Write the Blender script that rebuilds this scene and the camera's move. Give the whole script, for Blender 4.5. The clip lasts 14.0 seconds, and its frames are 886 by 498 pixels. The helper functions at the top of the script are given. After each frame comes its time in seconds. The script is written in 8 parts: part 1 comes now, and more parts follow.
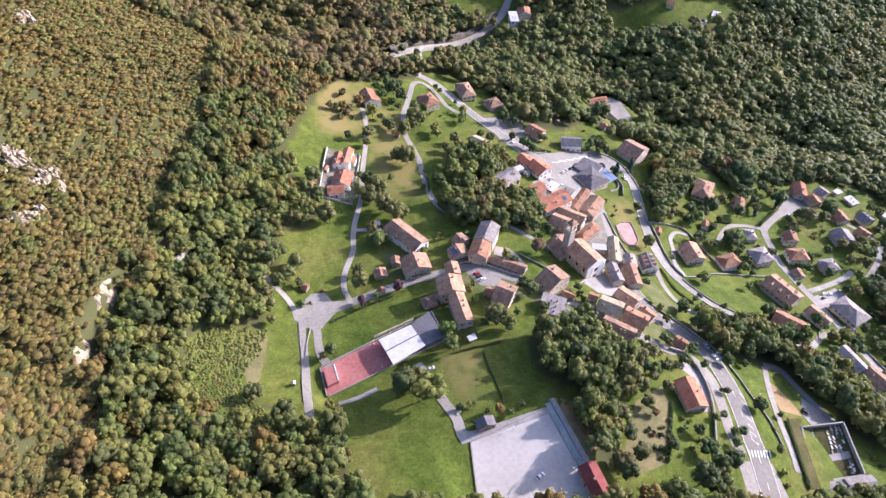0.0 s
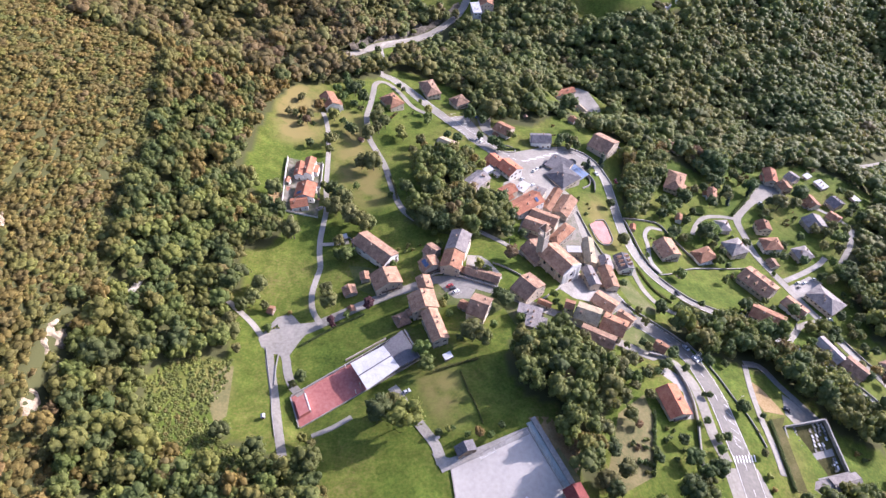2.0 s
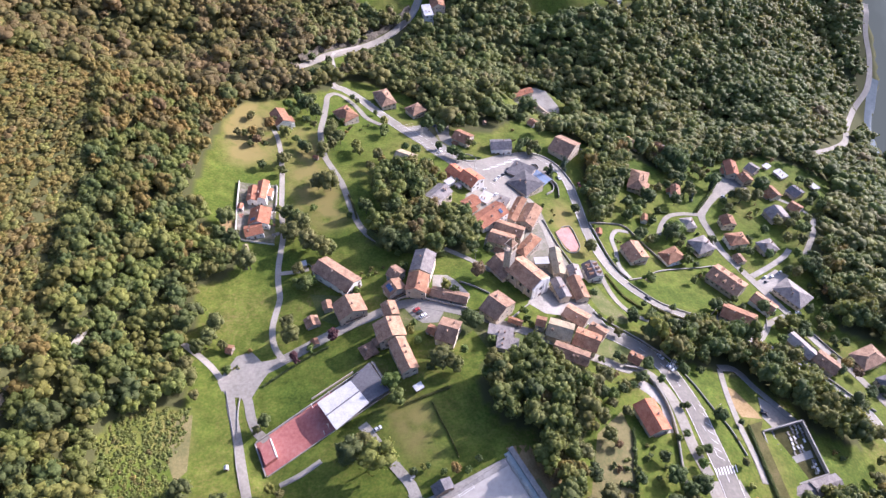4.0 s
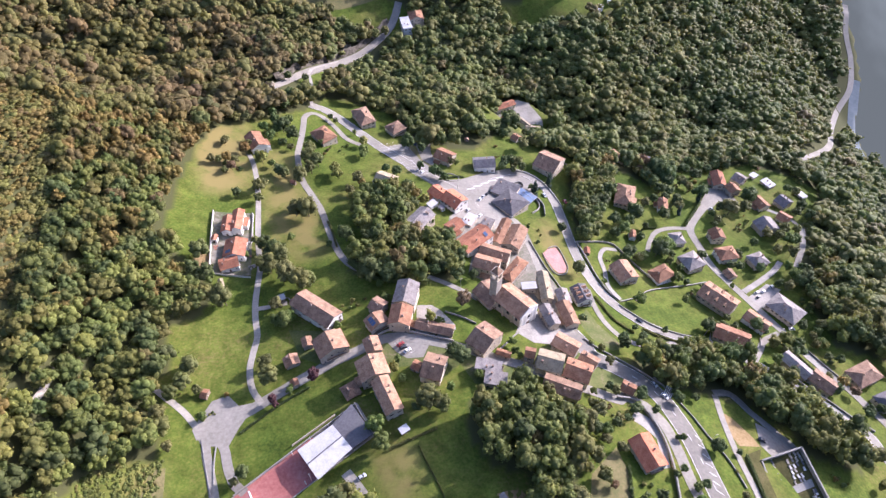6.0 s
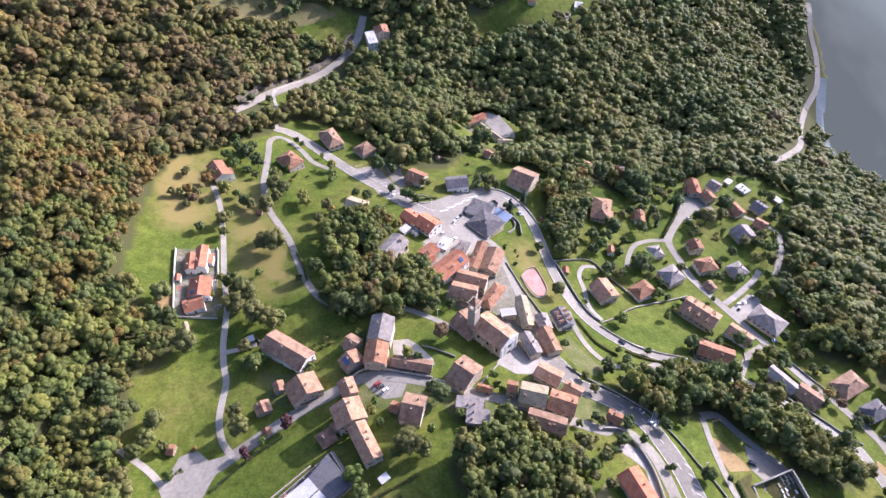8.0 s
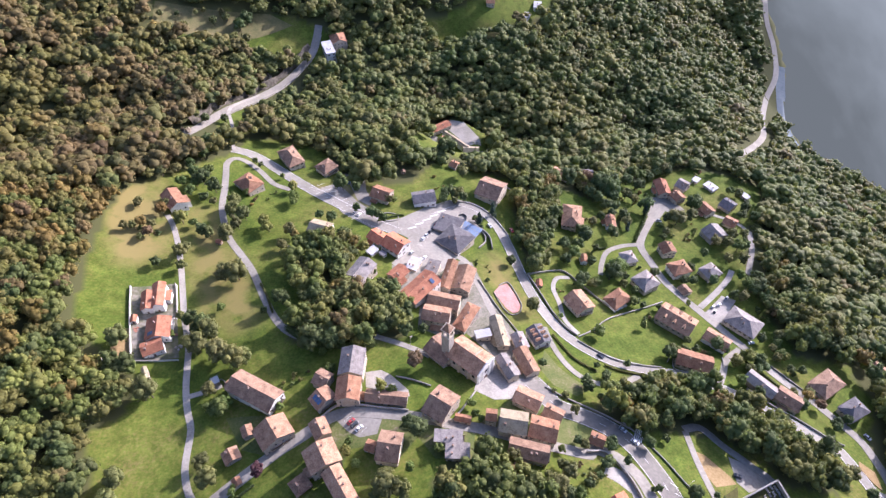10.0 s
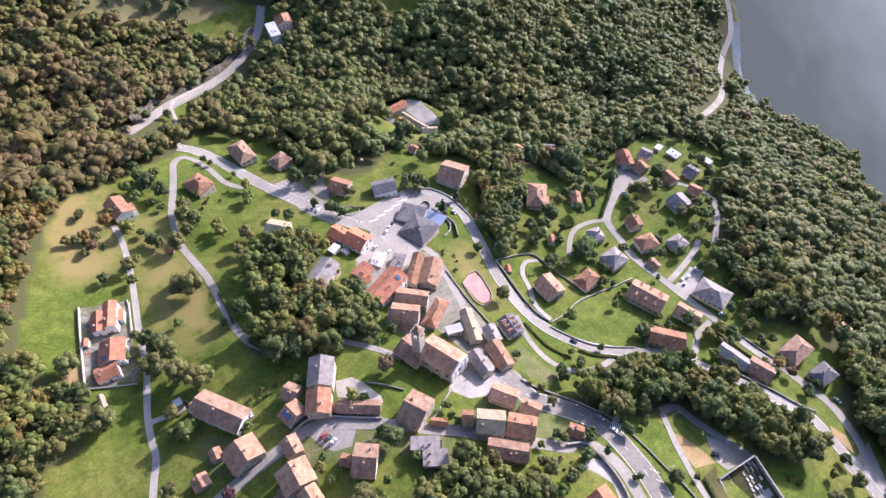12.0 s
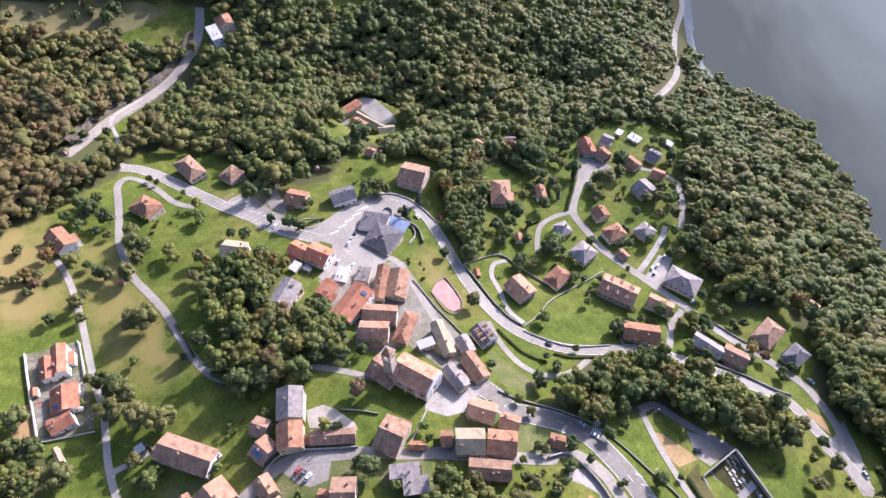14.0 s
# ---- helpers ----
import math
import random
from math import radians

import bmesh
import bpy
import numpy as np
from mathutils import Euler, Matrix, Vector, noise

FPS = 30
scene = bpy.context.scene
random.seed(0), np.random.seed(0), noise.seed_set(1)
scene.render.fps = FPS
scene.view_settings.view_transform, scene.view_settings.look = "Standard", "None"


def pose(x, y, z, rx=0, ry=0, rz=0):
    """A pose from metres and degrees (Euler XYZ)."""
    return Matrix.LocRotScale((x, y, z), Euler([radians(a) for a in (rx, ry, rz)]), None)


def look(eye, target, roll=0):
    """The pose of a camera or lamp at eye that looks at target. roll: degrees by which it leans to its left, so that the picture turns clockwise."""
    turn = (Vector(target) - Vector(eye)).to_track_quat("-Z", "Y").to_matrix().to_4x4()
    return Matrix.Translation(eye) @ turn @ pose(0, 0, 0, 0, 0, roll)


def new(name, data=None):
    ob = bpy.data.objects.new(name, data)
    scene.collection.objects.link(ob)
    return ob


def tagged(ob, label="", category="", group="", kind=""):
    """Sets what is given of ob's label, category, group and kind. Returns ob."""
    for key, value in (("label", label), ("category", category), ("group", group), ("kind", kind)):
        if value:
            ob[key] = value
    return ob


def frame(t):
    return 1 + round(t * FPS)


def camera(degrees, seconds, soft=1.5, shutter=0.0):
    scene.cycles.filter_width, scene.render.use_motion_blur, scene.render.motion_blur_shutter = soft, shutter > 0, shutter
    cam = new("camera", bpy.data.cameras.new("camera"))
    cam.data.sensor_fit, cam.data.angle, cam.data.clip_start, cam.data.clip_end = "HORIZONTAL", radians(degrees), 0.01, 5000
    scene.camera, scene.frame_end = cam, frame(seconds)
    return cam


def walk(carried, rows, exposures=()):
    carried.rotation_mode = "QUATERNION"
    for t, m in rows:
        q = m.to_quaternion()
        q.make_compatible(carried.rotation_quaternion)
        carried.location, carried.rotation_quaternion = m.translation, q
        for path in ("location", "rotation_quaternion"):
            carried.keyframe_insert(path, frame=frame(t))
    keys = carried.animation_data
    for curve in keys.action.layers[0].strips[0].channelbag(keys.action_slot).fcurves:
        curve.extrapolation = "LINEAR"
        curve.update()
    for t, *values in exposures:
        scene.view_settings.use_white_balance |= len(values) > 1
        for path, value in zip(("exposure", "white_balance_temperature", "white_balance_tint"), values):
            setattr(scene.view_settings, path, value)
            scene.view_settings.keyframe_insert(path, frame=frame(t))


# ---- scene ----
# ---- camera ----
cam = camera(71.27, 14.0, soft=1.4)
PATH = [
    (0, (-1.66, 1.26, 286.59), (-1.220, 68.116, 212.225), 0.55),
    (0.5, (-1.14, 6.22, 286.90), (0.326, 72.596, 212.121), 0.54),
    (1, (-0.31, 11.07, 286.77), (2.124, 77.002, 211.628), 0.49),
    (1.5, (0.35, 15.97, 286.81), (3.806, 81.441, 211.305), 0.46),
    (2, (1.13, 21.00, 286.73), (5.613, 85.993, 210.867), 0.45),
    (2.5, (2.14, 25.70, 286.81), (7.830, 90.246, 210.638), 0.38),
    (3, (3.02, 30.57, 286.96), (10.359, 94.548, 210.451), 0.40),
    (5.5, (9.71, 54.49, 286.59), (20.663, 118.224, 210.319), 0.06),
    (6, (11.04, 59.20, 286.53), (22.527, 122.919, 210.319), 0.02),
    (6.5, (12.49, 63.98, 286.44), (24.570, 127.689, 210.311), -0.03),
    (7, (14.10, 68.71, 286.68), (26.930, 132.313, 210.582), -0.10),
    (7.5, (15.52, 73.47, 287.07), (29.417, 136.872, 210.997), -0.11),
    (8, (17.36, 78.11, 287.15), (32.275, 141.347, 211.127), -0.18),
    (8.5, (18.93, 82.66, 287.43), (34.858, 145.681, 211.441), -0.21),
    (9, (20.61, 87.25, 287.66), (37.582, 150.013, 211.687), -0.22),
    (11.5, (30.46, 109.31, 288.11), (52.137, 166.864, 209.263), -0.53),
    (12, (32.71, 114.05, 288.53), (55.110, 169.808, 208.591), -0.56),
    (12.5, (34.71, 118.56, 288.52), (58.122, 173.213, 208.118), -0.54),
    (13, (37.01, 122.67, 288.58), (61.277, 176.315, 207.751), -0.59),
    (13.5, (39.22, 127.17, 288.47), (64.463, 179.680, 207.190), -0.53),
    (14, (42.11, 131.38, 288.52), (68.187, 182.777, 206.803), -0.63),
]
walk(cam, [(t, look(eye, target, roll)) for t, eye, target, roll in PATH], [(0.0, 1.3, 5350, 30), (14.0, 1.3, 5350, 30)])

# ---- light ----
SUN_AZ, SUN_EL = 24.0, 20.5          # degrees: from +x towards +y, and above the horizon
world = bpy.data.worlds.new("world")
scene.world = world
world.use_nodes = True
wn = world.node_tree
sky = wn.nodes.new("ShaderNodeTexSky")
sky.sky_type = "NISHITA"
sky.sun_disc = False
sky.sun_elevation = radians(SUN_EL)
sky.sun_rotation = radians(90 - SUN_AZ)
sky.altitude = 600
sky.dust_density = 4.0
background = wn.nodes["Background"]
background.inputs["Strength"].default_value = 0.145
wn.links.new(sky.outputs[0], background.inputs["Color"])
sun_data = bpy.data.lights.new("sun", "SUN")
sun_data.energy, sun_data.angle, sun_data.color = 4.5, radians(0.6), (1.0, 0.89, 0.74)
sun = new("sun", sun_data)
SUN_WAY = Vector((math.cos(radians(SUN_AZ)) * math.cos(radians(SUN_EL)), math.sin(radians(SUN_AZ)) * math.cos(radians(SUN_EL)), math.sin(radians(SUN_EL))))
sun.matrix_world = look(SUN_WAY * 900, (0, 0, 0))


# ---- materials ----
def material(name, colours, scale, rough=0.85, fine=6.0, bump=0.0, bump_scale=0.0, spread=0.0, metal=0.0, spec=0.3, coords="Object"):
    """Two-scale noise between the given colours, with per-object spread of the value and optional relief."""
    m = bpy.data.materials.new(name)
    m.use_nodes = True
    n, l = m.node_tree.nodes, m.node_tree.links
    b = n["Principled BSDF"]
    b.inputs["Roughness"].default_value = rough
    b.inputs["Metallic"].default_value = metal
    b.inputs["Specular IOR Level"].default_value = spec
    tc = n.new("ShaderNodeTexCoord")
    big, small = n.new("ShaderNodeTexNoise"), n.new("ShaderNodeTexNoise")
    big.inputs["Scale"].default_value, small.inputs["Scale"].default_value = scale, scale * fine
    big.inputs["Detail"].default_value, small.inputs["Detail"].default_value = 6, 4
    for t in (big, small):
        l.new(tc.outputs[coords], t.inputs["Vector"])
    mix = n.new("ShaderNodeMath")
    mix.operation = "MULTIPLY_ADD"
    l.new(small.outputs["Fac"], mix.inputs[0])
    mix.inputs[1].default_value = 0.45
    half = n.new("ShaderNodeMath")
    half.operation = "MULTIPLY"
    l.new(big.outputs["Fac"], half.inputs[0])
    half.inputs[1].default_value = 0.55
    l.new(half.outputs[0], mix.inputs[2])
    ramp = n.new("ShaderNodeValToRGB")
    el = ramp.color_ramp.elements
    while len(el) < len(colours):
        el.new(0.5)
    for i, c in enumerate(colours):
        el[i].position = 0.34 + 0.32 * i / max(1, len(colours) - 1)
        el[i].color = (*c, 1)
    l.new(mix.outputs[0], ramp.inputs["Fac"])
    out = ramp.outputs["Color"]
    if spread:
        info = n.new("ShaderNodeObjectInfo")
        value = n.new("ShaderNodeMapRange")
        value.inputs["To Min"].default_value, value.inputs["To Max"].default_value = 1 - spread, 1 + spread
        l.new(info.outputs["Random"], value.inputs["Value"])
        hsv = n.new("ShaderNodeHueSaturation")
        l.new(value.outputs[0], hsv.inputs["Value"])
        l.new(out, hsv.inputs["Color"])
        out = hsv.outputs["Color"]
    l.new(out, b.inputs["Base Color"])
    if bump:
        relief = n.new("ShaderNodeTexNoise")
        relief.inputs["Scale"].default_value = bump_scale
        relief.inputs["Detail"].default_value = 5
        l.new(tc.outputs[coords], relief.inputs["Vector"])
        bm_node = n.new("ShaderNodeBump")
        bm_node.inputs["Strength"].default_value = 0.8
        bm_node.inputs["Distance"].default_value = bump
        l.new(relief.outputs["Fac"], bm_node.inputs["Height"])
        l.new(bm_node.outputs["Normal"], b.inputs["Normal"])
    return m


def roof_material(name, colours):
    """Clay tiles: courses down the slope, blotched old and new tiles, lichen stains."""
    m = material(name, colours, 0.35, 0.9, 5.0, 0.0, 0.0, 0.16)
    n, l = m.node_tree.nodes, m.node_tree.links
    tc = n.new("ShaderNodeTexCoord")
    wave = n.new("ShaderNodeTexWave")
    wave.wave_type, wave.bands_direction = "BANDS", "X"
    wave.inputs["Scale"].default_value = 1.3
    wave.inputs["Distortion"].default_value = 1.2
    l.new(tc.outputs["Object"], wave.inputs["Vector"])
    rough = n.new("ShaderNodeTexVoronoi")
    rough.inputs["Scale"].default_value = 2.2
    l.new(tc.outputs["Object"], rough.inputs["Vector"])
    add = n.new("ShaderNodeMath")
    l.new(wave.outputs["Fac"], add.inputs[0])
    l.new(rough.outputs["Distance"], add.inputs[1])
    relief = n.new("ShaderNodeBump")
    relief.inputs["Distance"].default_value = 0.018
    l.new(add.outputs[0], relief.inputs["Height"])
    l.new(relief.outputs["Normal"], n["Principled BSDF"].inputs["Normal"])
    return m


ROOFS = {
    "TERRACOTTA": roof_material("terracotta tiles", [(0.16, 0.088, 0.051), (0.318, 0.184, 0.108), (0.415, 0.268, 0.165)]),
    "ORANGE": roof_material("orange tiles", [(0.28, 0.086, 0.043), (0.415, 0.148, 0.076), (0.485, 0.21, 0.108)]),
    "RED": roof_material("red tiles", [(0.194, 0.0741, 0.0397), (0.33, 0.135, 0.0722), (0.407, 0.199, 0.108)]),
    "RUSSET": roof_material("russet tiles", [(0.136, 0.0646, 0.0361), (0.257, 0.128, 0.0686), (0.339, 0.199, 0.112)]),
    "BROWN": roof_material("brown tiles", [(0.105, 0.064, 0.041), (0.235, 0.143, 0.089), (0.315, 0.212, 0.134)]),
    "CRIMSON": roof_material("dark crimson sheet roofing", [(0.11, 0.029, 0.024), (0.155, 0.042, 0.034), (0.20, 0.064, 0.05)]),
    "BEIGE": roof_material("beige tiles", [(0.17, 0.133, 0.082), (0.3, 0.245, 0.156), (0.37, 0.306, 0.197)]),
    "GREY": roof_material("grey tiles", [(0.12, 0.105, 0.095), (0.235, 0.205, 0.18), (0.31, 0.275, 0.245)]),
    "SLATE": roof_material("dark slate", [(0.07, 0.065, 0.065), (0.13, 0.12, 0.12), (0.18, 0.165, 0.16)]),
    "WHITE_ROOF": material("pale sheet roofing", [(0.36, 0.345, 0.33), (0.46, 0.445, 0.43), (0.54, 0.525, 0.51)], 0.3, 0.7, 5, spread=0.08),
}
WALLS = {
    "CREAM": material("cream render", [(0.33, 0.27, 0.195), (0.46, 0.385, 0.29), (0.53, 0.46, 0.37)], 0.25, 0.9, 7, 0.01, 6, 0.14),
    "WHITE": material("white render", [(0.52, 0.49, 0.44), (0.65, 0.62, 0.57), (0.72, 0.69, 0.64)], 0.25, 0.9, 7, 0.01, 6, 0.06),
    "STONE": material("old stone", [(0.20, 0.17, 0.14), (0.33, 0.29, 0.24), (0.42, 0.38, 0.32)], 0.9, 0.95, 5, 0.05, 3, 0.14),
    "BRICK": material("red hollow brick", [(0.26, 0.12, 0.08), (0.36, 0.17, 0.11), (0.44, 0.25, 0.17)], 1.2, 0.95, 5),
    "WOOD": material("weathered boards", [(0.14, 0.10, 0.07), (0.22, 0.16, 0.11), (0.28, 0.21, 0.15)], 1.2, 0.9, 6, spread=0.1),
}
ASPHALT = material("worn asphalt", [(0.155, 0.142, 0.118), (0.215, 0.197, 0.163), (0.275, 0.252, 0.212)], 0.045, 0.9, 14, 0.006, 5)
DARK_ASPHALT = material("darker road asphalt", [(0.115, 0.105, 0.09), (0.155, 0.142, 0.12), (0.20, 0.182, 0.155)], 0.045, 0.9, 14, 0.006, 5)
GRAVEL = material("pale gravel", [(0.19, 0.17, 0.135), (0.28, 0.255, 0.21), (0.35, 0.32, 0.27)], 0.12, 0.95, 10, 0.03, 3)
PAVED = material("worn village paving", [(0.075, 0.085, 0.04), (0.15, 0.138, 0.108), (0.22, 0.20, 0.165)], 0.09, 0.95, 10, 0.03, 3)
CONCRETE = material("pale concrete", [(0.19, 0.175, 0.15), (0.26, 0.24, 0.208), (0.33, 0.305, 0.27)], 0.12, 0.9, 8)
PAINT = material("white road paint", [(0.55, 0.54, 0.52), (0.70, 0.69, 0.67)], 1.5, 0.7)
GLASS = material("dark window glass", [(0.03, 0.035, 0.04), (0.05, 0.055, 0.06)], 1.0, 0.12, spec=0.6)
FRAME = material("window frame", [(0.35, 0.30, 0.25), (0.50, 0.46, 0.40)], 1.0, 0.6)
SHUTTER = material("brown shutters", [(0.10, 0.06, 0.035), (0.16, 0.10, 0.06)], 2.0, 0.7, spread=0.3)
BRICK = material("chimney masonry", [(0.28, 0.20, 0.15), (0.42, 0.33, 0.27)], 1.5, 0.95)
SOLAR = material("blue solar glass", [(0.05, 0.08, 0.15), (0.09, 0.13, 0.22)], 0.8, 0.15, spec=0.7)
BARK = material("bark", [(0.08, 0.06, 0.045), (0.15, 0.12, 0.09)], 2.0, 0.95)
ROCK = material("pale limestone", [(0.15, 0.115, 0.07), (0.29, 0.235, 0.155), (0.43, 0.365, 0.265)], 0.35, 0.95, 7, 0.5, 0.8)
RED_COURT = material("red hard court", [(0.26, 0.085, 0.070), (0.33, 0.122, 0.100), (0.38, 0.17, 0.145)], 0.08, 0.85, 8)
CLAY = material("grey sand pitch", [(0.33, 0.302, 0.262), (0.39, 0.357, 0.308), (0.44, 0.405, 0.352)], 0.05, 0.95, 10)
COURT = material("worn courtyard", [(0.060, 0.080, 0.022), (0.125, 0.115, 0.075), (0.22, 0.20, 0.165)], 0.07, 0.95, 7, 0.04, 2)
GARDEN = material("garden ground", [(0.046, 0.072, 0.014), (0.080, 0.098, 0.022), (0.105, 0.112, 0.032), (0.17, 0.14, 0.085)], 0.11, 0.95, 9, 0.05, 2)
EARTH = material("bare ochre earth", [(0.16, 0.105, 0.042), (0.23, 0.155, 0.065), (0.28, 0.20, 0.095)], 0.12, 0.95, 8, 0.05, 2)
DRYGRASS = material("dry grass", [(0.085, 0.090, 0.030), (0.130, 0.115, 0.043), (0.175, 0.145, 0.062)], 0.1, 0.95, 8, 0.08, 1.5)
WATER = material("pale river water over gravel", [(0.10, 0.125, 0.135), (0.16, 0.18, 0.185)], 0.05, 0.9, spec=0.08)


def foliage_material(name, attribute):
    m = bpy.data.materials.new(name)
    m.use_nodes = True
    n, l = m.node_tree.nodes, m.node_tree.links
    b = n["Principled BSDF"]
    b.inputs["Roughness"].default_value = 0.65
    b.inputs["Specular IOR Level"].default_value = 0.25
    geo = n.new("ShaderNodeNewGeometry")
    var = n.new("ShaderNodeMapRange")
    var.inputs["To Min"].default_value, var.inputs["To Max"].default_value = 0.86, 1.16
    l.new(geo.outputs["Random Per Island"], var.inputs["Value"])
    grain, gaps = n.new("ShaderNodeTexNoise"), n.new("ShaderNodeMapRange")
    grain.inputs["Scale"].default_value, grain.inputs["Detail"].default_value = 1.15, 5
    grain.inputs["Roughness"].default_value = 0.65
    l.new(geo.outputs["Position"], grain.inputs["Vector"])
    gaps.inputs["From Min"].default_value, gaps.inputs["From Max"].default_value = 0.32, 0.68
    gaps.inputs["To Min"].default_value, gaps.inputs["To Max"].default_value = 0.76, 1.24
    l.new(grain.outputs["Fac"], gaps.inputs["Value"])
    both = n.new("ShaderNodeMath")
    both.operation = "MULTIPLY"
    l.new(var.outputs[0], both.inputs[0])
    l.new(gaps.outputs[0], both.inputs[1])
    relief = n.new("ShaderNodeBump")
    relief.inputs["Strength"].default_value, relief.inputs["Distance"].default_value = 0.9, 0.5
    l.new(grain.outputs["Fac"], relief.inputs["Height"])
    # normals are leaned upward, so that a crown shades more softly than a solid would
    lean, level = n.new("ShaderNodeVectorMath"), n.new("ShaderNodeVectorMath")
    lean.operation, level.operation = "ADD", "NORMALIZE"
    lean.inputs[1].default_value = (0, 0, 0.6)
    l.new(geo.outputs["Normal"], lean.inputs[0])
    l.new(lean.outputs[0], level.inputs[0])
    l.new(level.outputs[0], relief.inputs["Normal"])
    l.new(relief.outputs["Normal"], b.inputs["Normal"])
    hsv = n.new("ShaderNodeHueSaturation")
    l.new(both.outputs[0], hsv.inputs["Value"])
    if attribute:
        col = n.new("ShaderNodeAttribute")
        col.attribute_name = attribute
        l.new(col.outputs["Color"], hsv.inputs["Color"])
    else:
        info = n.new("ShaderNodeObjectInfo")
        l.new(info.outputs["Color"], hsv.inputs["Color"])
    l.new(hsv.outputs["Color"], b.inputs["Base Color"])
    glow = n.new("ShaderNodeBsdfTranslucent")
    l.new(hsv.outputs["Color"], glow.inputs["Color"])
    mix = n.new("ShaderNodeMixShader")
    mix.inputs["Fac"].default_value = 0.4
    l.new(b.outputs[0], mix.inputs[1])
    l.new(glow.outputs[0], mix.inputs[2])
    l.new(mix.outputs[0], n["Material Output"].inputs["Surface"])
    return m


LEAVES = foliage_material("wood foliage", "leaf_colour")
TREE_LEAVES = foliage_material("tree foliage", "")


# ---- the lie of the land ----
GX, GY, GS = -440, -80, 118
LAND = [
    [316, 235, 161, 101, 58, 16, -25, -62, -103, -144, -184],
    [294, 205, 118, 48, 38, 5, -40, -72, -121, -160, -197],
    [272, 183, 81, -7, 36, 8, -40, -78, -144, -174, -209],
    [242, 172, 89, -8, 15, -40, -63, -86, -150, -179, -220],
    [193, 135, 83, -4, -13, -40, -75, -79, -124, -183, -237],
    [140, 79, 38, 4, -52, -38, -80, -119, -166, -218, -254],
    [114, 67, 26, -22, -86, -56, -71, -111, -157, -203, -241],
    [108, 77, 49, 17, -18, -27, -39, -65, -105, -154, -201],
    [112, 92, 76, 59, 39, 22, 6, -17, -53, -101, -153],
]
LAND = np.array(LAND, float)


# levelled terraces: middle, turn, half length, half width, height, width of the bank
TERRACES = [(166.0, 520.0, 30.0, 22.0, 20.0, -82.0, 14.0), (-30.5, 172.8, 30.0, 34.0, 9.5, 15.9, 9.0), (39.0, 103.0, 23.0, 27.0, 36.0, 25.2, 9.0)]


# knolls and ravines on the slopes: middle, rise or fall, reach
HOLLOWS = [(200, 540, -28, 60), (360, 520, -22, 42), (200, 660, -20, 28), (370, 280, 12, 40), (240, 560, 7, 28), (100, 500, 10, 28), (440, 600, 10, 60), (160, 420, 2, 42), (240, 480, -15, 28), (380, 420, 5, 28), (220, 420, 5, 28), (300, 440, -5, 28), (180, 520, -17, 28), (180, 580, -11, 28), (300, 540, -5, 28), (-174, 510, -24, 42), (-95, 548, -14, 26), (-48, 578, 7, 18), (-166, 192, 10, 22)]


def heights(x, y):
    """Ground height from the coarse table of the land, by cubic B-splines; beyond it the mountains rise."""
    x, y = np.asarray(x, float), np.asarray(y, float)
    ny, nx = LAND.shape
    a, b = np.clip((x - GX) / GS, 1, nx - 2.001), np.clip((y - GY) / GS, 1, ny - 2.001)
    i, j = np.floor(a).astype(int), np.floor(b).astype(int)
    u, v = a - i, b - j
    wu = ((1 - u) ** 3 / 6, (3 * u**3 - 6 * u**2 + 4) / 6, (-3 * u**3 + 3 * u**2 + 3 * u + 1) / 6, u**3 / 6)
    wv = ((1 - v) ** 3 / 6, (3 * v**3 - 6 * v**2 + 4) / 6, (-3 * v**3 + 3 * v**2 + 3 * v + 1) / 6, v**3 / 6)
    z = sum(wu[m] * wv[n] * LAND[j - 1 + n, i - 1 + m] for m in range(4) for n in range(4))
    z = z + 0.55 * np.clip(GX + GS - x, 0, 900) + 0.35 * np.clip(y - 760, 0, 1500) * np.clip((gorge(y) + 30 - x) / 30, 0, 1)
    z = z - 12.0 * np.clip(x - gorge(y), 0, 66)
    for cx, cy, rise, reach in HOLLOWS:
        z = z + rise * np.exp(-((x - cx) ** 2 + (y - cy) ** 2) / (2 * reach**2))
    # the limestone step at the foot of the scrub hill
    step = [np.clip(k, 0, 1) for k in ((-153.0 - x) / 3, (y - 134) / 9, (194 - y) / 9, (x + 205) / 45)]
    z = z + 8.0 * step[0] * step[1] * step[2] * step[3]
    for cx, cy, turn, half_l, half_w, level, margin in TERRACES:
        c, s = math.cos(radians(turn)), math.sin(radians(turn))
        u, v = np.abs((x - cx) * c + (y - cy) * s) - half_l, np.abs(-(x - cx) * s + (y - cy) * c) - half_w
        w = np.clip(1 - np.maximum(np.maximum(u, v), 0) / margin, 0, 1)
        w = w * w * (3 - 2 * w)
        z = z * (1 - w) + level * w
    return z


def gorge(y):
    """Where the land breaks off into the gorge beyond the river."""
    return 8 + np.interp(y, (222, 262, 307, 370, 408, 474, 572, 645, 760), (488, 518, 546, 586, 595, 588, 620, 670, 705))


def height(x, y):
    return float(heights(np.array([x]), np.array([y]))[0])


def inside(px, py, poly):
    """Which of the points lie inside a polygon."""
    px, py = np.asarray(px, float), np.asarray(py, float)
    hit = np.zeros(px.shape, bool)
    q = list(poly)
    for (x0, y0), (x1, y1) in zip(q, q[1:] + q[:1]):
        if y0 == y1:
            continue
        hit ^= ((y0 > py) != (y1 > py)) & (px < (x1 - x0) * (py - y0) / (y1 - y0) + x0)
    return hit


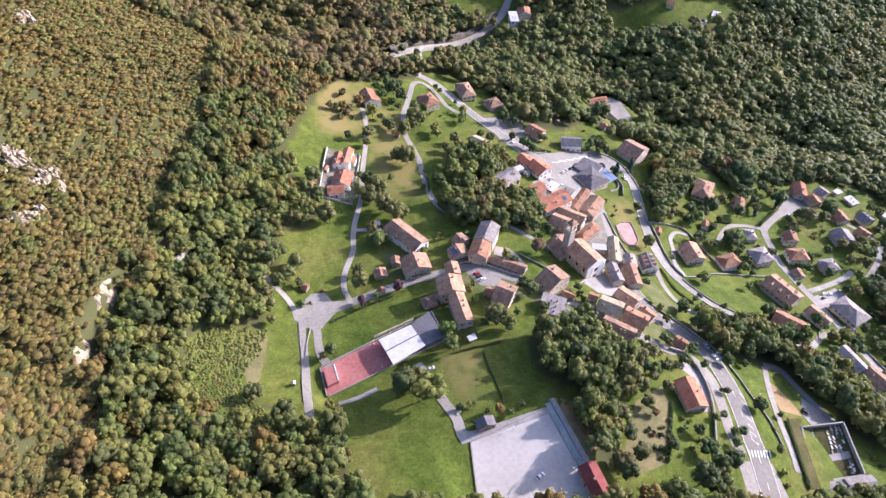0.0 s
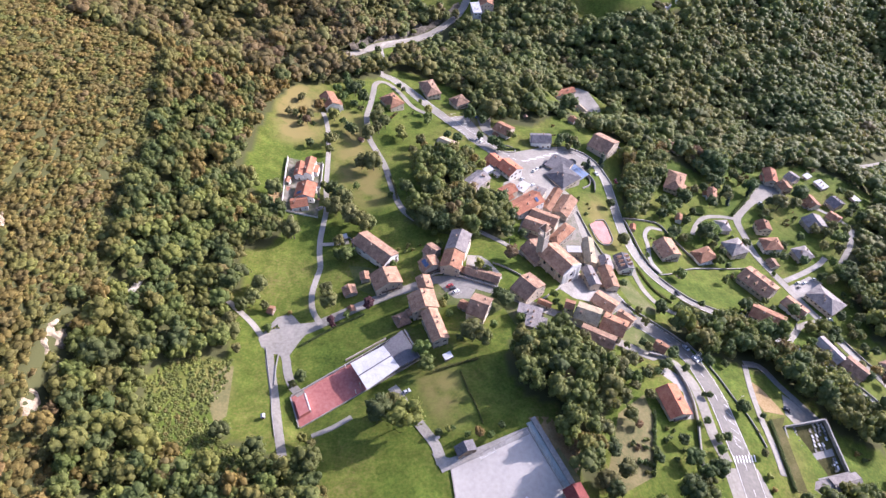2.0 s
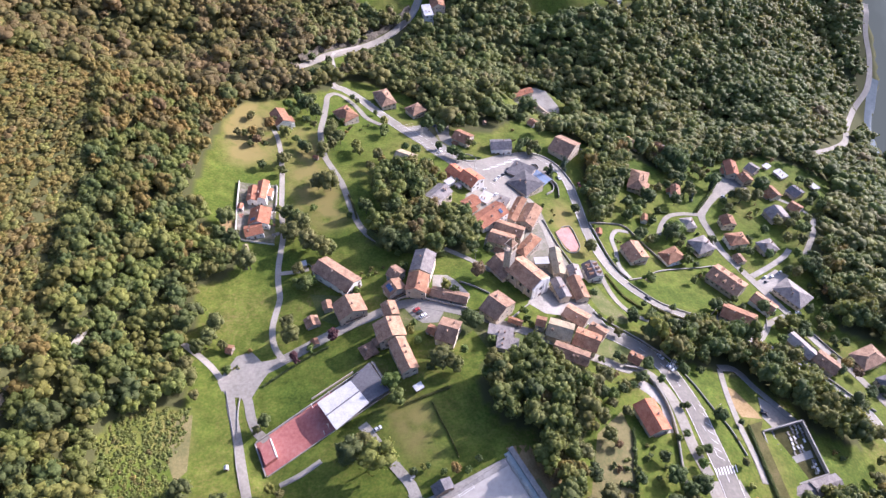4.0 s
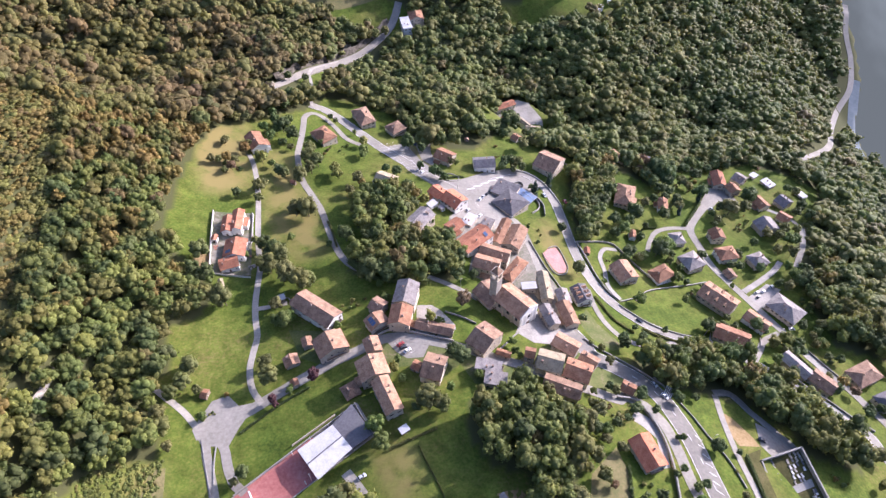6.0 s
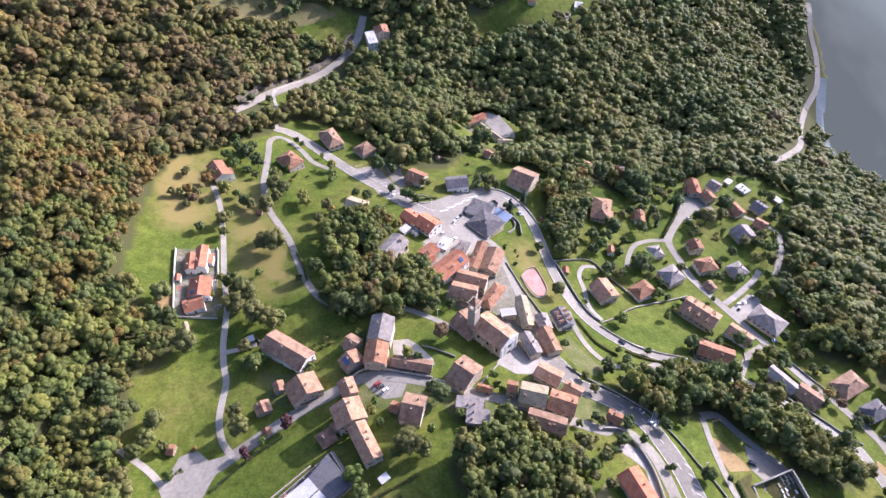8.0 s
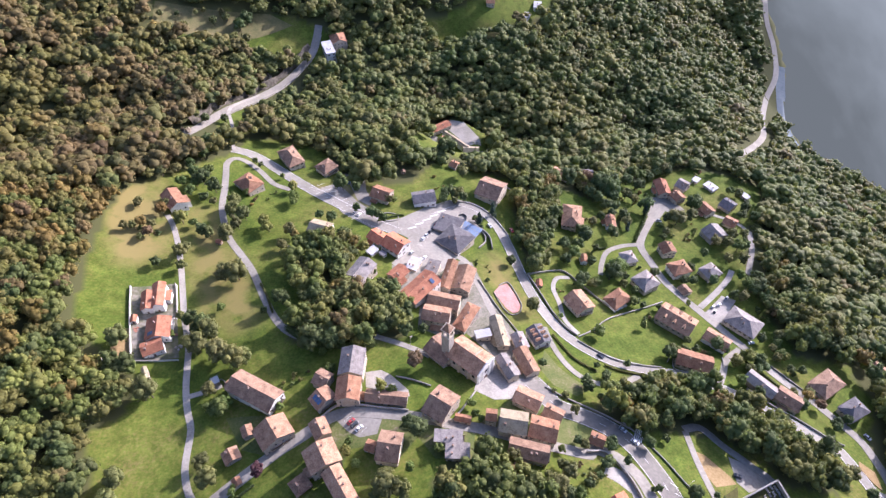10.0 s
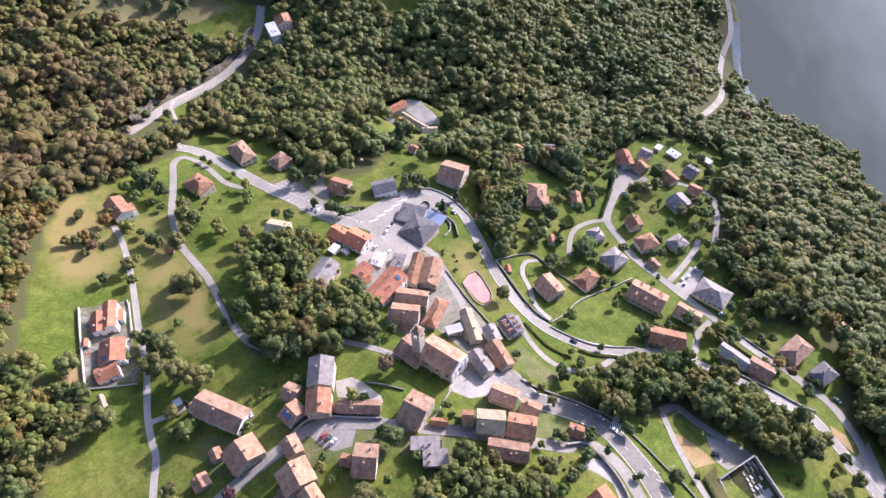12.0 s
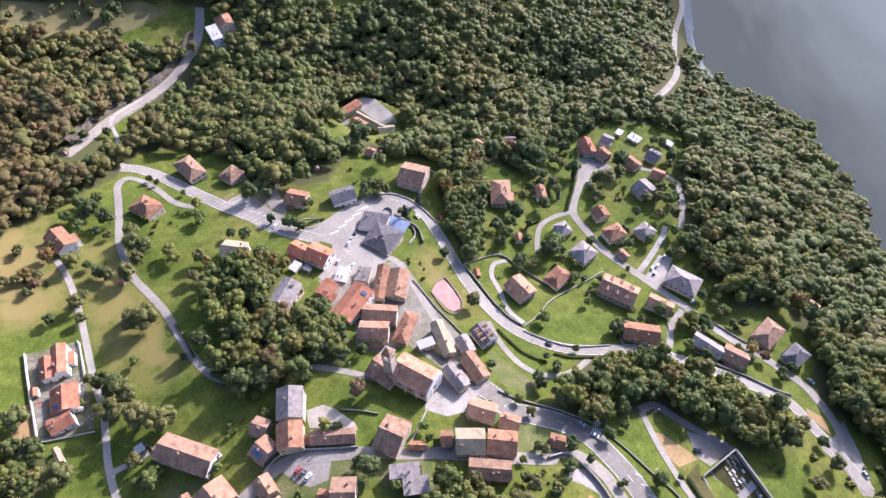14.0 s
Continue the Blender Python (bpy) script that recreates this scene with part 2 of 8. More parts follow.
# clearings in the woods, and groves standing inside the clearings
CLEARINGS = [
    [(-95.8, 412.4), (-86.6, 436.2), (-51.2, 461.4), (-15.8, 488.1), (-13.7, 505.6), (7.9, 508.5), (41.6, 486.4), (57.2, 442.4), (78.3, 439.1), (102.2, 427.9), (126.1, 448.6), (163.5, 431.3), (189.7, 410.1), (209.9, 410.2), (240.8, 388.8), (282.6, 416.6), (346.1, 425.4), (406.8, 389.1), (376.2, 348.1), (347.1, 336.8), (307.7, 281.3), (304.8, 244.5), (298.3, 221.0), (330.9, 208.2), (327.7, 182.7), (290.4, 154.8), (300.8, 113.4), (266.4, 95.6), (208.5, 115.3), (162.3, 102.8), (98.7, 98.2), (49.9, 91.4), (15.0, 90.3), (-33.0, 92.1), (-47.1, 127.7), (-64.6, 133.3), (-85.8, 141.3), (-96.8, 152.6), (-97.6, 172.7), (-93.5, 191.5), (-98.1, 201.8), (-99.5, 225.2), (-94.4, 231.1), (-97.6, 258.2), (-85.3, 264.5), (-74.7, 283.6), (-90.2, 299.9), (-106.1, 319.7), (-104.2, 359.0)],
    [(-12.7, 704.0), (66.9, 687.2), (67.3, 665.8), (41.0, 638.5), (20.6, 646.4), (0.4, 651.7)],
    [(136.0, 534.0), (160.0, 546.0), (180.0, 546.0), (196.0, 520.0), (196.0, 486.0), (190.0, 456.0), (164.0, 450.0), (146.0, 460.0), (138.0, 496.0)],
    [(112.0, 500.0), (127.0, 506.0), (148.0, 482.0), (140.0, 462.0), (120.0, 462.0)],
    [(-9.0, 571.0), (4.0, 560.0), (-4.0, 530.0), (-9.1, 516.8), (-26.1, 508.0), (-34.1, 531.2)],
    [(-124.5, 165.9), (-118.3, 177.3), (-106.2, 183.2), (-92.0, 183.7), (-92.0, 170.2), (-96.4, 151.0), (-87.8, 139.5), (-71.9, 133.1), (-79.5, 123.9), (-93.5, 125.5), (-112.1, 137.2)],
    [(236.7, 444.6), (257.9, 446.1), (268.0, 425.9), (283.8, 415.5), (253.2, 415.2), (234.7, 429.4)],
    [(177.6, 681.5), (352.4, 723.3), (356.8, 708.2), (303.7, 666.8), (252.9, 655.8), (187.6, 659.3)],
    [(-69.4, 702.1), (53.6, 697.5), (89.4, 669.5), (63.2, 638.6), (35.7, 644.1), (11.6, 670.1), (-35.3, 661.9), (-76.3, 668.2)],
]
GROVES = [
    [(8.2, 353.2), (26.4, 370.4), (40.8, 368.1), (47.8, 354.9), (34.8, 331.3), (43.1, 319.4), (57.0, 320.2), (62.1, 304.2), (65.2, 282.2), (56.7, 274.3), (40.8, 273.6), (16.8, 278.5), (-3.4, 289.2), (-0.2, 304.9), (10.7, 316.1), (3.1, 338.0)],
    [(190.8, 431.5), (207.9, 435.7), (216.6, 413.9), (203.7, 383.0), (181.5, 346.2), (157.2, 315.7), (155.7, 332.5), (163.2, 361.7), (167.2, 383.4)],
    [(46.7, 189.0), (68.7, 202.2), (83.0, 188.2), (91.8, 175.7), (90.8, 152.8), (79.0, 133.5), (74.7, 109.2), (66.9, 113.9), (62.8, 132.7), (63.5, 150.8), (50.5, 155.1), (42.8, 170.2)],
    [(179.7, 230.8), (197.2, 224.4), (221.0, 204.4), (238.2, 202.2), (233.0, 188.9), (247.3, 172.1), (254.9, 153.9), (246.1, 137.3), (216.6, 148.4), (217.2, 164.2), (200.0, 178.5), (173.7, 188.1), (153.1, 194.5), (135.3, 205.2), (154.0, 216.6)],
    [(57.2, 499.0), (92.1, 505.2), (119.0, 474.8), (122.8, 445.0), (104.0, 426.2), (83.8, 424.0), (59.9, 433.6), (48.0, 452.5)],
    [(-51.7, 130.3), (-45.5, 142.3), (-55.0, 127.5)],
]
# stretches of meadow that have dried to ochre
DRY_FIELDS = [
    [(-52.6, 416.7), (-34.0, 416.7), (-26.9, 371.0), (-17.0, 337.5), (-14.2, 308.6), (-30.1, 301.9), (-49.2, 325.3), (-54.1, 363.7)],
    [(-94.9, 439.5), (-67.4, 451.2), (-61.7, 407.4), (-64.5, 374.5), (-84.0, 371.6), (-95.2, 393.2)],
    [(138.0, 341.4), (144.0, 324.3), (132.7, 277.5), (121.6, 278.0), (121.8, 313.9), (123.5, 341.7)],
    [(-6.3, 172.8), (19.0, 170.8), (22.5, 144.4), (9.3, 142.0)],
    [(-107.9, 181.2), (-96.1, 195.4), (-88.7, 164.1), (-99.0, 157.9)],
    [(19.8, 447.1), (34.4, 430.7), (50.6, 428.5), (65.1, 395.1), (56.5, 391.9), (32.6, 417.6)],
    [(-95.1, 421.0), (-79.8, 432.8), (-68.7, 397.2), (-76.2, 361.8), (-92.2, 366.2)],
    [(185.7, 150.7), (183.2, 118.2), (172.8, 117.1), (177.2, 144.5)],
]


def wooded(x, y):
    x, y = np.asarray(x, float), np.asarray(y, float)
    w = x < gorge(y) - 5
    for c in CLEARINGS:
        w &= ~inside(x, y, c)
    for g in GROVES:
        w |= inside(x, y, g)
    return w


# ---- mesh helpers ----
def mesh_of(name, verts, faces, *mats, index=None):
    me = bpy.data.meshes.new(name)
    me.from_pydata([tuple(map(float, v)) for v in verts], [], [tuple(map(int, f)) for f in faces])
    for m in mats:
        me.materials.append(m)
    if index is not None:
        me.polygons.foreach_set("material_index", np.array(index, np.int32))
    me.update()
    return me


def part(name, me, parent, label="", at=None):
    """One mesh as a part under a thing or under another part."""
    ob = new(name, me)
    ob.parent = parent
    if at is not None:
        ob.matrix_basis = at
    if label:
        tagged(ob, label)
    return ob


def thing(name, x, y, z, rz, label, category, group="", kind=""):
    e = new(name)
    e.empty_display_size = 0.5
    e.matrix_basis = pose(x, y, z, 0, 0, rz)
    return tagged(e, label, category, group, kind)


BOX_FACES = [(0, 3, 2, 1), (4, 5, 6, 7), (0, 1, 5, 4), (1, 2, 6, 5), (2, 3, 7, 6), (3, 0, 4, 7)]


def box(x0, y0, z0, x1, y1, z1):
    return [(x0, y0, z0), (x1, y0, z0), (x1, y1, z0), (x0, y1, z0), (x0, y0, z1), (x1, y0, z1), (x1, y1, z1), (x0, y1, z1)]


def boxes_mesh(name, boxes, *mats, index=None):
    """Several boxes that belong to one part, as one mesh."""
    v, f, ix = [], [], []
    for k, b in enumerate(boxes):
        o = len(v)
        v += box(*b)
        f += [tuple(o + i for i in face) for face in BOX_FACES]
        ix += [index[k] if index else 0] * 6
    return mesh_of(name, v, f, *mats, index=ix)


# ---- ground ----
xs = np.concatenate([[-4200, -2600, -1500, -1000, -760, -600, -500, -420], np.arange(-360, -162, 6.0), np.arange(-162, 300, 3.0), np.arange(300, 700, 6.0), [720, 780, 860, 960, 1100, 1400, 1900, 2700, 4200]])
ys = np.concatenate([[-4200, -2000, -900, -450, -220, -120, -60], np.arange(0, 84, 6.0), np.arange(84, 420, 3.0), np.arange(420, 830, 6.0), [850, 900, 980, 1100, 1300, 1700, 2400, 4200]])
gx, gy = np.meshgrid(xs, ys)
gz = heights(gx, gy)
nx, ny = len(xs), len(ys)
quad = (np.arange(ny - 1)[:, None] * nx + np.arange(nx - 1)[None]).ravel()
ground_mesh = mesh_of("ground", np.stack([gx.ravel(), gy.ravel(), gz.ravel()], 1), np.stack([quad, quad + 1, quad + nx + 1, quad + nx], 1))
ground_mesh.polygons.foreach_set("use_smooth", np.ones(len(quad), bool))
cover = ground_mesh.attributes.new("woodland", "FLOAT", "POINT")
cover.data.foreach_set("value", (wooded(gx.ravel(), gy.ravel()) | (gx.ravel() > gorge(gy.ravel()) - 5)).astype(np.float32))
dry = np.zeros(gx.size)
for field in DRY_FIELDS:
    dry += inside(gx.ravel(), gy.ravel(), field) * 0.85
dry = dry.reshape(gx.shape)
for _ in range(4):
    dry = (dry + np.roll(dry, 1, 0) + np.roll(dry, -1, 0) + np.roll(dry, 1, 1) + np.roll(dry, -1, 1)) / 5
parched = ground_mesh.attributes.new("parched", "FLOAT", "POINT")
parched.data.foreach_set("value", dry.ravel().astype(np.float32))


def ground_material():
    m = material("meadow", [(0.042, 0.070, 0.010), (0.070, 0.097, 0.013), (0.100, 0.115, 0.020), (0.142, 0.124, 0.038)], 0.026, 0.95, 30, 0.10, 1.4, spec=0.1, coords="Object")
    n, l = m.node_tree.nodes, m.node_tree.links
    b = n["Principled BSDF"]
    old = b.inputs["Base Color"].links[0].from_socket
    att = n.new("ShaderNodeAttribute")
    att.attribute_name = "woodland"
    mix = n.new("ShaderNodeMixRGB")
    mix.inputs["Color2"].default_value = (0.066, 0.068, 0.026, 1)
    l.new(att.outputs["Fac"], mix.inputs["Fac"])
    tufts, tuft_gain, tuft_hsv = n.new("ShaderNodeTexNoise"), n.new("ShaderNodeMapRange"), n.new("ShaderNodeHueSaturation")
    tufts.inputs["Scale"].default_value, tufts.inputs["Detail"].default_value, tufts.inputs["Roughness"].default_value = 0.16, 9, 0.72
    tuft_at = n.new("ShaderNodeTexCoord")
    l.new(tuft_at.outputs["Object"], tufts.inputs["Vector"])
    tuft_gain.inputs["From Min"].default_value, tuft_gain.inputs["From Max"].default_value = 0.3, 0.7
    tuft_gain.inputs["To Min"].default_value, tuft_gain.inputs["To Max"].default_value = 0.62, 1.4
    l.new(tufts.outputs["Fac"], tuft_gain.inputs["Value"])
    l.new(tuft_gain.outputs[0], tuft_hsv.inputs["Value"])
    l.new(old, tuft_hsv.inputs["Color"])
    old = tuft_hsv.outputs["Color"]
    dry_mix, dry_at = n.new("ShaderNodeMixRGB"), n.new("ShaderNodeAttribute")
    dry_at.attribute_name = "parched"
    patchy = n.new("ShaderNodeTexNoise")
    patchy.inputs["Scale"].default_value = 0.09
    patchy.inputs["Detail"].default_value = 6
    where = n.new("ShaderNodeTexCoord")
    l.new(where.outputs["Object"], patchy.inputs["Vector"])
    gain = n.new("ShaderNodeMapRange")
    gain.inputs["From Min"].default_value, gain.inputs["From Max"].default_value = 0.26, 0.56
    l.new(patchy.outputs["Fac"], gain.inputs["Value"])
    amount = n.new("ShaderNodeMath")
    amount.operation = "MULTIPLY"
    l.new(gain.outputs[0], amount.inputs[0])
    l.new(dry_at.outputs["Fac"], amount.inputs[1])
    l.new(amount.outputs[0], dry_mix.inputs["Fac"])
    l.new(old, dry_mix.inputs["Color1"])
    dry_mix.inputs["Color2"].default_value = (0.185, 0.150, 0.052, 1)
    l.new(dry_mix.outputs[0], mix.inputs["Color1"])
    l.new(mix.outputs[0], b.inputs["Base Color"])
    return m


ground_mesh.materials.append(ground_material())
tagged(new("ground", ground_mesh), "sloping green alpine meadow and woodland ground", "ground", kind="structure")


# ---- roads ----
def smooth_line(points, step=3.0):
    """A Catmull-Rom line through the points, at even steps."""
    p = np.array(points, float)
    p = np.vstack([2 * p[0] - p[1], p, 2 * p[-1] - p[-2]])
    out = []
    for k in range(1, len(p) - 2):
        a, b, c, d = p[k - 1], p[k], p[k + 1], p[k + 2]
        n = max(2, int(np.hypot(*(c - b)) / step))
        for t in np.arange(n) / n:
            out.append(0.5 * (2 * b + (c - a) * t + (2 * a - 5 * b + 4 * c - d) * t**2 + (3 * b - a - 3 * c + d) * t**3))
    out.append(p[-2])
    return np.array(out)


def ribbon(name, line, left, right, lift, mat, depth=0.5):
    """A draped strip between two offsets from a line, with a skirt at its edges."""
    d = np.gradient(line, axis=0)
    d /= np.maximum(np.hypot(d[:, 0], d[:, 1]), 1e-6)[:, None]
    nrm = np.stack([-d[:, 1], d[:, 0]], 1)
    across = np.linspace(left, right, 5 if abs(right - left) > 1 else 2)
    rows = [line + nrm * a for a in across]
    zs = [heights(r[:, 0], r[:, 1]) + lift for r in rows]
    joins = list(range(len(rows) - 1))
    if depth > 0:
        rows = [rows[0], rows[0]] + rows + [rows[-1], rows[-1]]
        zs = [zs[0] - depth, zs[0]] + zs + [zs[-1], zs[-1] - depth]
        joins = [0] + [j + 2 for j in joins] + [len(rows) - 2]
    k, n = len(rows), len(line)
    v = np.concatenate([np.c_[r, z] for r, z in zip(rows, zs)])
    f = [(a * n + i, (a + 1) * n + i, (a + 1) * n + i + 1, a * n + i + 1) for a in joins for i in range(n - 1)]
    f = [q[::-1] for q in f] if right < left else [(q[0], q[3], q[2], q[1]) for q in f]
    me = mesh_of(name, v, [q[::-1] for q in f] if left < right else f, mat)
    me.polygons.foreach_set("use_smooth", np.ones(len(f), bool))
    return me


ROAD_LIFT = [0.12]
ROAD_LINES, WIDE_LINES, HOUSE_SPOTS = [], [], []


def road(label, width, mat, points, lines=""):
    line = smooth_line(points)
    if width > 3:
        ROAD_LINES.append(points)
    ROAD_LIFT[0] += 0.006
    lift = ROAD_LIFT[0]
    ob = tagged(new("road", ribbon("road", line, -width / 2, width / 2, lift, mat)), label, "road", kind="structure")
    for side in (-1, 1) if "e" in lines else ():
        e = side * (width / 2 - 0.35)
        part("edge_line", ribbon("edge_line", line, e - 0.09, e + 0.09, lift + 0.03, PAINT, 0), ob, "thin white painted edge line")
    if "c" in lines:
        for k in range(2, len(line) - 3, 4):
            part("lane_dash", ribbon("lane_dash", line[k:k + 2], -0.09, 0.09, lift + 0.03, PAINT, 0), ob)
    return ob


road("narrow grey lane along the wood edge", 3.6, ASPHALT, [(326.9, 364.7), (334.6, 358.2), (343.1, 350.5), (348.8, 340.6), (346.8, 330.4)], "")
road("narrow stony forest track", 2.6, GRAVEL, [(-111.8, 228.5), (-115.2, 235.9), (-121.2, 243.0), (-128.7, 247.7)], "")
road("worn grassy two-wheel forest track", 2.4, GRAVEL, [(-139.6, 209.5), (-138.6, 215.9), (-137.7, 222.4), (-137.0, 227.7), (-136.8, 233.2)], "")
road("main asphalt road with white lane markings", 11, DARK_ASPHALT, [(147.3, 87.2), (149.2, 101.7), (150.1, 112.1), (151.2, 124.6), (151.6, 141.0), (152.3, 159.4), (151.0, 173.9), (148.2, 186.6), (141.0, 197.7), (130.4, 207.1), (120.5, 214.8), (119.1, 222.9), (115.5, 232.2)], "ec")
road("narrow grey village street between houses", 4.5, ASPHALT, [(115.5, 232.2), (114.8, 241.6), (115.0, 257.0), (114.7, 272.5), (114.3, 288.2), (114.6, 304.6), (114.0, 320.6), (113.5, 333.3), (107.5, 342.0)], "")
road("grey asphalt road curving below the houses", 6, ASPHALT, [(141.9, 124.4), (140.5, 138.1), (142.0, 156.0), (141.7, 169.6), (136.6, 180.3), (127.5, 186.7), (124.0, 184.4), (114.1, 189.2), (103.0, 194.9), (89.8, 202.4), (77.6, 209.3), (65.1, 215.1), (52.7, 221.8), (39.9, 227.6), (29.5, 231.7), (18.9, 235.4), (10.5, 235.2), (3.2, 232.8), (-4.0, 229.9), (-12.4, 227.3), (-22.1, 223.3), (-32.9, 218.5), (-43.3, 213.1), (-61.0, 203.9), (-72.3, 199.5), (-80.4, 196.1)], "")
road("pale narrow lane running down past the meadow", 4, ASPHALT, [(-75.2, 195.8), (-74.4, 186.5), (-70.8, 172.3), (-67.0, 155.3), (-63.3, 140.9), (-60.8, 131.9)], "")
road("short pale driveway to the sports court", 4.2, ASPHALT, [(-71.5, 194.2), (-67.0, 188.4), (-64.4, 177.8), (-60.7, 169.0), (-56.2, 164.8)], "")
road("pale farm track climbing into the woods", 3, GRAVEL, [(-80.0, 200.3), (-86.3, 208.9), (-95.3, 217.4), (-104.1, 225.1), (-111.3, 228.0)], "")
road("narrow pale concrete lane between green meadows", 3.2, GRAVEL, [(-50.8, 208.7), (-55.9, 218.3), (-57.4, 230.0), (-55.9, 240.7), (-54.3, 250.6), (-55.6, 261.4), (-56.0, 273.6), (-55.1, 286.8), (-54.2, 301.2), (-55.8, 322.1), (-56.3, 344.5), (-56.9, 363.9), (-58.6, 384.9), (-61.3, 400.5), (-64.0, 408.5)], "")
road("gravel driveway between hedges", 2.8, GRAVEL, [(-55.8, 269.0), (-47.3, 269.7), (-38.8, 271.1)], "")
road("winding grey asphalt lane across the meadow", 4.2, ASPHALT, [(2.9, 290.0), (-2.7, 295.8), (-7.3, 304.5), (-11.0, 316.9), (-14.3, 333.5), (-17.8, 350.5), (-22.7, 364.8), (-28.2, 379.6), (-30.5, 393.4), (-31.6, 413.3), (-29.1, 434.9), (-27.4, 454.1), (-26.2, 468.6), (-20.5, 475.9), (-12.7, 471.4), (-3.8, 456.5), (3.7, 439.3), (14.1, 429.8)], "")
road("grey lane behind the hedge near the church", 3.5, ASPHALT, [(41.9, 279.1), (52.9, 271.4), (62.1, 263.9), (67.1, 258.9)], "")
road("wide grey asphalt road with parking bays", 9, ASPHALT, [(-21.7, 489.9), (-10.5, 484.1), (1.1, 470.3), (15.7, 447.4), (31.4, 423.1), (46.5, 403.1), (62.4, 381.7), (77.0, 367.5)], "e")
road("asphalt main road curving down past the houses", 7.5, ASPHALT, [(104.5, 387.8), (126.0, 394.8), (141.0, 386.4), (148.2, 369.3), (149.1, 348.2), (147.7, 325.4), (146.6, 303.6), (148.2, 281.7), (152.3, 264.0), (160.0, 250.4), (171.0, 239.0), (184.2, 231.7), (198.4, 226.0), (212.3, 219.9), (225.6, 210.1), (238.2, 197.3), (243.4, 191.1), (264.2, 167.7), (270.4, 158.4), (270.9, 146.3), (270.4, 133.3), (270.5, 119.5), (268.8, 103.7)], "e")
road("pale residential road between gardens", 6, ASPHALT, [(274.4, 120.6), (285.0, 134.5), (289.1, 148.1), (290.7, 161.3), (286.3, 175.4), (281.9, 189.3), (275.5, 201.7), (271.0, 214.4), (268.0, 229.5), (263.5, 246.6), (258.7, 264.7), (254.2, 281.5), (249.8, 299.9), (250.8, 318.5), (252.1, 335.4), (260.5, 347.2), (279.0, 363.7), (297.7, 377.0), (312.0, 373.8)], "")
road("short grey side lane between houses", 3.5, ASPHALT, [(252.9, 338.4), (236.8, 338.7), (222.4, 334.4), (212.1, 323.9), (204.9, 312.9)], "")
road("short link lane beside the terraced houses", 4, ASPHALT, [(226.6, 210.4), (237.4, 219.5), (246.5, 227.5), (262.6, 234.0)], "")
road("white concrete driveway curving over a lawn", 3, CONCRETE, [(161.4, 263.3), (158.3, 276.0), (162.0, 291.3), (164.0, 304.5), (171.1, 313.4), (180.4, 312.9)], "")
road("narrow grey lane below the main road", 3.6, ASPHALT, [(141.8, 272.0), (140.0, 257.6), (141.0, 241.4), (146.0, 230.0), (154.7, 224.0), (166.9, 222.6), (180.7, 226.3)], "")
road("pale asphalt loop round the cemetery", 4.6, ASPHALT, [(183.2, 188.0), (193.6, 187.1), (199.1, 174.7), (206.6, 162.0), (212.6, 150.6), (211.1, 136.3), (204.9, 120.6)], "")
road("narrow asphalt lane beside the ochre slope", 3.4, ASPHALT, [(183.3, 186.8), (177.7, 169.1), (174.2, 150.7), (172.9, 133.0), (170.9, 119.7)], "")
road("pale gravel track along the sports field", 4.6, GRAVEL, [(-13.0, 165.5), (-9.6, 160.0), (-4.2, 149.8), (1.0, 141.1), (6.4, 131.9), (8.5, 123.4)], "")
road("grey footpath below the red court", 2.6, ASPHALT, [(-49.3, 141.8), (-40.6, 145.2), (-31.7, 150.5)], "")
WIDE_LINES.append([(422.2, 442.7), (482.1, 476.4), (541.9, 518.7), (579.7, 562.1), (621.3, 605.4), (655.1, 636.6), (676.5, 678.1), (687.9, 720.4), (709.5, 766.2)])
road("valley road winding far below along the river", 7, ASPHALT, [(422.2, 442.7), (482.1, 476.4), (541.9, 518.7), (579.7, 562.1), (621.3, 605.4), (655.1, 636.6), (676.5, 678.1), (687.9, 720.4), (709.5, 766.2)], "")
tagged(new("river", ribbon("river", smooth_line([(670.0, 648.5), (647.3, 611.7), (627.3, 578.0), (602.5, 534.1), (584.5, 491.3), (582.8, 472.7)]), -6, 6, 0.15, WATER)), "pale shallow river in its stony bed", "river", kind="structure")
WIDE_LINES.append([(670.0, 648.5), (647.3, 611.7), (627.3, 578.0), (602.5, 534.1), (584.5, 491.3), (582.8, 472.7)])
road("mountain road cut into the wooded hillside", 7.5, ASPHALT, [(75.7, 684.7), (68.4, 665.6), (57.9, 646.0), (44.0, 630.0), (27.5, 611.3), (8.2, 592.1), (-11.3, 570.6), (-29.7, 546.8), (-42.3, 527.4), (-53.2, 511.9)], "")
road("narrow pale footpath joining the mountain road", 2.6, CONCRETE, [(4.2, 591.4), (-11.1, 575.0), (-21.7, 556.2), (-20.6, 530.1), (-21.0, 499.4), (-20.5, 488.3)], "")
road("pale driveway past parked vans", 4, CONCRETE, [(260.2, 272.0), (280.8, 282.0), (297.4, 291.1), (306.9, 298.5)], "")
road("grey forest road along the wooded edge", 4, ASPHALT, [(315.7, 291.7), (335.7, 313.0), (350.1, 333.3)], "")


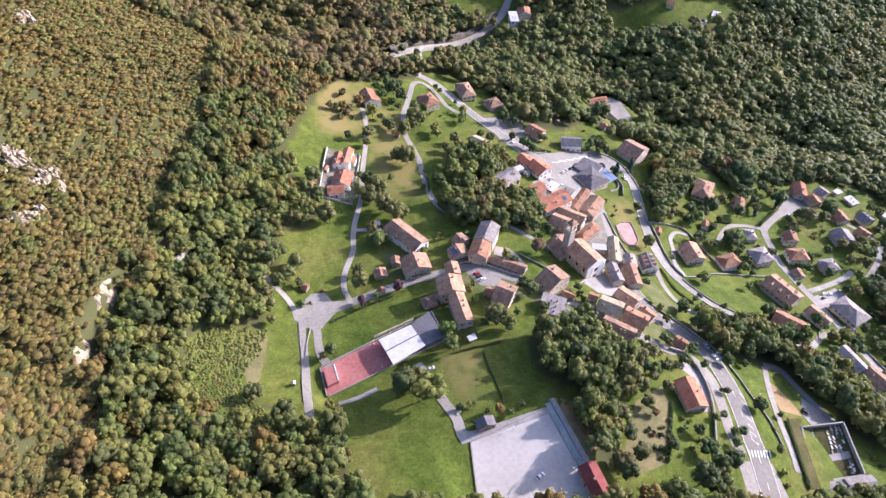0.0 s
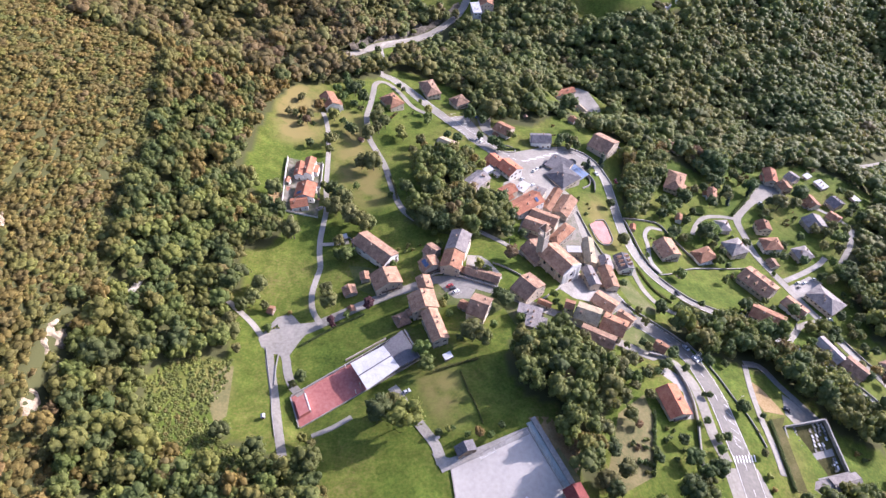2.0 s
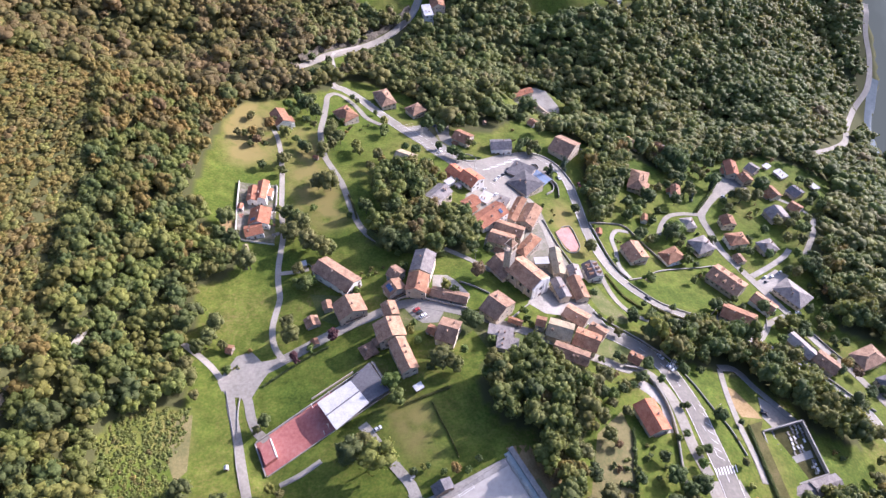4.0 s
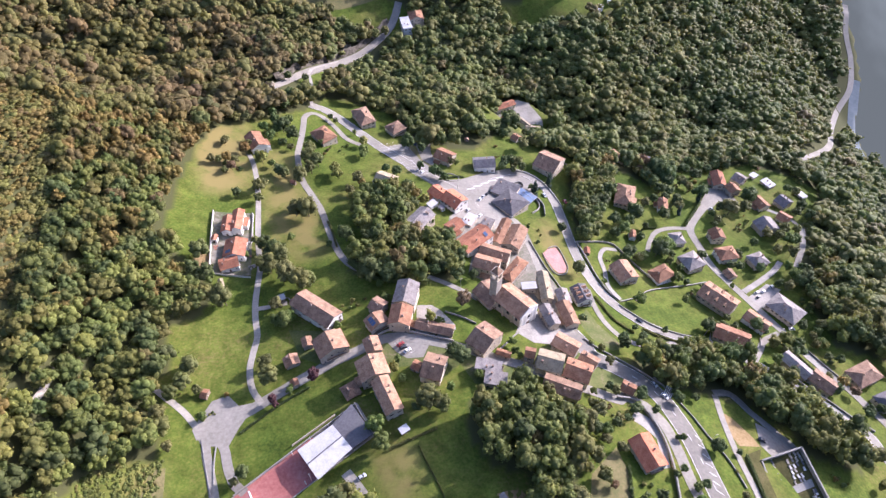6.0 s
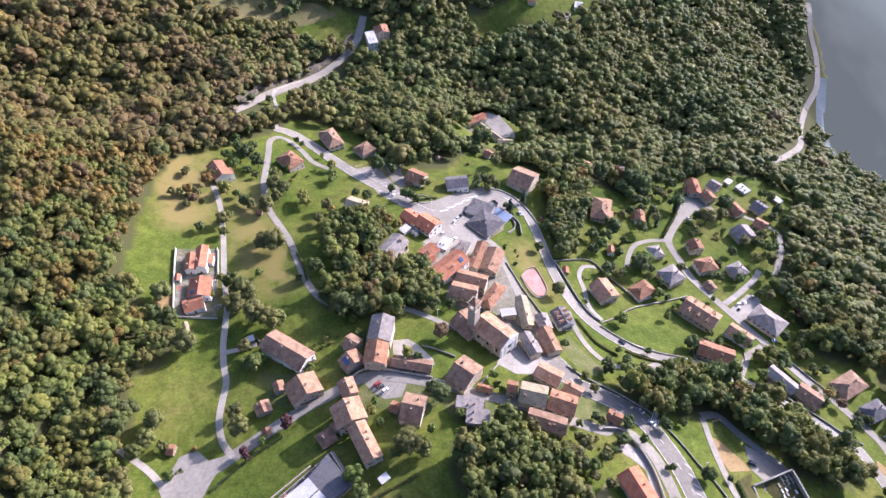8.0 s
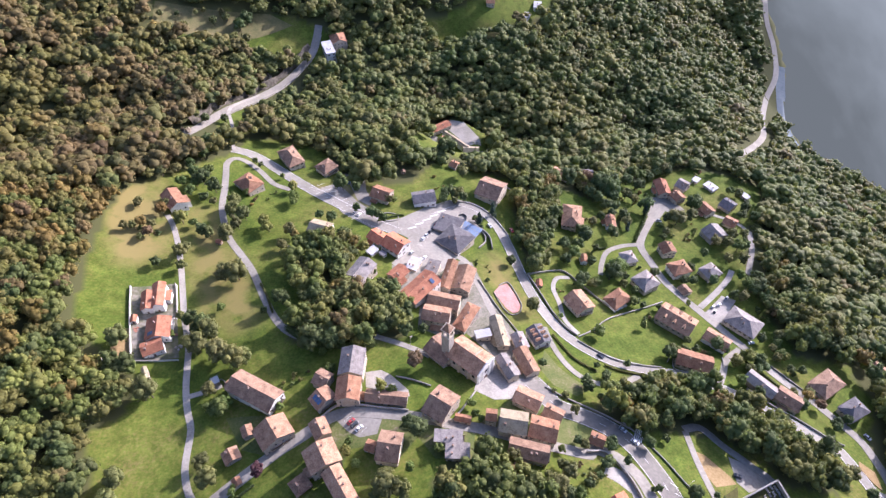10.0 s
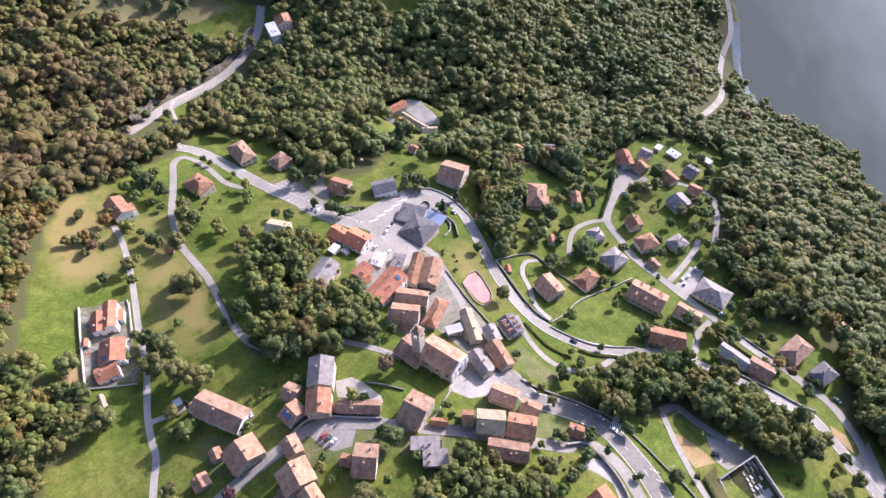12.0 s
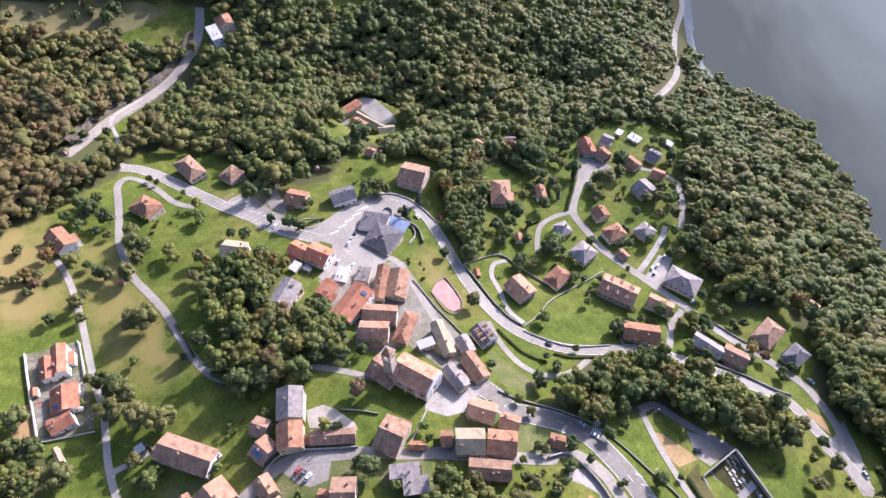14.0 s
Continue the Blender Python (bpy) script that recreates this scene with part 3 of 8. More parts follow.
def patch(name, label, category, mat, points, lift=0.1, step=3.0, kind="structure", depth=0.6):
    """A level-edged paved or worn area draped over the ground."""
    p = np.array(points, float)
    bm = bmesh.new()
    ring = []
    for a, b in zip(p, np.roll(p, -1, 0)):
        n = max(1, int(np.hypot(*(b - a)) / step))
        ring += [a + (b - a) * t for t in np.arange(n) / n]
    top = [bm.verts.new((q[0], q[1], height(*q) + lift)) for q in ring]
    low = [bm.verts.new((q[0], q[1], height(*q) + lift - depth)) for q in ring]
    x0, y0 = p.min(0)
    x1, y1 = p.max(0)
    inner = [(x, y) for x in np.arange(x0 + step / 2, x1, step) for y in np.arange(y0 + step / 2, y1, step)]
    if inner:
        q = np.array(inner)
        keep = inside(q[:, 0], q[:, 1], [tuple(r) for r in p])
        gap = np.min(np.hypot(q[:, None, 0] - np.array(ring)[None, :, 0], q[:, None, 1] - np.array(ring)[None, :, 1]), 1)
        q = q[keep & (gap > step * 0.5)]
    else:
        q = np.zeros((0, 2))
    from mathutils.geometry import delaunay_2d_cdt
    pts = [Vector(r) for r in ring] + [Vector(r) for r in q]
    n = len(ring)
    vv, ee, ff, *_ = delaunay_2d_cdt(pts, [(i, (i + 1) % n) for i in range(n)], [list(range(n))], 1, 1e-4)
    bm.free()
    v = [(c.x, c.y, height(c.x, c.y) + lift) for c in vv]
    f = [tuple(t) for t in ff]
    o = len(v)
    v += [(c[0], c[1], height(*c) + lift) for c in ring] + [(c[0], c[1], height(*c) + lift - depth) for c in ring]
    area = sum(a[0] * b[1] - b[0] * a[1] for a, b in zip(ring, ring[1:] + ring[:1]))
    for i in range(n):
        j = (i + 1) % n
        f.append((o + i, o + n + i, o + n + j, o + j) if area > 0 else (o + j, o + n + j, o + n + i, o + i))
    me = mesh_of(name, v, f, mat)
    me.polygons.foreach_set("use_smooth", np.ones(len(f), bool))
    return tagged(new(name, me), label, category, kind=kind)


patch("pavement", "broad pale asphalt square with parking", "square", ASPHALT, [(62.2, 380.4), (82.5, 382.6), (106.4, 394.4), (133.0, 395.8), (142.3, 377.5), (126.2, 359.3), (110.5, 339.1), (94.0, 325.6), (71.0, 326.9), (65.1, 337.4), (76.2, 348.0), (82.0, 360.9)], 0.09)
patch("pavement", "car park with painted bays", "car park", ASPHALT, [(34.0, 427.5), (48.1, 433.7), (57.2, 406.8), (69.3, 386.4), (60.9, 374.0), (45.0, 394.0)], 0.085)
patch("pavement", "dusty junction apron", "junction", ASPHALT, [(-81.5, 199.0), (-74.3, 213.6), (-67.1, 216.2), (-61.7, 209.5), (-52.6, 210.4), (-60.4, 198.5), (-65.0, 188.8), (-76.6, 190.1)], 0.08)
patch("pavement", "church square in pale paving", "square", CONCRETE, [(86.5, 238.5), (99.9, 249.4), (108.0, 235.9), (115.2, 233.1), (101.0, 222.8), (90.6, 224.3), (82.5, 232.3)], 0.085)
patch("pavement", "stony yard of the walled villas", "yard", COURT, [(-81.7, 346.9), (-59.7, 347.2), (-59.0, 294.3), (-80.7, 296.2)], 0.06)
patch("pavement", "bare earth patch beside the building site", "earth", EARTH, [(-89.9, 318.7), (-81.5, 317.3), (-80.7, 297.3), (-90.3, 301.5)], 0.05)
patch("pavement", "courtyard car park beside the curve", "car park", ASPHALT, [(12.9, 232.8), (21.5, 233.6), (34.3, 227.6), (29.9, 219.5), (21.8, 220.2), (17.2, 224.9)], 0.07)
patch("pavement", "dry ochre slope beside the lane", "slope", EARTH, [(179.0, 177.0), (184.7, 171.8), (190.1, 159.4), (191.0, 154.6), (178.6, 155.6), (176.6, 165.4)], 0.07)
patch("pavement", "asphalt apron above the cemetery wall", "forecourt", ASPHALT, [(197.5, 168.7), (202.0, 165.0), (214.3, 153.3), (209.2, 150.6), (194.5, 149.4), (191.8, 155.4)], 0.065)
patch("pavement", "wide asphalt junction where two roads meet", "junction", ASPHALT, [(268.3, 139.2), (276.9, 132.1), (293.1, 136.5), (284.2, 120.3), (269.2, 100.6), (262.5, 104.1), (265.7, 118.4), (263.5, 129.4)], 0.07)
patch("pavement", "bare ochre traffic island between two roads", "island", EARTH, [(274.0, 147.5), (275.0, 138.2), (277.0, 133.6), (282.0, 143.5), (277.5, 151.0)], 0.34)
patch("pavement", "wide worn asphalt junction below the crossing", "junction", ASPHALT, [(138.4, 121.5), (157.4, 122.3), (159.3, 106.0), (137.0, 100.8)], 0.06)
patch("pavement", "shaded asphalt yard beside the parking road", "yard", ASPHALT, [(55.0, 444.9), (56.4, 426.1), (57.8, 408.7), (64.8, 399.7), (68.3, 408.1), (66.2, 418.9), (68.6, 435.6)], 0.08)
patch("pavement", "paved forecourt with parked vans", "forecourt", CONCRETE, [(258.6, 265.8), (283.4, 278.9), (290.8, 272.4), (266.9, 256.9), (258.7, 255.4)], 0.075)
patch("garden_plot", "garden vegetable plots on a slope", "garden", GARDEN, [(133.2, 253.4), (135.7, 239.7), (144.4, 221.8), (135.7, 218.7), (126.4, 227.8), (123.8, 240.7)], 0.03)
patch("pavement", "pale paved terrace of the orange house", "terrace", CONCRETE, [(124.9, 173.2), (129.9, 177.9), (137.5, 171.5), (137.3, 158.8), (133.3, 146.5), (129.7, 146.1), (133.6, 161.7), (129.6, 168.3)], 0.05)
patch("pavement", "worn pale courtyards between the upper village houses", "courtyard", PAVED, [(64.7, 335.7), (94.8, 339.0), (117.2, 332.7), (118.0, 293.1), (122.9, 258.8), (120.1, 232.6), (108.7, 225.7), (93.5, 223.9), (87.4, 235.6), (102.0, 250.5), (92.6, 272.1), (75.9, 272.7), (66.5, 281.1), (73.3, 300.6), (62.2, 311.8)], 0.05)
patch("pavement", "worn gardens along the street row", "courtyard", GARDEN, [(75.2, 210.7), (99.5, 223.0), (118.0, 220.7), (131.7, 198.5), (136.9, 187.3), (124.8, 185.9), (109.1, 191.6), (90.0, 203.0)], 0.05)
patch("pavement", "worn gardens below the curved road", "courtyard", GARDEN, [(7.4, 232.8), (21.1, 231.3), (39.6, 226.3), (59.7, 216.2), (74.7, 209.1), (68.4, 194.4), (52.2, 199.6), (47.5, 212.4), (34.4, 202.7), (23.6, 215.0), (15.7, 215.8), (10.3, 207.0), (5.6, 220.5)], 0.04)
patch("pavement", "worn yard of the farmhouse group", "courtyard", GARDEN, [(-38.1, 251.9), (-18.9, 247.2), (-7.6, 235.0), (-3.8, 231.5), (-20.7, 225.3), (-32.2, 232.6)], 0.04)
patch("pavement", "gravel yard beside the tall grey house", "courtyard", GRAVEL, [(31.9, 256.3), (40.0, 255.5), (44.2, 251.1), (50.1, 239.8), (49.9, 235.6), (30.3, 247.1)], 0.04)
patch("pavement", "sunlit gravel yard of the hillside farm", "yard", GRAVEL, [(160.0, 540.0), (172.0, 544.0), (182.0, 537.0), (188.0, 511.0), (187.0, 497.0), (178.0, 494.0), (167.0, 524.0)], 0.05)
patch("pavement", "pale forecourt of the hillside farm", "yard", GRAVEL, [(144.0, 530.0), (152.0, 524.0), (149.0, 516.0), (141.0, 522.0)], 0.05)
patch("pavement", "paved turning place at the lane end", "turning place", ASPHALT, [(277.8, 368.7), (296.6, 390.4), (308.0, 389.1), (312.3, 381.1), (314.4, 369.1), (302.1, 365.0), (296.9, 371.3), (281.6, 359.3)], 0.065)
patch("pavement", "pale concrete apron along the sand pitch", "pavement", CONCRETE, [(4.4, 128.4), (12.1, 125.9), (27.0, 130.8), (46.5, 137.8), (48.2, 134.7), (27.4, 126.6), (8.4, 119.7)], 0.22)
patch("bare_ground", "bare brown earth in the shade of the grove", "bare ground", EARTH, [(48.8, 142.5), (59.6, 143.5), (69.7, 132.8), (70.5, 121.9), (63.1, 113.5), (56.3, 123.4)], 0.04)
patch("meadow_patch", "tall dry grass beside the brambles", "meadow", DRYGRASS, [(-98.5, 161.5), (-96.0, 180.0), (-90.2, 180.9), (-88.2, 152.5), (-92.1, 147.7)], 0.05)
patch("meadow_patch", "brown dry grass strip", "meadow", DRYGRASS, [(93.5, 146.7), (110.4, 158.4), (111.3, 145.4), (102.0, 115.9), (83.1, 107.1), (77.9, 111.8)], 0.05)
patch("meadow_patch", "dry ochre grass bank", "meadow", DRYGRASS, [(19.8, 447.1), (30.3, 431.2), (53.1, 430.6), (66.4, 391.5), (60.5, 392.1), (49.1, 419.2), (32.6, 417.6)], 0.05)
patch("meadow_patch", "dry ochre terraced hillside meadow", "meadow", DRYGRASS, [(-69.4, 702.1), (30.9, 701.4), (50.0, 687.7), (12.5, 673.0), (-34.6, 665.0), (-75.7, 671.2)], 0.06)


# ---- houses ----
def window_mesh(w, h, shutters):
    b = [(-w / 2, -0.05, 0, w / 2, 0.02, h), (-w / 2 + 0.09, -0.07, 0.09, w / 2 - 0.09, -0.04, h - 0.09), (-w / 2 - 0.08, -0.16, -0.09, w / 2 + 0.08, 0.02, 0.0)]
    ix = [0, 1, 0]
    if shutters:
        b += [(-w - 0.02, -0.07, 0, -w / 2 - 0.02, 0.0, h), (w / 2 + 0.02, -0.07, 0, w + 0.02, 0.0, h)]
        ix += [2, 2]
    return boxes_mesh("window", b, FRAME, GLASS, SHUTTER, index=ix)


WINDOWS = [window_mesh(0.95, 1.35, True), window_mesh(1.0, 1.35, False), window_mesh(0.7, 0.9, False)]
DOOR = boxes_mesh("door", [(-0.6, -0.04, 0, 0.6, 0.02, 2.2), (-0.5, -0.08, 0, 0.5, -0.03, 2.1)], FRAME, SHUTTER, index=[0, 1])
CHIMNEY = boxes_mesh("chimney", [(-0.35, -0.35, -1.6, 0.35, 0.35, 0.9), (-0.48, -0.48, 0.9, 0.48, 0.48, 1.02), (-0.28, -0.28, 1.02, 0.28, 0.28, 1.25)], BRICK, ROOFS["TERRACOTTA"], index=[0, 0, 1])


def dormer_mesh():
    v = [(-0.8, -0.9, -0.6), (0.8, -0.9, -0.6), (0.8, -0.9, 0.9), (-0.8, -0.9, 0.9), (0, -0.9, 1.5), (-0.8, 1.4, 0.9), (0.8, 1.4, 0.9), (0, 1.9, 1.5), (-0.8, 1.4, -0.2), (0.8, 1.4, -0.2)]
    f = [(0, 1, 2, 4, 3), (1, 9, 6, 2), (0, 3, 5, 8)]
    o = len(v)
    v += [(-1.0, -1.1, 0.78), (0, -1.1, 1.62), (1.0, -1.1, 0.78), (-1.0, 1.6, 0.78), (0, 2.1, 1.62), (1.0, 1.6, 0.78), (-1.0, -1.1, 0.66), (0, -1.1, 1.48), (1.0, -1.1, 0.66)]
    f += [(o, o + 1, o + 4, o + 3), (o + 1, o + 2, o + 5, o + 4), (o, o + 6, o + 7, o + 1), (o + 1, o + 7, o + 8, o + 2)]
    p = len(v)
    v += [(-0.5, -0.95, -0.2), (0.5, -0.95, -0.2), (0.5, -0.95, 0.75), (-0.5, -0.95, 0.75)]
    return mesh_of("dormer", v, f + [(p, p + 1, p + 2, p + 3)], WALLS["CREAM"], ROOFS["TERRACOTTA"], GLASS, index=[0] * 3 + [1] * 4 + [2])


DORMER = dormer_mesh()


def gable_walls(L, W, z0, ze, rise):
    l, w = L / 2, W / 2
    v = [(-l, -w, z0), (l, -w, z0), (l, w, z0), (-l, w, z0), (-l, -w, ze), (l, -w, ze), (l, w, ze), (-l, w, ze), (-l, 0, ze + rise), (l, 0, ze + rise)]
    return v, [(0, 1, 5, 4), (1, 2, 6, 9, 5), (2, 3, 7, 6), (3, 0, 4, 8, 7), (0, 3, 2, 1)]


def gable_roof(L, W, ze, rise, eave=0.65, verge=0.45, thick=0.28, sag=0.0):
    """Two slopes with thickness, in short strips so that an old ridge can sag a little."""
    l, w = L / 2 + verge, W / 2 + eave
    drop = rise / (W / 2) * eave
    n = max(4, int(L / 2.5))
    v, f = [], []
    for i in range(n + 1):
        t = i / n
        x = -l + 2 * l * t
        s = -sag * math.sin(math.pi * t) + sag * 0.35 * math.sin(9 * t + L)
        z = ze + rise + s
        e = ze - drop
        v += [(x, -w, e - thick), (x, -w, e), (x, 0, z + thick), (x, w, e), (x, w, e - thick), (x, 0, z - 0.02)]
    for i in range(n):
        a, b = 6 * i, 6 * i + 6
        for k in range(6):
            m = (k + 1) % 6
            f.append((a + k, a + m, b + m, b + k))
    f += [(5, 4, 3, 2, 1, 0), tuple(6 * n + k for k in range(6))]
    return v, [q[::-1] for q in f]


def hip_roof(L, W, ze, rise, eave=0.65, thick=0.28):
    l, w = L / 2 + eave, W / 2 + eave
    r = max(0.0, l - w) if l > w else 0.0
    ry = max(0.0, w - l) if w > l else 0.0
    e = ze - rise / (min(L, W) / 2) * eave
    v = [(-l, -w, e - thick), (l, -w, e - thick), (l, w, e - thick), (-l, w, e - thick), (-l, -w, e), (l, -w, e), (l, w, e), (-l, w, e)]
    if l >= w:
        v += [(-r - 0.01, 0, ze + rise + thick), (r + 0.01, 0, ze + rise + thick)]
        f = [(4, 5, 9, 8), (5, 6, 9), (6, 7, 8, 9), (7, 4, 8)]
    else:
        v += [(0, -ry - 0.01, ze + rise + thick), (0, ry + 0.01, ze + rise + thick)]
        f = [(4, 5, 8), (5, 6, 9, 8), (6, 7, 9), (7, 4, 8, 9)]
    return v, f + [(0, 1, 5, 4), (1, 2, 6, 5), (2, 3, 7, 6), (3, 0, 4, 7), (0, 3, 2, 1)]


house_rng = random.Random(7)


def house(label, x, y, rz, L, W, eave, roof, wall, shape="gable", pitch=22, name="house", solar=False, skylight=False):
    """A house on the slope: walls, roof, chimneys, windows and a door, each a part of its own."""
    rg = house_rng
    c, s = math.cos(radians(rz)), math.sin(radians(rz))
    corners = [(x + c * a * L / 2 - s * b * W / 2, y + s * a * L / 2 + c * b * W / 2) for a in (-1, 1) for b in (-1, 1)]
    hs = [height(*q) for q in corners]
    base = height(x, y)
    HOUSE_SPOTS.append((x, y))
    h = thing(name, x, y, base, rz, label, name, "village houses" if name == "house" else "outbuildings of the village")
    z0, ze = min(hs) - base - 0.6, eave
    L, W = L - 0.9, W - 1.1
    small = min(L, W) < 5.5
    rise = min(L, W) / 2 * math.tan(radians(pitch)) if shape == "hip" else W / 2 * math.tan(radians(pitch))
    wm, rm = WALLS[wall], ROOFS[roof]
    if shape == "gable":
        v, f = gable_walls(L, W, z0, ze, rise)
        part("wall", mesh_of("wall", v, f, wm), h)
        v, f = gable_roof(L, W, ze, rise, 0.35 if small else 0.6, 0.25 if small else 0.45, 0.14 if small else 0.24, 0.0 if small else rg.uniform(0.02, 0.14))
        roof_ob = part("roof", mesh_of("roof", v, f, rm), h)
    elif shape == "hip":
        part("wall", boxes_mesh("wall", [(-L / 2, -W / 2, z0, L / 2, W / 2, ze)], wm), h)
        v, f = hip_roof(L, W, ze, rise)
        roof_ob = part("roof", mesh_of("roof", v, f, rm), h)
    else:
        part("wall", boxes_mesh("wall", [(-L / 2, -W / 2, z0, L / 2, W / 2, ze)], wm), h)
        roof_ob = part("roof", boxes_mesh("roof", [(-L / 2 - 0.4, -W / 2 - 0.4, ze, L / 2 + 0.4, W / 2 + 0.4, ze + 0.25)], rm), h)
        rise = 0.2
    if not small:
        for k in range(rg.choice((1, 2, 2))):
            cx, cy = rg.uniform(-0.35, 0.35) * L, rg.choice((-1, 1)) * rg.uniform(0.08, 0.3) * W
            top = ze + (rise * (1 - abs(cy) / (W / 2)) if shape == "gable" else rise * 0.75 if shape == "hip" else 0)
            if shape == "hip":
                cx *= 0.4
            part("chimney", CHIMNEY, roof_ob, at=pose(cx, cy, top + 0.5, 0, 0, 0))
    if "dormers" in label and shape == "gable":
        for side in (-1, 1):
            for k in range(3):
                u = (k - 1) * L * 0.28
                part("dormer", DORMER, roof_ob, "small gabled dormer window", pose(0, 0, 0, 0, 0, 0 if side < 0 else 180) @ pose(u, -W * 0.30, ze + rise * 0.40))
    if not small and eave >= 5 and L > 8 and rg.random() < 0.45:
        side, wide, deep = rg.choice((-1, 1)), L * rg.uniform(0.3, 0.5), rg.uniform(1.8, 2.8)
        at, top = rg.uniform(-0.2, 0.2) * L, min(ze - 1.2, 3.4)
        turn = pose(0, 0, 0, 0, 0, 0 if side < 0 else 180)
        y0, y1 = -W / 2, -W / 2 - deep
        part("annex", mesh_of("annex", [(at + a * wide / 2, y, z) for a in (-1, 1) for y, z in ((y0, z0), (y1, z0), (y1, top - 0.8), (y0, top))], [(0, 1, 2, 3), (4, 7, 6, 5), (1, 5, 6, 2)], wm), h, at=turn)
        lean = [(at + a * (wide / 2 + 0.3), y, z) for a in (-1, 1) for y, z in ((y0, top + 0.1), (y1 - 0.4, top - 0.83), (y1 - 0.4, top - 0.65), (y0, top + 0.28))]
        part("annex_roof", mesh_of("annex_roof", lean, [(0, 1, 2, 3), (4, 7, 6, 5), (3, 2, 6, 7), (1, 5, 6, 2), (0, 4, 5, 1)], rm), h, "low lean-to tile roof", turn)
    if not small and eave >= 6 and rg.random() < 0.6:
        wide, turn = W * 0.62, pose(0, 0, 0, 0, 0, rg.choice((90, -90)))
        z = 1.0 + (eave - 0.3) / 2 - 0.9
        deck = part("balcony", boxes_mesh("balcony", [(-wide / 2, -L / 2 - 1.15, z, wide / 2, -L / 2, z + 0.16)], CONCRETE), h, "narrow concrete balcony", turn)
        part("railing", boxes_mesh("railing", [(-wide / 2, -L / 2 - 1.15, z + 0.16, wide / 2, -L / 2 - 1.1, z + 1.05), (-wide / 2, -L / 2 - 1.1, z + 0.16, -wide / 2 + 0.05, -L / 2, z + 1.05), (wide / 2 - 0.05, -L / 2 - 1.1, z + 0.16, wide / 2, -L / 2, z + 1.05)], SHUTTER), deck, "dark balcony railing")
    storeys = max(1, int((eave - 0.6) / 2.75))
    wmesh = rg.choice(WINDOWS[:2]) if eave > 4.5 else WINDOWS[2]
    for side, (length, off, turn) in enumerate(((L, W / 2, 0), (L, W / 2, 180), (W, L / 2, 90), (W, L / 2, -90))):
        count = max(1, int(length / 3.3))
        for st in range(storeys):
            z = 1.0 + st * (eave - 0.3) / storeys
            for k in range(count):
                if rg.random() < 0.18:
                    continue
                u = (k + 0.5) / count * length - length / 2 + rg.uniform(-0.2, 0.2)
                m = pose(0, 0, 0, 0, 0, turn) @ pose(u, -off, z)
                is_door = st == 0 and k == count // 2 and side in (0, 3)
                part("door" if is_door else "window", DOOR if is_door else wmesh, h, at=m if not is_door else pose(0, 0, 0, 0, 0, turn) @ pose(u, -off, 0.05))
    if solar:
        tilt = math.degrees(math.atan2(rise, W / 2))
        for k in range(3):
            part("solar_panel", boxes_mesh("solar_panel", [(-0.8, -1.3, 0, 0.8, 1.3, 0.08)], SOLAR), roof_ob, "dark blue solar panel", pose(-1.8 + 1.8 * k, -W * 0.27, ze + rise * 0.46 + 0.3, tilt))
    if skylight:
        tilt = math.degrees(math.atan2(rise, W / 2))
        part("skylight", boxes_mesh("skylight", [(-1.1, -1.6, 0, 1.1, 1.6, 0.12)], SOLAR), roof_ob, "glazed grey roof skylight", pose(-L * 0.3, W * 0.27, ze + rise * 0.46 + 0.3, -tilt))
    return h


house("long two-storey farmhouse with weathered brown tile roof", -22.2, 258.7, -45.0, 27.0, 12.7, 7.5, "BROWN", "WHITE", "gable", 24, "house")
house("stone village house with pale terracotta tile roof", -15.8, 233.6, -71.3, 12.2, 16.2, 7, "TERRACOTTA", "CREAM", "gable", 24, "house")
house("small garden shed with terracotta tile roof", -36.3, 230.0, -73.3, 6.8, 7.8, 2.8, "TERRACOTTA", "STONE", "gable", 24, "shed")
house("square village house with sunlit terracotta roof", 5.3, 227.3, -78.6, 9.4, 8.2, 8, "TERRACOTTA", "CREAM", "gable", 24, "house")
house("middle house of a joined row with terracotta roof", 4.0, 212.8, -77.8, 12.1, 14.7, 9, "TERRACOTTA", "CREAM", "gable", 24, "house")
house("long village house with terracotta roof and white gable", 9.3, 196.3, -73.9, 19.4, 9.1, 8, "TERRACOTTA", "CREAM", "gable", 24, "house")
house("stone house with solar panels on terracotta roof", 8.9, 244.5, -64.8, 8.4, 11.4, 6, "TERRACOTTA", "STONE", "gable", 24, "house", solar=True)
house("old barn with dark brown tile roof", 10.7, 255.7, -44.2, 8.0, 9.1, 6, "BROWN", "STONE", "gable", 24, "house")
house("tall house with pale grey roof beside the lane", 26.7, 258.9, -109.7, 15.4, 12.4, 10, "GREY", "CREAM", "gable", 24, "house")
house("red-brown roofed house joined to a taller house", 21.7, 244.0, -107.4, 12.5, 11.9, 8.5, "RUSSET", "CREAM", "gable", 24, "house")
house("long low outbuilding with worn brown tile roof", 38.5, 236.4, -23.8, 20.9, 7.2, 3.8, "BROWN", "STONE", "gable", 24, "house")
house("large square house with beige-brown gabled roof", 62.2, 223.6, -50.4, 12.2, 16.6, 8, "BROWN", "CREAM", "gable", 24, "house")
house("small garage with red tile roof", 70.8, 215.6, -29.6, 8.4, 4.4, 3, "RUSSET", "STONE", "gable", 24, "garage")
house("village house with brown tile roof and chimney", 33.5, 208.5, -26.7, 10.7, 14.4, 7, "BROWN", "CREAM", "gable", 24, "house")
house("low red-roofed annex beside a courtyard", 25.7, 213.1, -36.0, 5.4, 6.1, 3, "RUSSET", "STONE", "gable", 24, "shed")
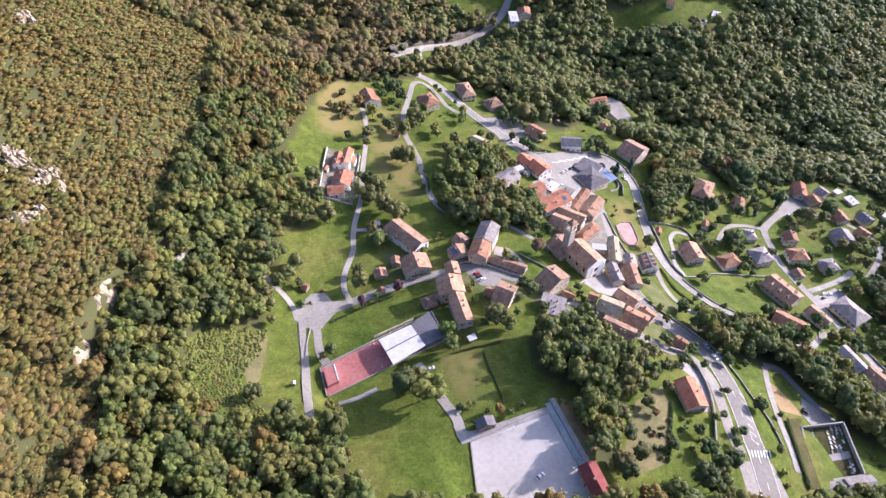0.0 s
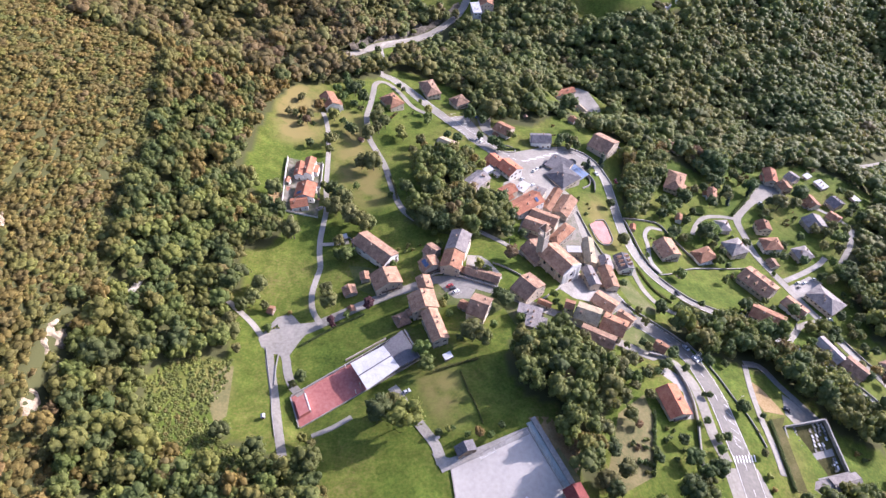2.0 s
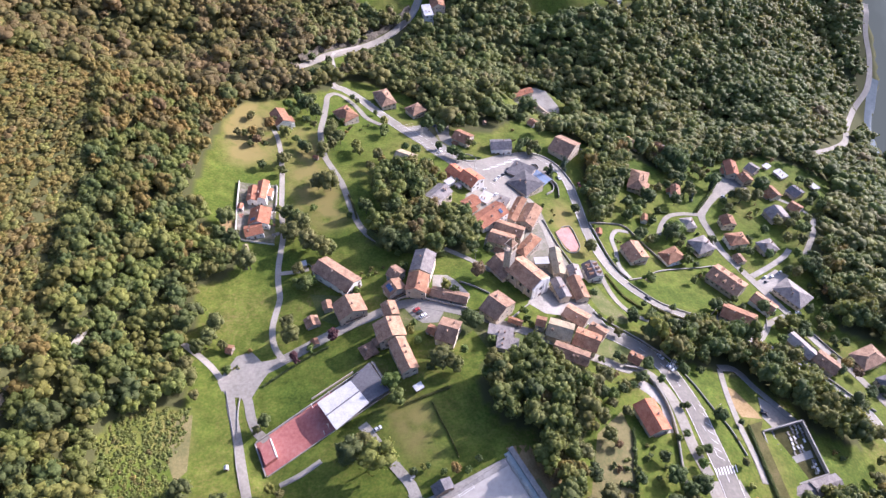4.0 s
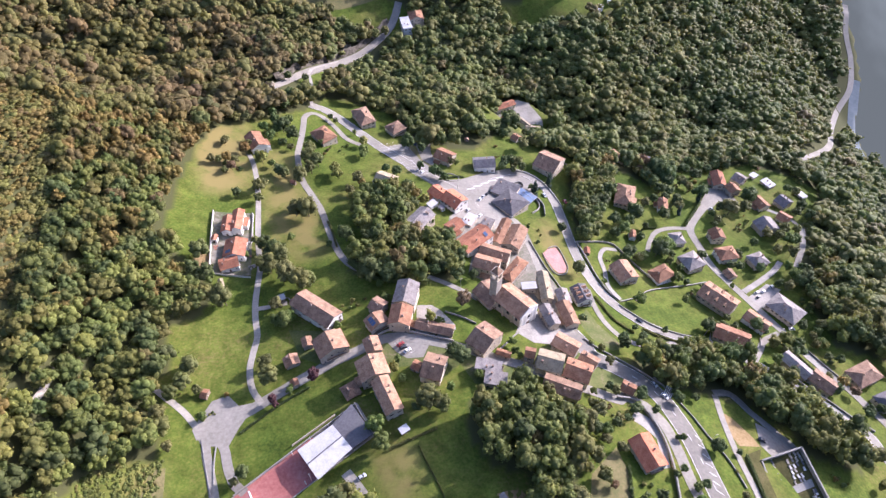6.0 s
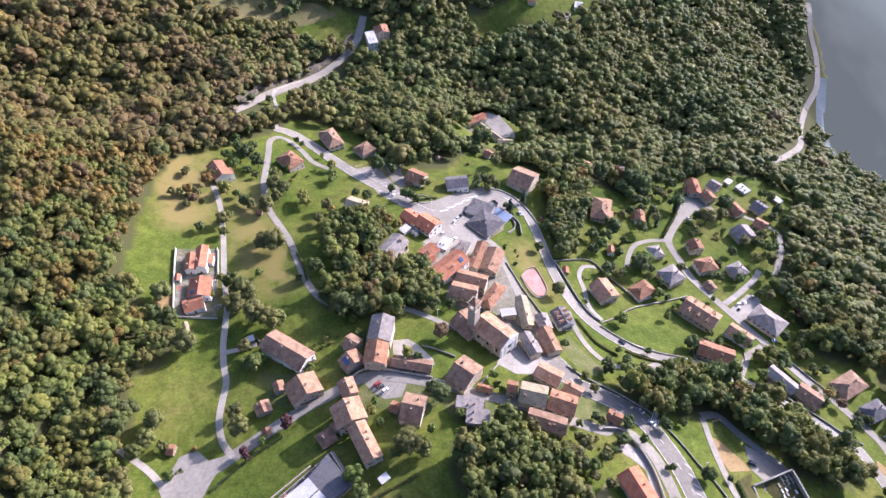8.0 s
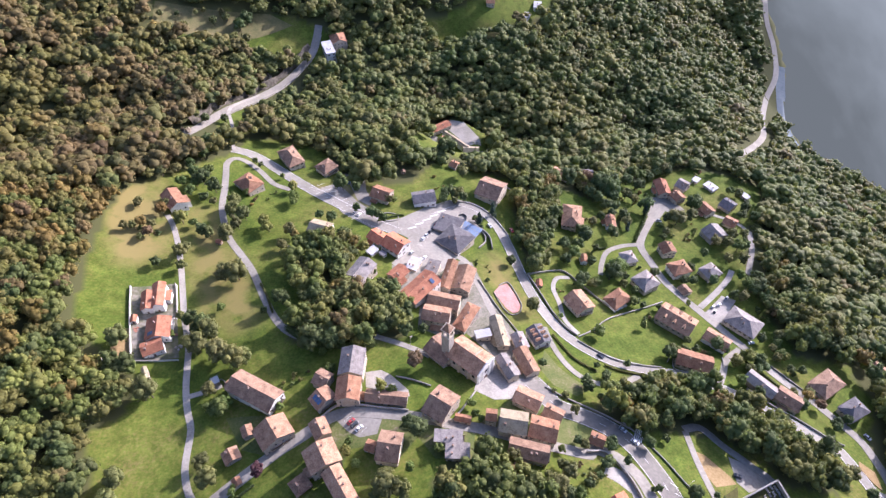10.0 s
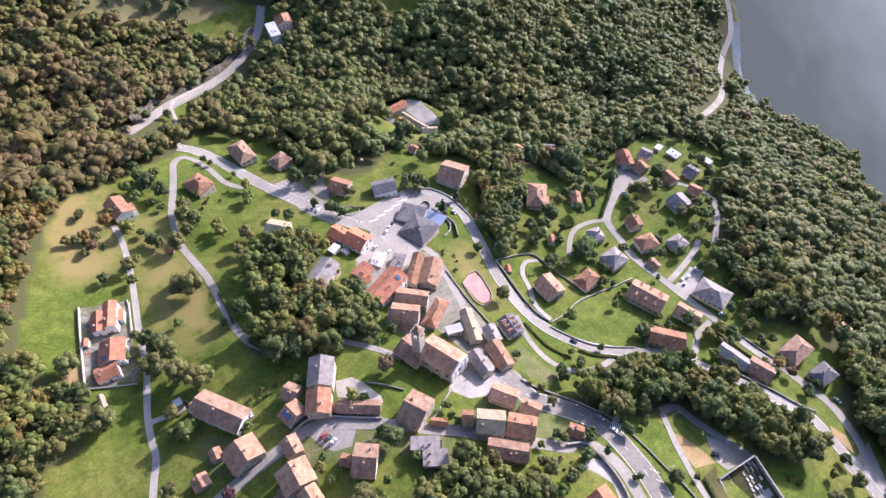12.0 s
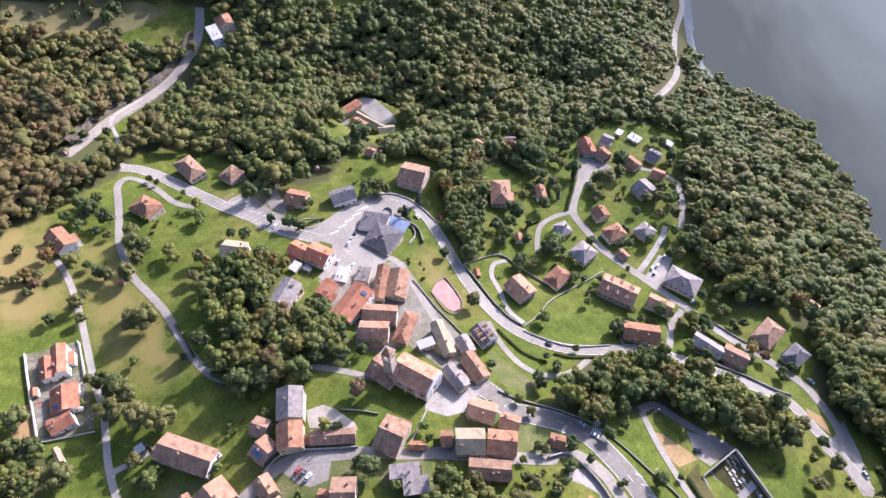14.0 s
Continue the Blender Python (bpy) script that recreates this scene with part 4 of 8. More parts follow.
house("pale house with flat grey roof", 60.5, 206.4, -21.3, 13.3, 6.7, 6, "GREY", "CREAM", "flat", 30, "house")
house("low house with flat grey roof and terrace", 62.3, 198.6, -19.4, 11.3, 7.9, 5, "GREY", "CREAM", "flat", 30, "house")
house("narrow row house with red tile roof", 83.9, 212.4, -23.8, 6.0, 6.9, 7, "RUSSET", "STONE", "gable", 24, "house")
house("row house with weathered beige tile roof", 92.6, 205.8, -27.6, 13.4, 12.0, 8, "BEIGE", "CREAM", "gable", 24, "house")
house("row house with red-brown tile roof", 105.4, 199.2, -33.5, 13.5, 11.6, 8, "RUSSET", "CREAM", "gable", 24, "house")
house("street house with terracotta roof near the square", 106.1, 218.3, -44.8, 13.8, 10.1, 7, "TERRACOTTA", "STONE", "gable", 24, "house")
house("low street house with terracotta roof", 115.2, 207.8, -46.1, 10.0, 7.7, 6, "TERRACOTTA", "CREAM", "gable", 24, "house")
house("long lower row house with brown tile roof", 93.9, 190.7, -32.0, 18.6, 9.2, 6, "BROWN", "STONE", "gable", 24, "house")
house("small roadside house with red tile roof", 130.7, 190.1, -43.1, 7.4, 6.8, 4, "RUSSET", "CREAM", "gable", 24, "house")
house("low church annex with dark brown tile roof", 73.8, 258.7, -61.3, 15.5, 14.1, 6, "BROWN", "CREAM", "gable", 24, "house")
house("narrow house with grey roof beside the church square", 104.0, 240.7, -80.4, 14.7, 7.1, 7, "GREY", "CREAM", "gable", 24, "house")
house("long house with orange-brown sunlit roof", 116.5, 243.6, -84.9, 16.9, 8.8, 6, "TERRACOTTA", "CREAM", "gable", 24, "house")
house("small house with dark grey roof", 119.3, 258.5, -89.8, 10.9, 7.8, 6, "GREY", "CREAM", "gable", 24, "house")
house("house with pale beige roof along the street", 110.0, 266.6, -96.7, 20.9, 7.3, 7, "BEIGE", "CREAM", "gable", 24, "house")
house("low white-roofed annex behind the church", 100.4, 267.4, -94.4, 5.4, 9.3, 5, "WHITE_ROOF", "CREAM", "flat", 30, "house")
house("old house with worn red-brown roof", 94.8, 280.3, -46.8, 8.1, 19.1, 7, "RUSSET", "STONE", "hip", 24, "house")
house("terraced house with terracotta roof above the wood", 78.3, 283.9, -29.6, 15.8, 10.8, 8, "TERRACOTTA", "CREAM", "gable", 24, "house")
house("village house with two-tone terracotta roof", 86.0, 294.4, -31.7, 18.8, 10.2, 8, "TERRACOTTA", "CREAM", "gable", 24, "house")
house("tall narrow house with dark red tile roof", 95.6, 315.4, -122.4, 22.6, 7.0, 9, "RUSSET", "STONE", "gable", 24, "house")
house("village house with orange sunlit roof slope", 104.2, 311.7, -124.1, 19.0, 11.7, 8, "TERRACOTTA", "STONE", "gable", 24, "house")
house("white three-storey house with red tile roof", 75.4, 306.8, -148.3, 23.0, 13.2, 8.5, "RED", "WHITE", "gable", 24, "house", skylight=True)
house("small house with red tile roof", 66.2, 323.8, -148.9, 11.2, 9.5, 5, "RED", "CREAM", "gable", 24, "house")
house("house with grey slate-like roof among trees", 44.8, 327.4, -136.9, 16.3, 12.5, 8, "GREY", "CREAM", "gable", 24, "house")
house("white house with bright orange tile roof", 71.0, 350.1, -53.7, 14.8, 13.4, 7, "ORANGE", "WHITE", "gable", 24, "house")
house("low wing with bright orange roof", 61.7, 360.3, -56.5, 11.3, 10.4, 5, "ORANGE", "WHITE", "gable", 24, "house")
house("low shop building with dark grey hipped roof", 112.1, 352.6, -55.6, 19.5, 19.4, 5, "SLATE", "CREAM", "hip", 17, "house")
house("flat-roofed shop wing in dark grey", 112.6, 367.9, -38.9, 17.2, 16.1, 4.5, "SLATE", "CREAM", "flat", 30, "house")
house("low grey-roofed workshop by the car park", 89.3, 328.1, -34.8, 8.3, 10.3, 4, "GREY", "CREAM", "flat", 30, "house")
house("small white-roofed garage by the car park", 78.4, 332.6, -40.7, 7.6, 10.4, 3, "WHITE_ROOF", "CREAM", "flat", 30, "garage")
house("white house with pale grey roof beside trees", 27.7, 374.8, -35.8, 14.4, 12.2, 6, "BEIGE", "WHITE", "gable", 24, "house")
house("house with weathered brown hipped roof by the road", 19.6, 467.7, -72.7, 21.8, 12.9, 7, "BROWN", "CREAM", "hip", 24, "house")
house("square house with weathered brown pyramid roof", 43.3, 450.4, -61.2, 12.4, 13.2, 6, "BROWN", "CREAM", "hip", 24, "house")
house("new house with red-brown roof and terraces", -12.3, 435.1, -58.2, 17.2, 13.4, 6, "RUSSET", "CREAM", "hip", 24, "house")
house("white hillside house with red-brown roof", -58.9, 419.0, -69.4, 17.2, 11.8, 6, "RUSSET", "WHITE", "gable", 24, "house")
house("house with dark red roof below the woods", 75.2, 407.3, -42.5, 14.0, 12.5, 6, "RUSSET", "CREAM", "gable", 24, "house")
house("white house with dark slate roof", 103.5, 398.5, -5.4, 16.5, 12.3, 6, "SLATE", "WHITE", "gable", 24, "house")
house("large house with dark brown roof and balconies", 156.1, 400.9, -44.3, 18.6, 20.8, 8, "BROWN", "CREAM", "gable", 24, "house")
house("villa with terracotta hipped roof in a garden", 208.7, 368.1, -117.7, 22.2, 14.4, 7, "TERRACOTTA", "CREAM", "hip", 24, "house")
house("white house with small red roof", 238.8, 360.9, -109.7, 11.8, 7.8, 6, "RUSSET", "WHITE", "gable", 24, "house")
house("small garden house with red roof", 198.3, 327.2, -108.5, 7.8, 5.6, 4, "RUSSET", "WHITE", "gable", 24, "house")
house("low house with mottled grey roof", 232.8, 323.3, -90.8, 10.9, 10.1, 5, "GREY", "CREAM", "hip", 24, "house")
house("house with weathered grey hipped roof", 230.7, 297.7, -75.3, 13.9, 14.7, 7, "GREY", "CREAM", "hip", 24, "house")
house("white house with red-brown hipped roof", 201.0, 285.4, -71.7, 11.4, 15.1, 6, "RUSSET", "WHITE", "hip", 24, "house")
house("villa with terracotta roof on a walled lawn", 172.3, 285.3, -79.2, 15.6, 13.9, 7, "TERRACOTTA", "CREAM", "gable", 24, "house")
house("terraced house block with orange roof and dormers", 230.0, 260.5, -57.4, 23.5, 15.8, 8, "TERRACOTTA", "CREAM", "gable", 24, "house")
house("long house with orange roof beside the road", 247.9, 241.1, -59.2, 15.9, 10.6, 6, "TERRACOTTA", "WHITE", "gable", 24, "house")
house("terraced house block with red-brown roof and gardens", 219.4, 227.6, -37.5, 20.8, 12.1, 7, "RUSSET", "CREAM", "gable", 24, "house")
house("large house with grey hipped roof at the wood edge", 276.8, 250.5, -61.6, 21.0, 15.9, 7, "GREY", "CREAM", "hip", 24, "house")
house("long low grey-roofed house between two roads", 251.3, 204.6, -67.0, 18.4, 9.3, 6, "GREY", "CREAM", "gable", 24, "house")
house("long brown-roofed house between two roads", 261.4, 192.1, -59.5, 14.5, 10.9, 6, "BROWN", "CREAM", "gable", 24, "house")
house("square house with brown pyramid roof at the wood", 296.2, 196.3, -75.7, 12.7, 19.3, 7, "BROWN", "CREAM", "hip", 24, "house")
house("square house with grey pyramid roof", 299.0, 177.5, -80.2, 10.7, 14.9, 7, "SLATE", "CREAM", "hip", 24, "house")
house("red-roofed house at the upper end of the lane", 307.5, 394.8, -103.8, 17.5, 11.2, 7, "RED", "CREAM", "gable", 24, "house")
house("small red-roofed house joined to its neighbour", 314.0, 381.9, -81.1, 10.0, 10.6, 6, "RUSSET", "CREAM", "gable", 24, "house")
house("grey-roofed house on the valley edge", 328.4, 395.7, -60.7, 9.6, 12.3, 6, "GREY", "CREAM", "gable", 24, "house")
house("low house with patched red roof", 328.6, 362.9, -78.0, 12.8, 11.1, 5, "RUSSET", "CREAM", "gable", 24, "house")
house("house with dark roof and pale verges", 351.3, 363.9, -66.7, 10.6, 13.1, 5, "SLATE", "CREAM", "gable", 24, "house")
house("long white-roofed shed at the wood edge", 354.0, 390.2, -71.3, 10.8, 8.2, 3, "WHITE_ROOF", "CREAM", "flat", 30, "shed")
house("small white-roofed shed at the wood edge", 347.3, 401.9, -64.2, 5.6, 7.1, 3, "WHITE_ROOF", "CREAM", "flat", 30, "shed")
house("narrow white-roofed shed in the trees", 377.8, 375.4, -69.0, 10.0, 6.0, 3, "WHITE_ROOF", "CREAM", "flat", 30, "shed")
house("house with grey roof on a green lawn", 315.6, 334.1, -84.0, 13.6, 16.4, 6, "GREY", "CREAM", "gable", 24, "house")
house("house with red-brown roof beside the lane", 267.4, 325.8, -95.2, 10.0, 11.0, 7, "RUSSET", "CREAM", "gable", 24, "house")
house("white house with red-brown hipped roof by the bend", 263.9, 305.5, -89.7, 11.7, 14.6, 7, "RUSSET", "WHITE", "hip", 24, "house")
house("house with grey pyramid roof behind hedges", 286.2, 298.5, -78.8, 11.4, 12.6, 6, "GREY", "CREAM", "hip", 24, "house")
house("small brown-roofed garage beside the lane", 257.9, 287.7, -81.9, 7.9, 7.5, 3, "BROWN", "CREAM", "gable", 24, "garage")
house("low red-roofed house at the valley edge", 339.1, 344.4, -56.0, 10.2, 10.8, 4, "RUSSET", "CREAM", "gable", 24, "house")
house("white house with dark slate roof and dormers", 132.1, 261.0, -84.2, 12.8, 10.5, 7, "SLATE", "WHITE", "gable", 24, "house")
house("farm barn with red tile roof in the woods", 156.0, 532.0, 17.5, 22.0, 9.0, 5, "RED", "CREAM", "gable", 24, "house")
house("dark-roofed farmhouse beside the yard", 155.5, 509.0, -64.0, 13.5, 10.5, 6, "RUSSET", "CREAM", "gable", 24, "house")
house("long pale-roofed farm wing in white render", 166.0, 507.0, -64.0, 36.0, 6.5, 5, "BEIGE", "WHITE", "gable", 24, "house")
house("low farm stable with pale tile roof", 173.5, 492.5, -20.0, 14.0, 9.5, 4, "BEIGE", "CREAM", "gable", 24, "house")
house("small red barn at the meadow edge", 140.6, 441.0, -51.9, 6.6, 7.8, 4, "RUSSET", "STONE", "gable", 24, "barn")
house("long orange-roofed house in the woods", 226.0, 420.2, -52.9, 17.7, 10.4, 5, "TERRACOTTA", "CREAM", "gable", 24, "house")
house("red-roofed house beside the mountain road", 89.9, 657.8, -88.1, 17.6, 15.2, 7, "RUSSET", "CREAM", "gable", 24, "house")
house("tall white house beside the mountain road", 77.7, 644.8, -86.8, 22.9, 9.9, 10, "WHITE_ROOF", "WHITE", "flat", 30, "house")
house("new villa with red tile roof beside a walled yard", -66.9, 335.1, 83.6, 16.5, 7.3, 6.5, "RED", "WHITE", "gable", 24, "house")
house("lower wing of the new villa with red tiles", -72.7, 332.6, 86.5, 12.9, 6.6, 5, "RED", "WHITE", "gable", 24, "house")
house("small red-roofed hut at the villa wall", -79.6, 322.3, 84.7, 5.0, 4.1, 2.6, "RED", "WHITE", "gable", 24, "shed")
house("new villa with red tiles and a glazed roof panel", -67.3, 312.4, 83.6, 13.5, 13.0, 5, "RED", "WHITE", "gable", 22, "house", skylight=True)
house("low villa wing with red tile roof beside rubble", -70.4, 301.5, 10.0, 11.0, 9.0, 4, "RED", "WHITE", "gable", 24, "house")
house("small white hut on the meadow edge", -72.0, 152.4, 98.4, 2.4, 2.4, 2.2, "WHITE_ROOF", "WHITE", "gable", 24, "shed")
house("small pale-roofed hut in the meadow", -73.7, 285.8, -77.7, 8.7, 3.5, 3, "BEIGE", "STONE", "gable", 24, "hut")
house("small white-roofed garden shed", -41.6, 273.8, -76.7, 4.2, 4.4, 2.5, "WHITE_ROOF", "STONE", "flat", 30, "shed")
house("small wooden hut with red roof by the junction", -77.3, 217.0, -18.0, 4.0, 5.5, 2.5, "RUSSET", "WOOD", "gable", 24, "hut")
house("small square outbuilding with brown tile roof", -7.6, 205.2, -66.6, 7.7, 8.0, 3.5, "BROWN", "STONE", "hip", 24, "shed")
house("white garden canopy beside vegetable beds", 14.8, 179.3, -65.1, 3.7, 4.9, 2.5, "WHITE_ROOF", "WOOD", "flat", 30, "canopy")
house("dark-roofed clubhouse shed beside the sports field", 19.0, 128.7, -71.1, 5.3, 9.4, 3.5, "SLATE", "WOOD", "gable", 24, "shed")
house("changing-room building with dull red roof", 63.5, 103.0, -70.9, 14.0, 8.6, 4.5, "CRIMSON", "CREAM", "gable", 24, "house")
house("house with bright red-orange tile roof", 122.6, 152.5, -80.0, 16.5, 11.5, 6, "ORANGE", "CREAM", "gable", 24, "house")
house("orange-roofed house hidden in the wood", 350.2, 201.2, -75.6, 7.3, 7.8, 5, "TERRACOTTA", "CREAM", "gable", 24, "house")
house("pale-roofed house hidden in the wood", 344.2, 174.2, -94.9, 8.4, 5.8, 5, "BEIGE", "CREAM", "gable", 24, "house")
house("far pale house on a hillside meadow", 298.3, 671.5, -45.4, 7.2, 12.5, 4, "WHITE_ROOF", "WHITE", "flat", 30, "house")
house("far long white farm building on a hillside", 319.3, 688.1, -25.7, 9.0, 14.4, 4, "WHITE_ROOF", "WHITE", "flat", 30, "house")
house("far red-roofed house on a hillside meadow", 263.7, 691.0, -15.9, 9.5, 9.4, 4, "RUSSET", "CREAM", "gable", 24, "house")
house("lower extension of the long farmhouse", -32.9, 266.0, -35.9, 7.0, 5.1, 6, "TERRACOTTA", "CREAM", "gable", 24, "house")
house("small terracotta-roofed annex beside the farmhouse", -28.1, 239.8, -80.4, 6.5, 6.0, 3.5, "TERRACOTTA", "STONE", "gable", 24, "shed")
house("small red-roofed garden shed by the lane", -34.7, 216.5, -72.1, 4.6, 4.4, 2.6, "RUSSET", "STONE", "gable", 24, "shed")
house("dark-roofed rear wing of the long village house", 1.7, 212.4, -82.4, 9.7, 7.7, 6, "BROWN", "STONE", "gable", 24, "house")
house("white flat canopy behind the orange house", 55.7, 348.8, -57.1, 5.5, 7.0, 3, "WHITE_ROOF", "WHITE", "flat", 30, "canopy")
house("blue-grey flat canopy behind the orange house", 61.5, 345.3, -55.6, 4.9, 3.9, 2.8, "SLATE", "WHITE", "flat", 30, "canopy")
house("small red garden hut inside the walled plot", 155.3, 308.5, -108.0, 6.0, 4.8, 2.6, "RED", "WOOD", "gable", 24, "shed")
house("small red-roofed hut on the meadow", -34.6, 378.0, -30.0, 4.2, 3.6, 2.4, "RED", "WOOD", "gable", 24, "hut")
house("low dark-roofed house behind the tree row", 253.3, 429.0, -25.0, 13.0, 8.0, 3.6, "SLATE", "CREAM", "gable", 24, "house")
house("small wooden garden shed on a lawn", 98.3, 436.8, -96.5, 3.5, 4.0, 2.4, "BROWN", "WOOD", "gable", 24, "shed")

# ---- the red court with its roofed end ----
def prism(name, poly, z0, z1, mat):
    """An upright block over a plan; z1 may be one height or one for each corner."""
    n = len(poly)
    tops = z1 if isinstance(z1, (list, tuple)) else [z1] * n
    v = [(*p, z0) for p in poly] + [(*p, t) for p, t in zip(poly, tops)]
    return mesh_of(name, v, [tuple(range(n))[::-1], tuple(range(n, 2 * n))] + [(i, (i + 1) % n, n + (i + 1) % n, n + i) for i in range(n)], mat)


def edge_wall(name, a, b, thick, z0, z1, mat, parent, label=""):
    d = Vector(b) - Vector(a)
    return part(name, boxes_mesh(name, [(0, -thick / 2, z0, d.length, thick / 2, z1)], mat), parent, label, pose(a[0], a[1], 0, 0, 0, math.degrees(math.atan2(d.y, d.x))))


def court():
    c = thing("sports_court", -55.6, 148.1, 15.9, 0, "red hard sports court on a walled platform with half roof", "sports court")
    bl, br, tr, tl = (0.0, 0.0), (57.0, 33.2), (50.0, 49.6), (-5.5, 15.8)

    def at(s, t):
        """A place on the platform: s along it, t across it."""
        return tuple((1 - t) * ((1 - s) * bl[k] + s * br[k]) + t * ((1 - s) * tl[k] + s * tr[k]) for k in range(2))

    part("platform", prism("platform", [at(-0.012, -0.03), at(1.01, -0.03), at(1.01, 1.03), at(-0.012, 1.03)], -6.0, 0.1, CONCRETE), c, "concrete platform and retaining wall")
    part("surface", prism("surface", [at(0, 0), at(0.62, 0), at(0.62, 1), at(0, 1)], 0.1, 0.16, RED_COURT), c, "faded red hard court surface")
    part("floor", prism("floor", [at(0.62, 0), at(1, 0), at(1, 1), at(0.62, 1)], 0.1, 0.16, ASPHALT), c)
    edge_wall("parapet", at(0, 1.02), at(1, 1.02), 0.45, 0.1, 1.2, CONCRETE, c, "pale parapet wall")
    edge_wall("parapet", at(0, -0.02), at(1, -0.02), 0.35, 0.1, 0.9, CONCRETE, c, "pale parapet wall")
    edge_wall("parapet", at(-0.008, 0), at(-0.008, 1), 0.4, 0.1, 1.2, CONCRETE, c, "pale parapet wall")
    ax, ay, bx, by = (22.6, 29.9), (38.6, 39.2), (46.6, 26.6), (31.0, 15.3)
    mid_l, mid_r = ((ax[0] + by[0]) / 2, (ax[1] + by[1]) / 2), ((ay[0] + bx[0]) / 2, (ay[1] + bx[1]) / 2)
    part("roof", prism("roof", [mid_l, mid_r, ay, ax], 4.0, [5.1, 5.1, 4.6, 4.6], ROOFS["WHITE_ROOF"]), c, "bright white sheet roof panel")
    part("roof", prism("roof", [by, bx, mid_r, mid_l], 4.0, [4.6, 4.6, 5.0, 5.0], ROOFS["WHITE_ROOF"]), c, "bright white sheet roof panel")
    edge_wall("gutter", mid_l, mid_r, 0.6, 5.0, 5.18, ROOFS["SLATE"], c, "dark gutter between the roof panels")
    part("roof", prism("roof", [bx, (56.5, 31.6), (48.0, 48.0), ay], 3.9, 4.5, TAR), c, "flat dark grey bitumen roof")
    for s in (0.45, 0.6, 0.75, 0.9, 0.985):
        for t in (0.06, 0.94):
            q = at(s, t)
            part("post", boxes_mesh("post", [(q[0] - 0.15, q[1] - 0.15, 0.1, q[0] + 0.15, q[1] + 0.15, 3.95)], WALLS["WHITE"]), c)
    edge_wall("back_wall", at(0.985, 0.02), at(0.985, 0.98), 0.35, 0.16, 3.9, WALLS["CREAM"], c)
    hut = part("hut", prism("hut", [at(0.015, 0.25), at(0.10, 0.25), at(0.10, 0.82), at(0.015, 0.82)], 0.16, 2.4, RED_COURT), c, "low red-topped hut")
    edge_wall("trim", at(0.103, 0.25), at(0.103, 0.82), 0.5, 0.16, 2.6, WALLS["WHITE"], hut, "white wall edge")
    q = at(0.49, 0.04)
    part("light_pole", boxes_mesh("light_pole", [(q[0], q[1], 0.1, q[0] + 0.15, q[1] + 0.15, 8.0), (q[0] - 0.4, q[1], 7.8, q[0] + 0.5, q[1] + 0.25, 8.1)], CONCRETE), c, "slim grey floodlight pole")
    edge_wall("ramp_wall", at(0.47, 1.16), at(0.83, 1.12), 0.4, -1.5, 1.2, WALLS["CREAM"], c, "pale wall of a sunken ramp")
    return c


def pitch():
    p = thing("football_pitch", 12.2, 121.1, 25.2, 0, "pale grey sand football pitch with a kerb", "sports pitch")
    ring = [(0, 0), (2.2, -24.7), (4.0, -46), (59.0, -46), (48.1, -14.9), (35.5, 16.7)]
    part("surface", prism("surface", ring, -4.0, 0.12, CLAY), p, "pale grey sand surface")
    for a, b in ((0, 1), (1, 2), (3, 4), (4, 5), (5, 0)):
        edge_wall("kerb", ring[a], ring[b], 0.5, -3.0, 0.45, CONCRETE, p)
    d = Vector((12.6, -31.6)).normalized()
    n = Vector((-d.y, d.x))
    e0 = Vector(ring[5])

    def along(s, o):
        q = e0 + d * s + n * o
        return (q.x, q.y)

    part("walkway", prism("walkway", [along(-2, 0.4), along(62, 0.4), along(62, 3.2), along(-2, 3.2)], -4.0, 0.06, NET), p, "green-grey strip behind the fence")
    part("stand", prism("stand", [along(-3, 3.2), along(62, 3.2), along(62, 5.6), along(-3, 5.6)], -4.0, 0.7, CONCRETE), p, "narrow concrete terrace with steps")
    part("bank", prism("bank", [along(14, 5.6), along(30, 5.6), along(30, 8.5), along(14, 7.5)], -4.0, 0.4, DRYGRASS), p, "triangle of dry grass")
    for k in range(11):
        q = along(5.5 * k, 0.3)
        part("fence_post", boxes_mesh("fence_post", [(q[0] - 0.06, q[1] - 0.06, 0.1, q[0] + 0.06, q[1] + 0.06, 3.6)], CONCRETE), p)
    for z in (1.2, 2.4, 3.5):
        edge_wall("fence_rail", along(0, 0.3), along(55, 0.3), 0.06, z, z + 0.06, CONCRETE, p)
    part("goal", boxes_mesh("goal", [(0, 0, 0.12, 0.12, 0.12, 2.4), (7.3, 0, 0.12, 7.42, 0.12, 2.4), (0, 0, 2.4, 7.42, 0.15, 2.55), (0, 1.5, 0.12, 7.42, 1.6, 0.24), (0, 0.1, 2.35, 0.1, 1.5, 2.45), (7.3, 0.1, 2.35, 7.4, 1.5, 2.45)], WALLS["WHITE"]), p, "white metal goal frame", pose(13.2, 2.7, 0, 0, 0, 25))
    return p


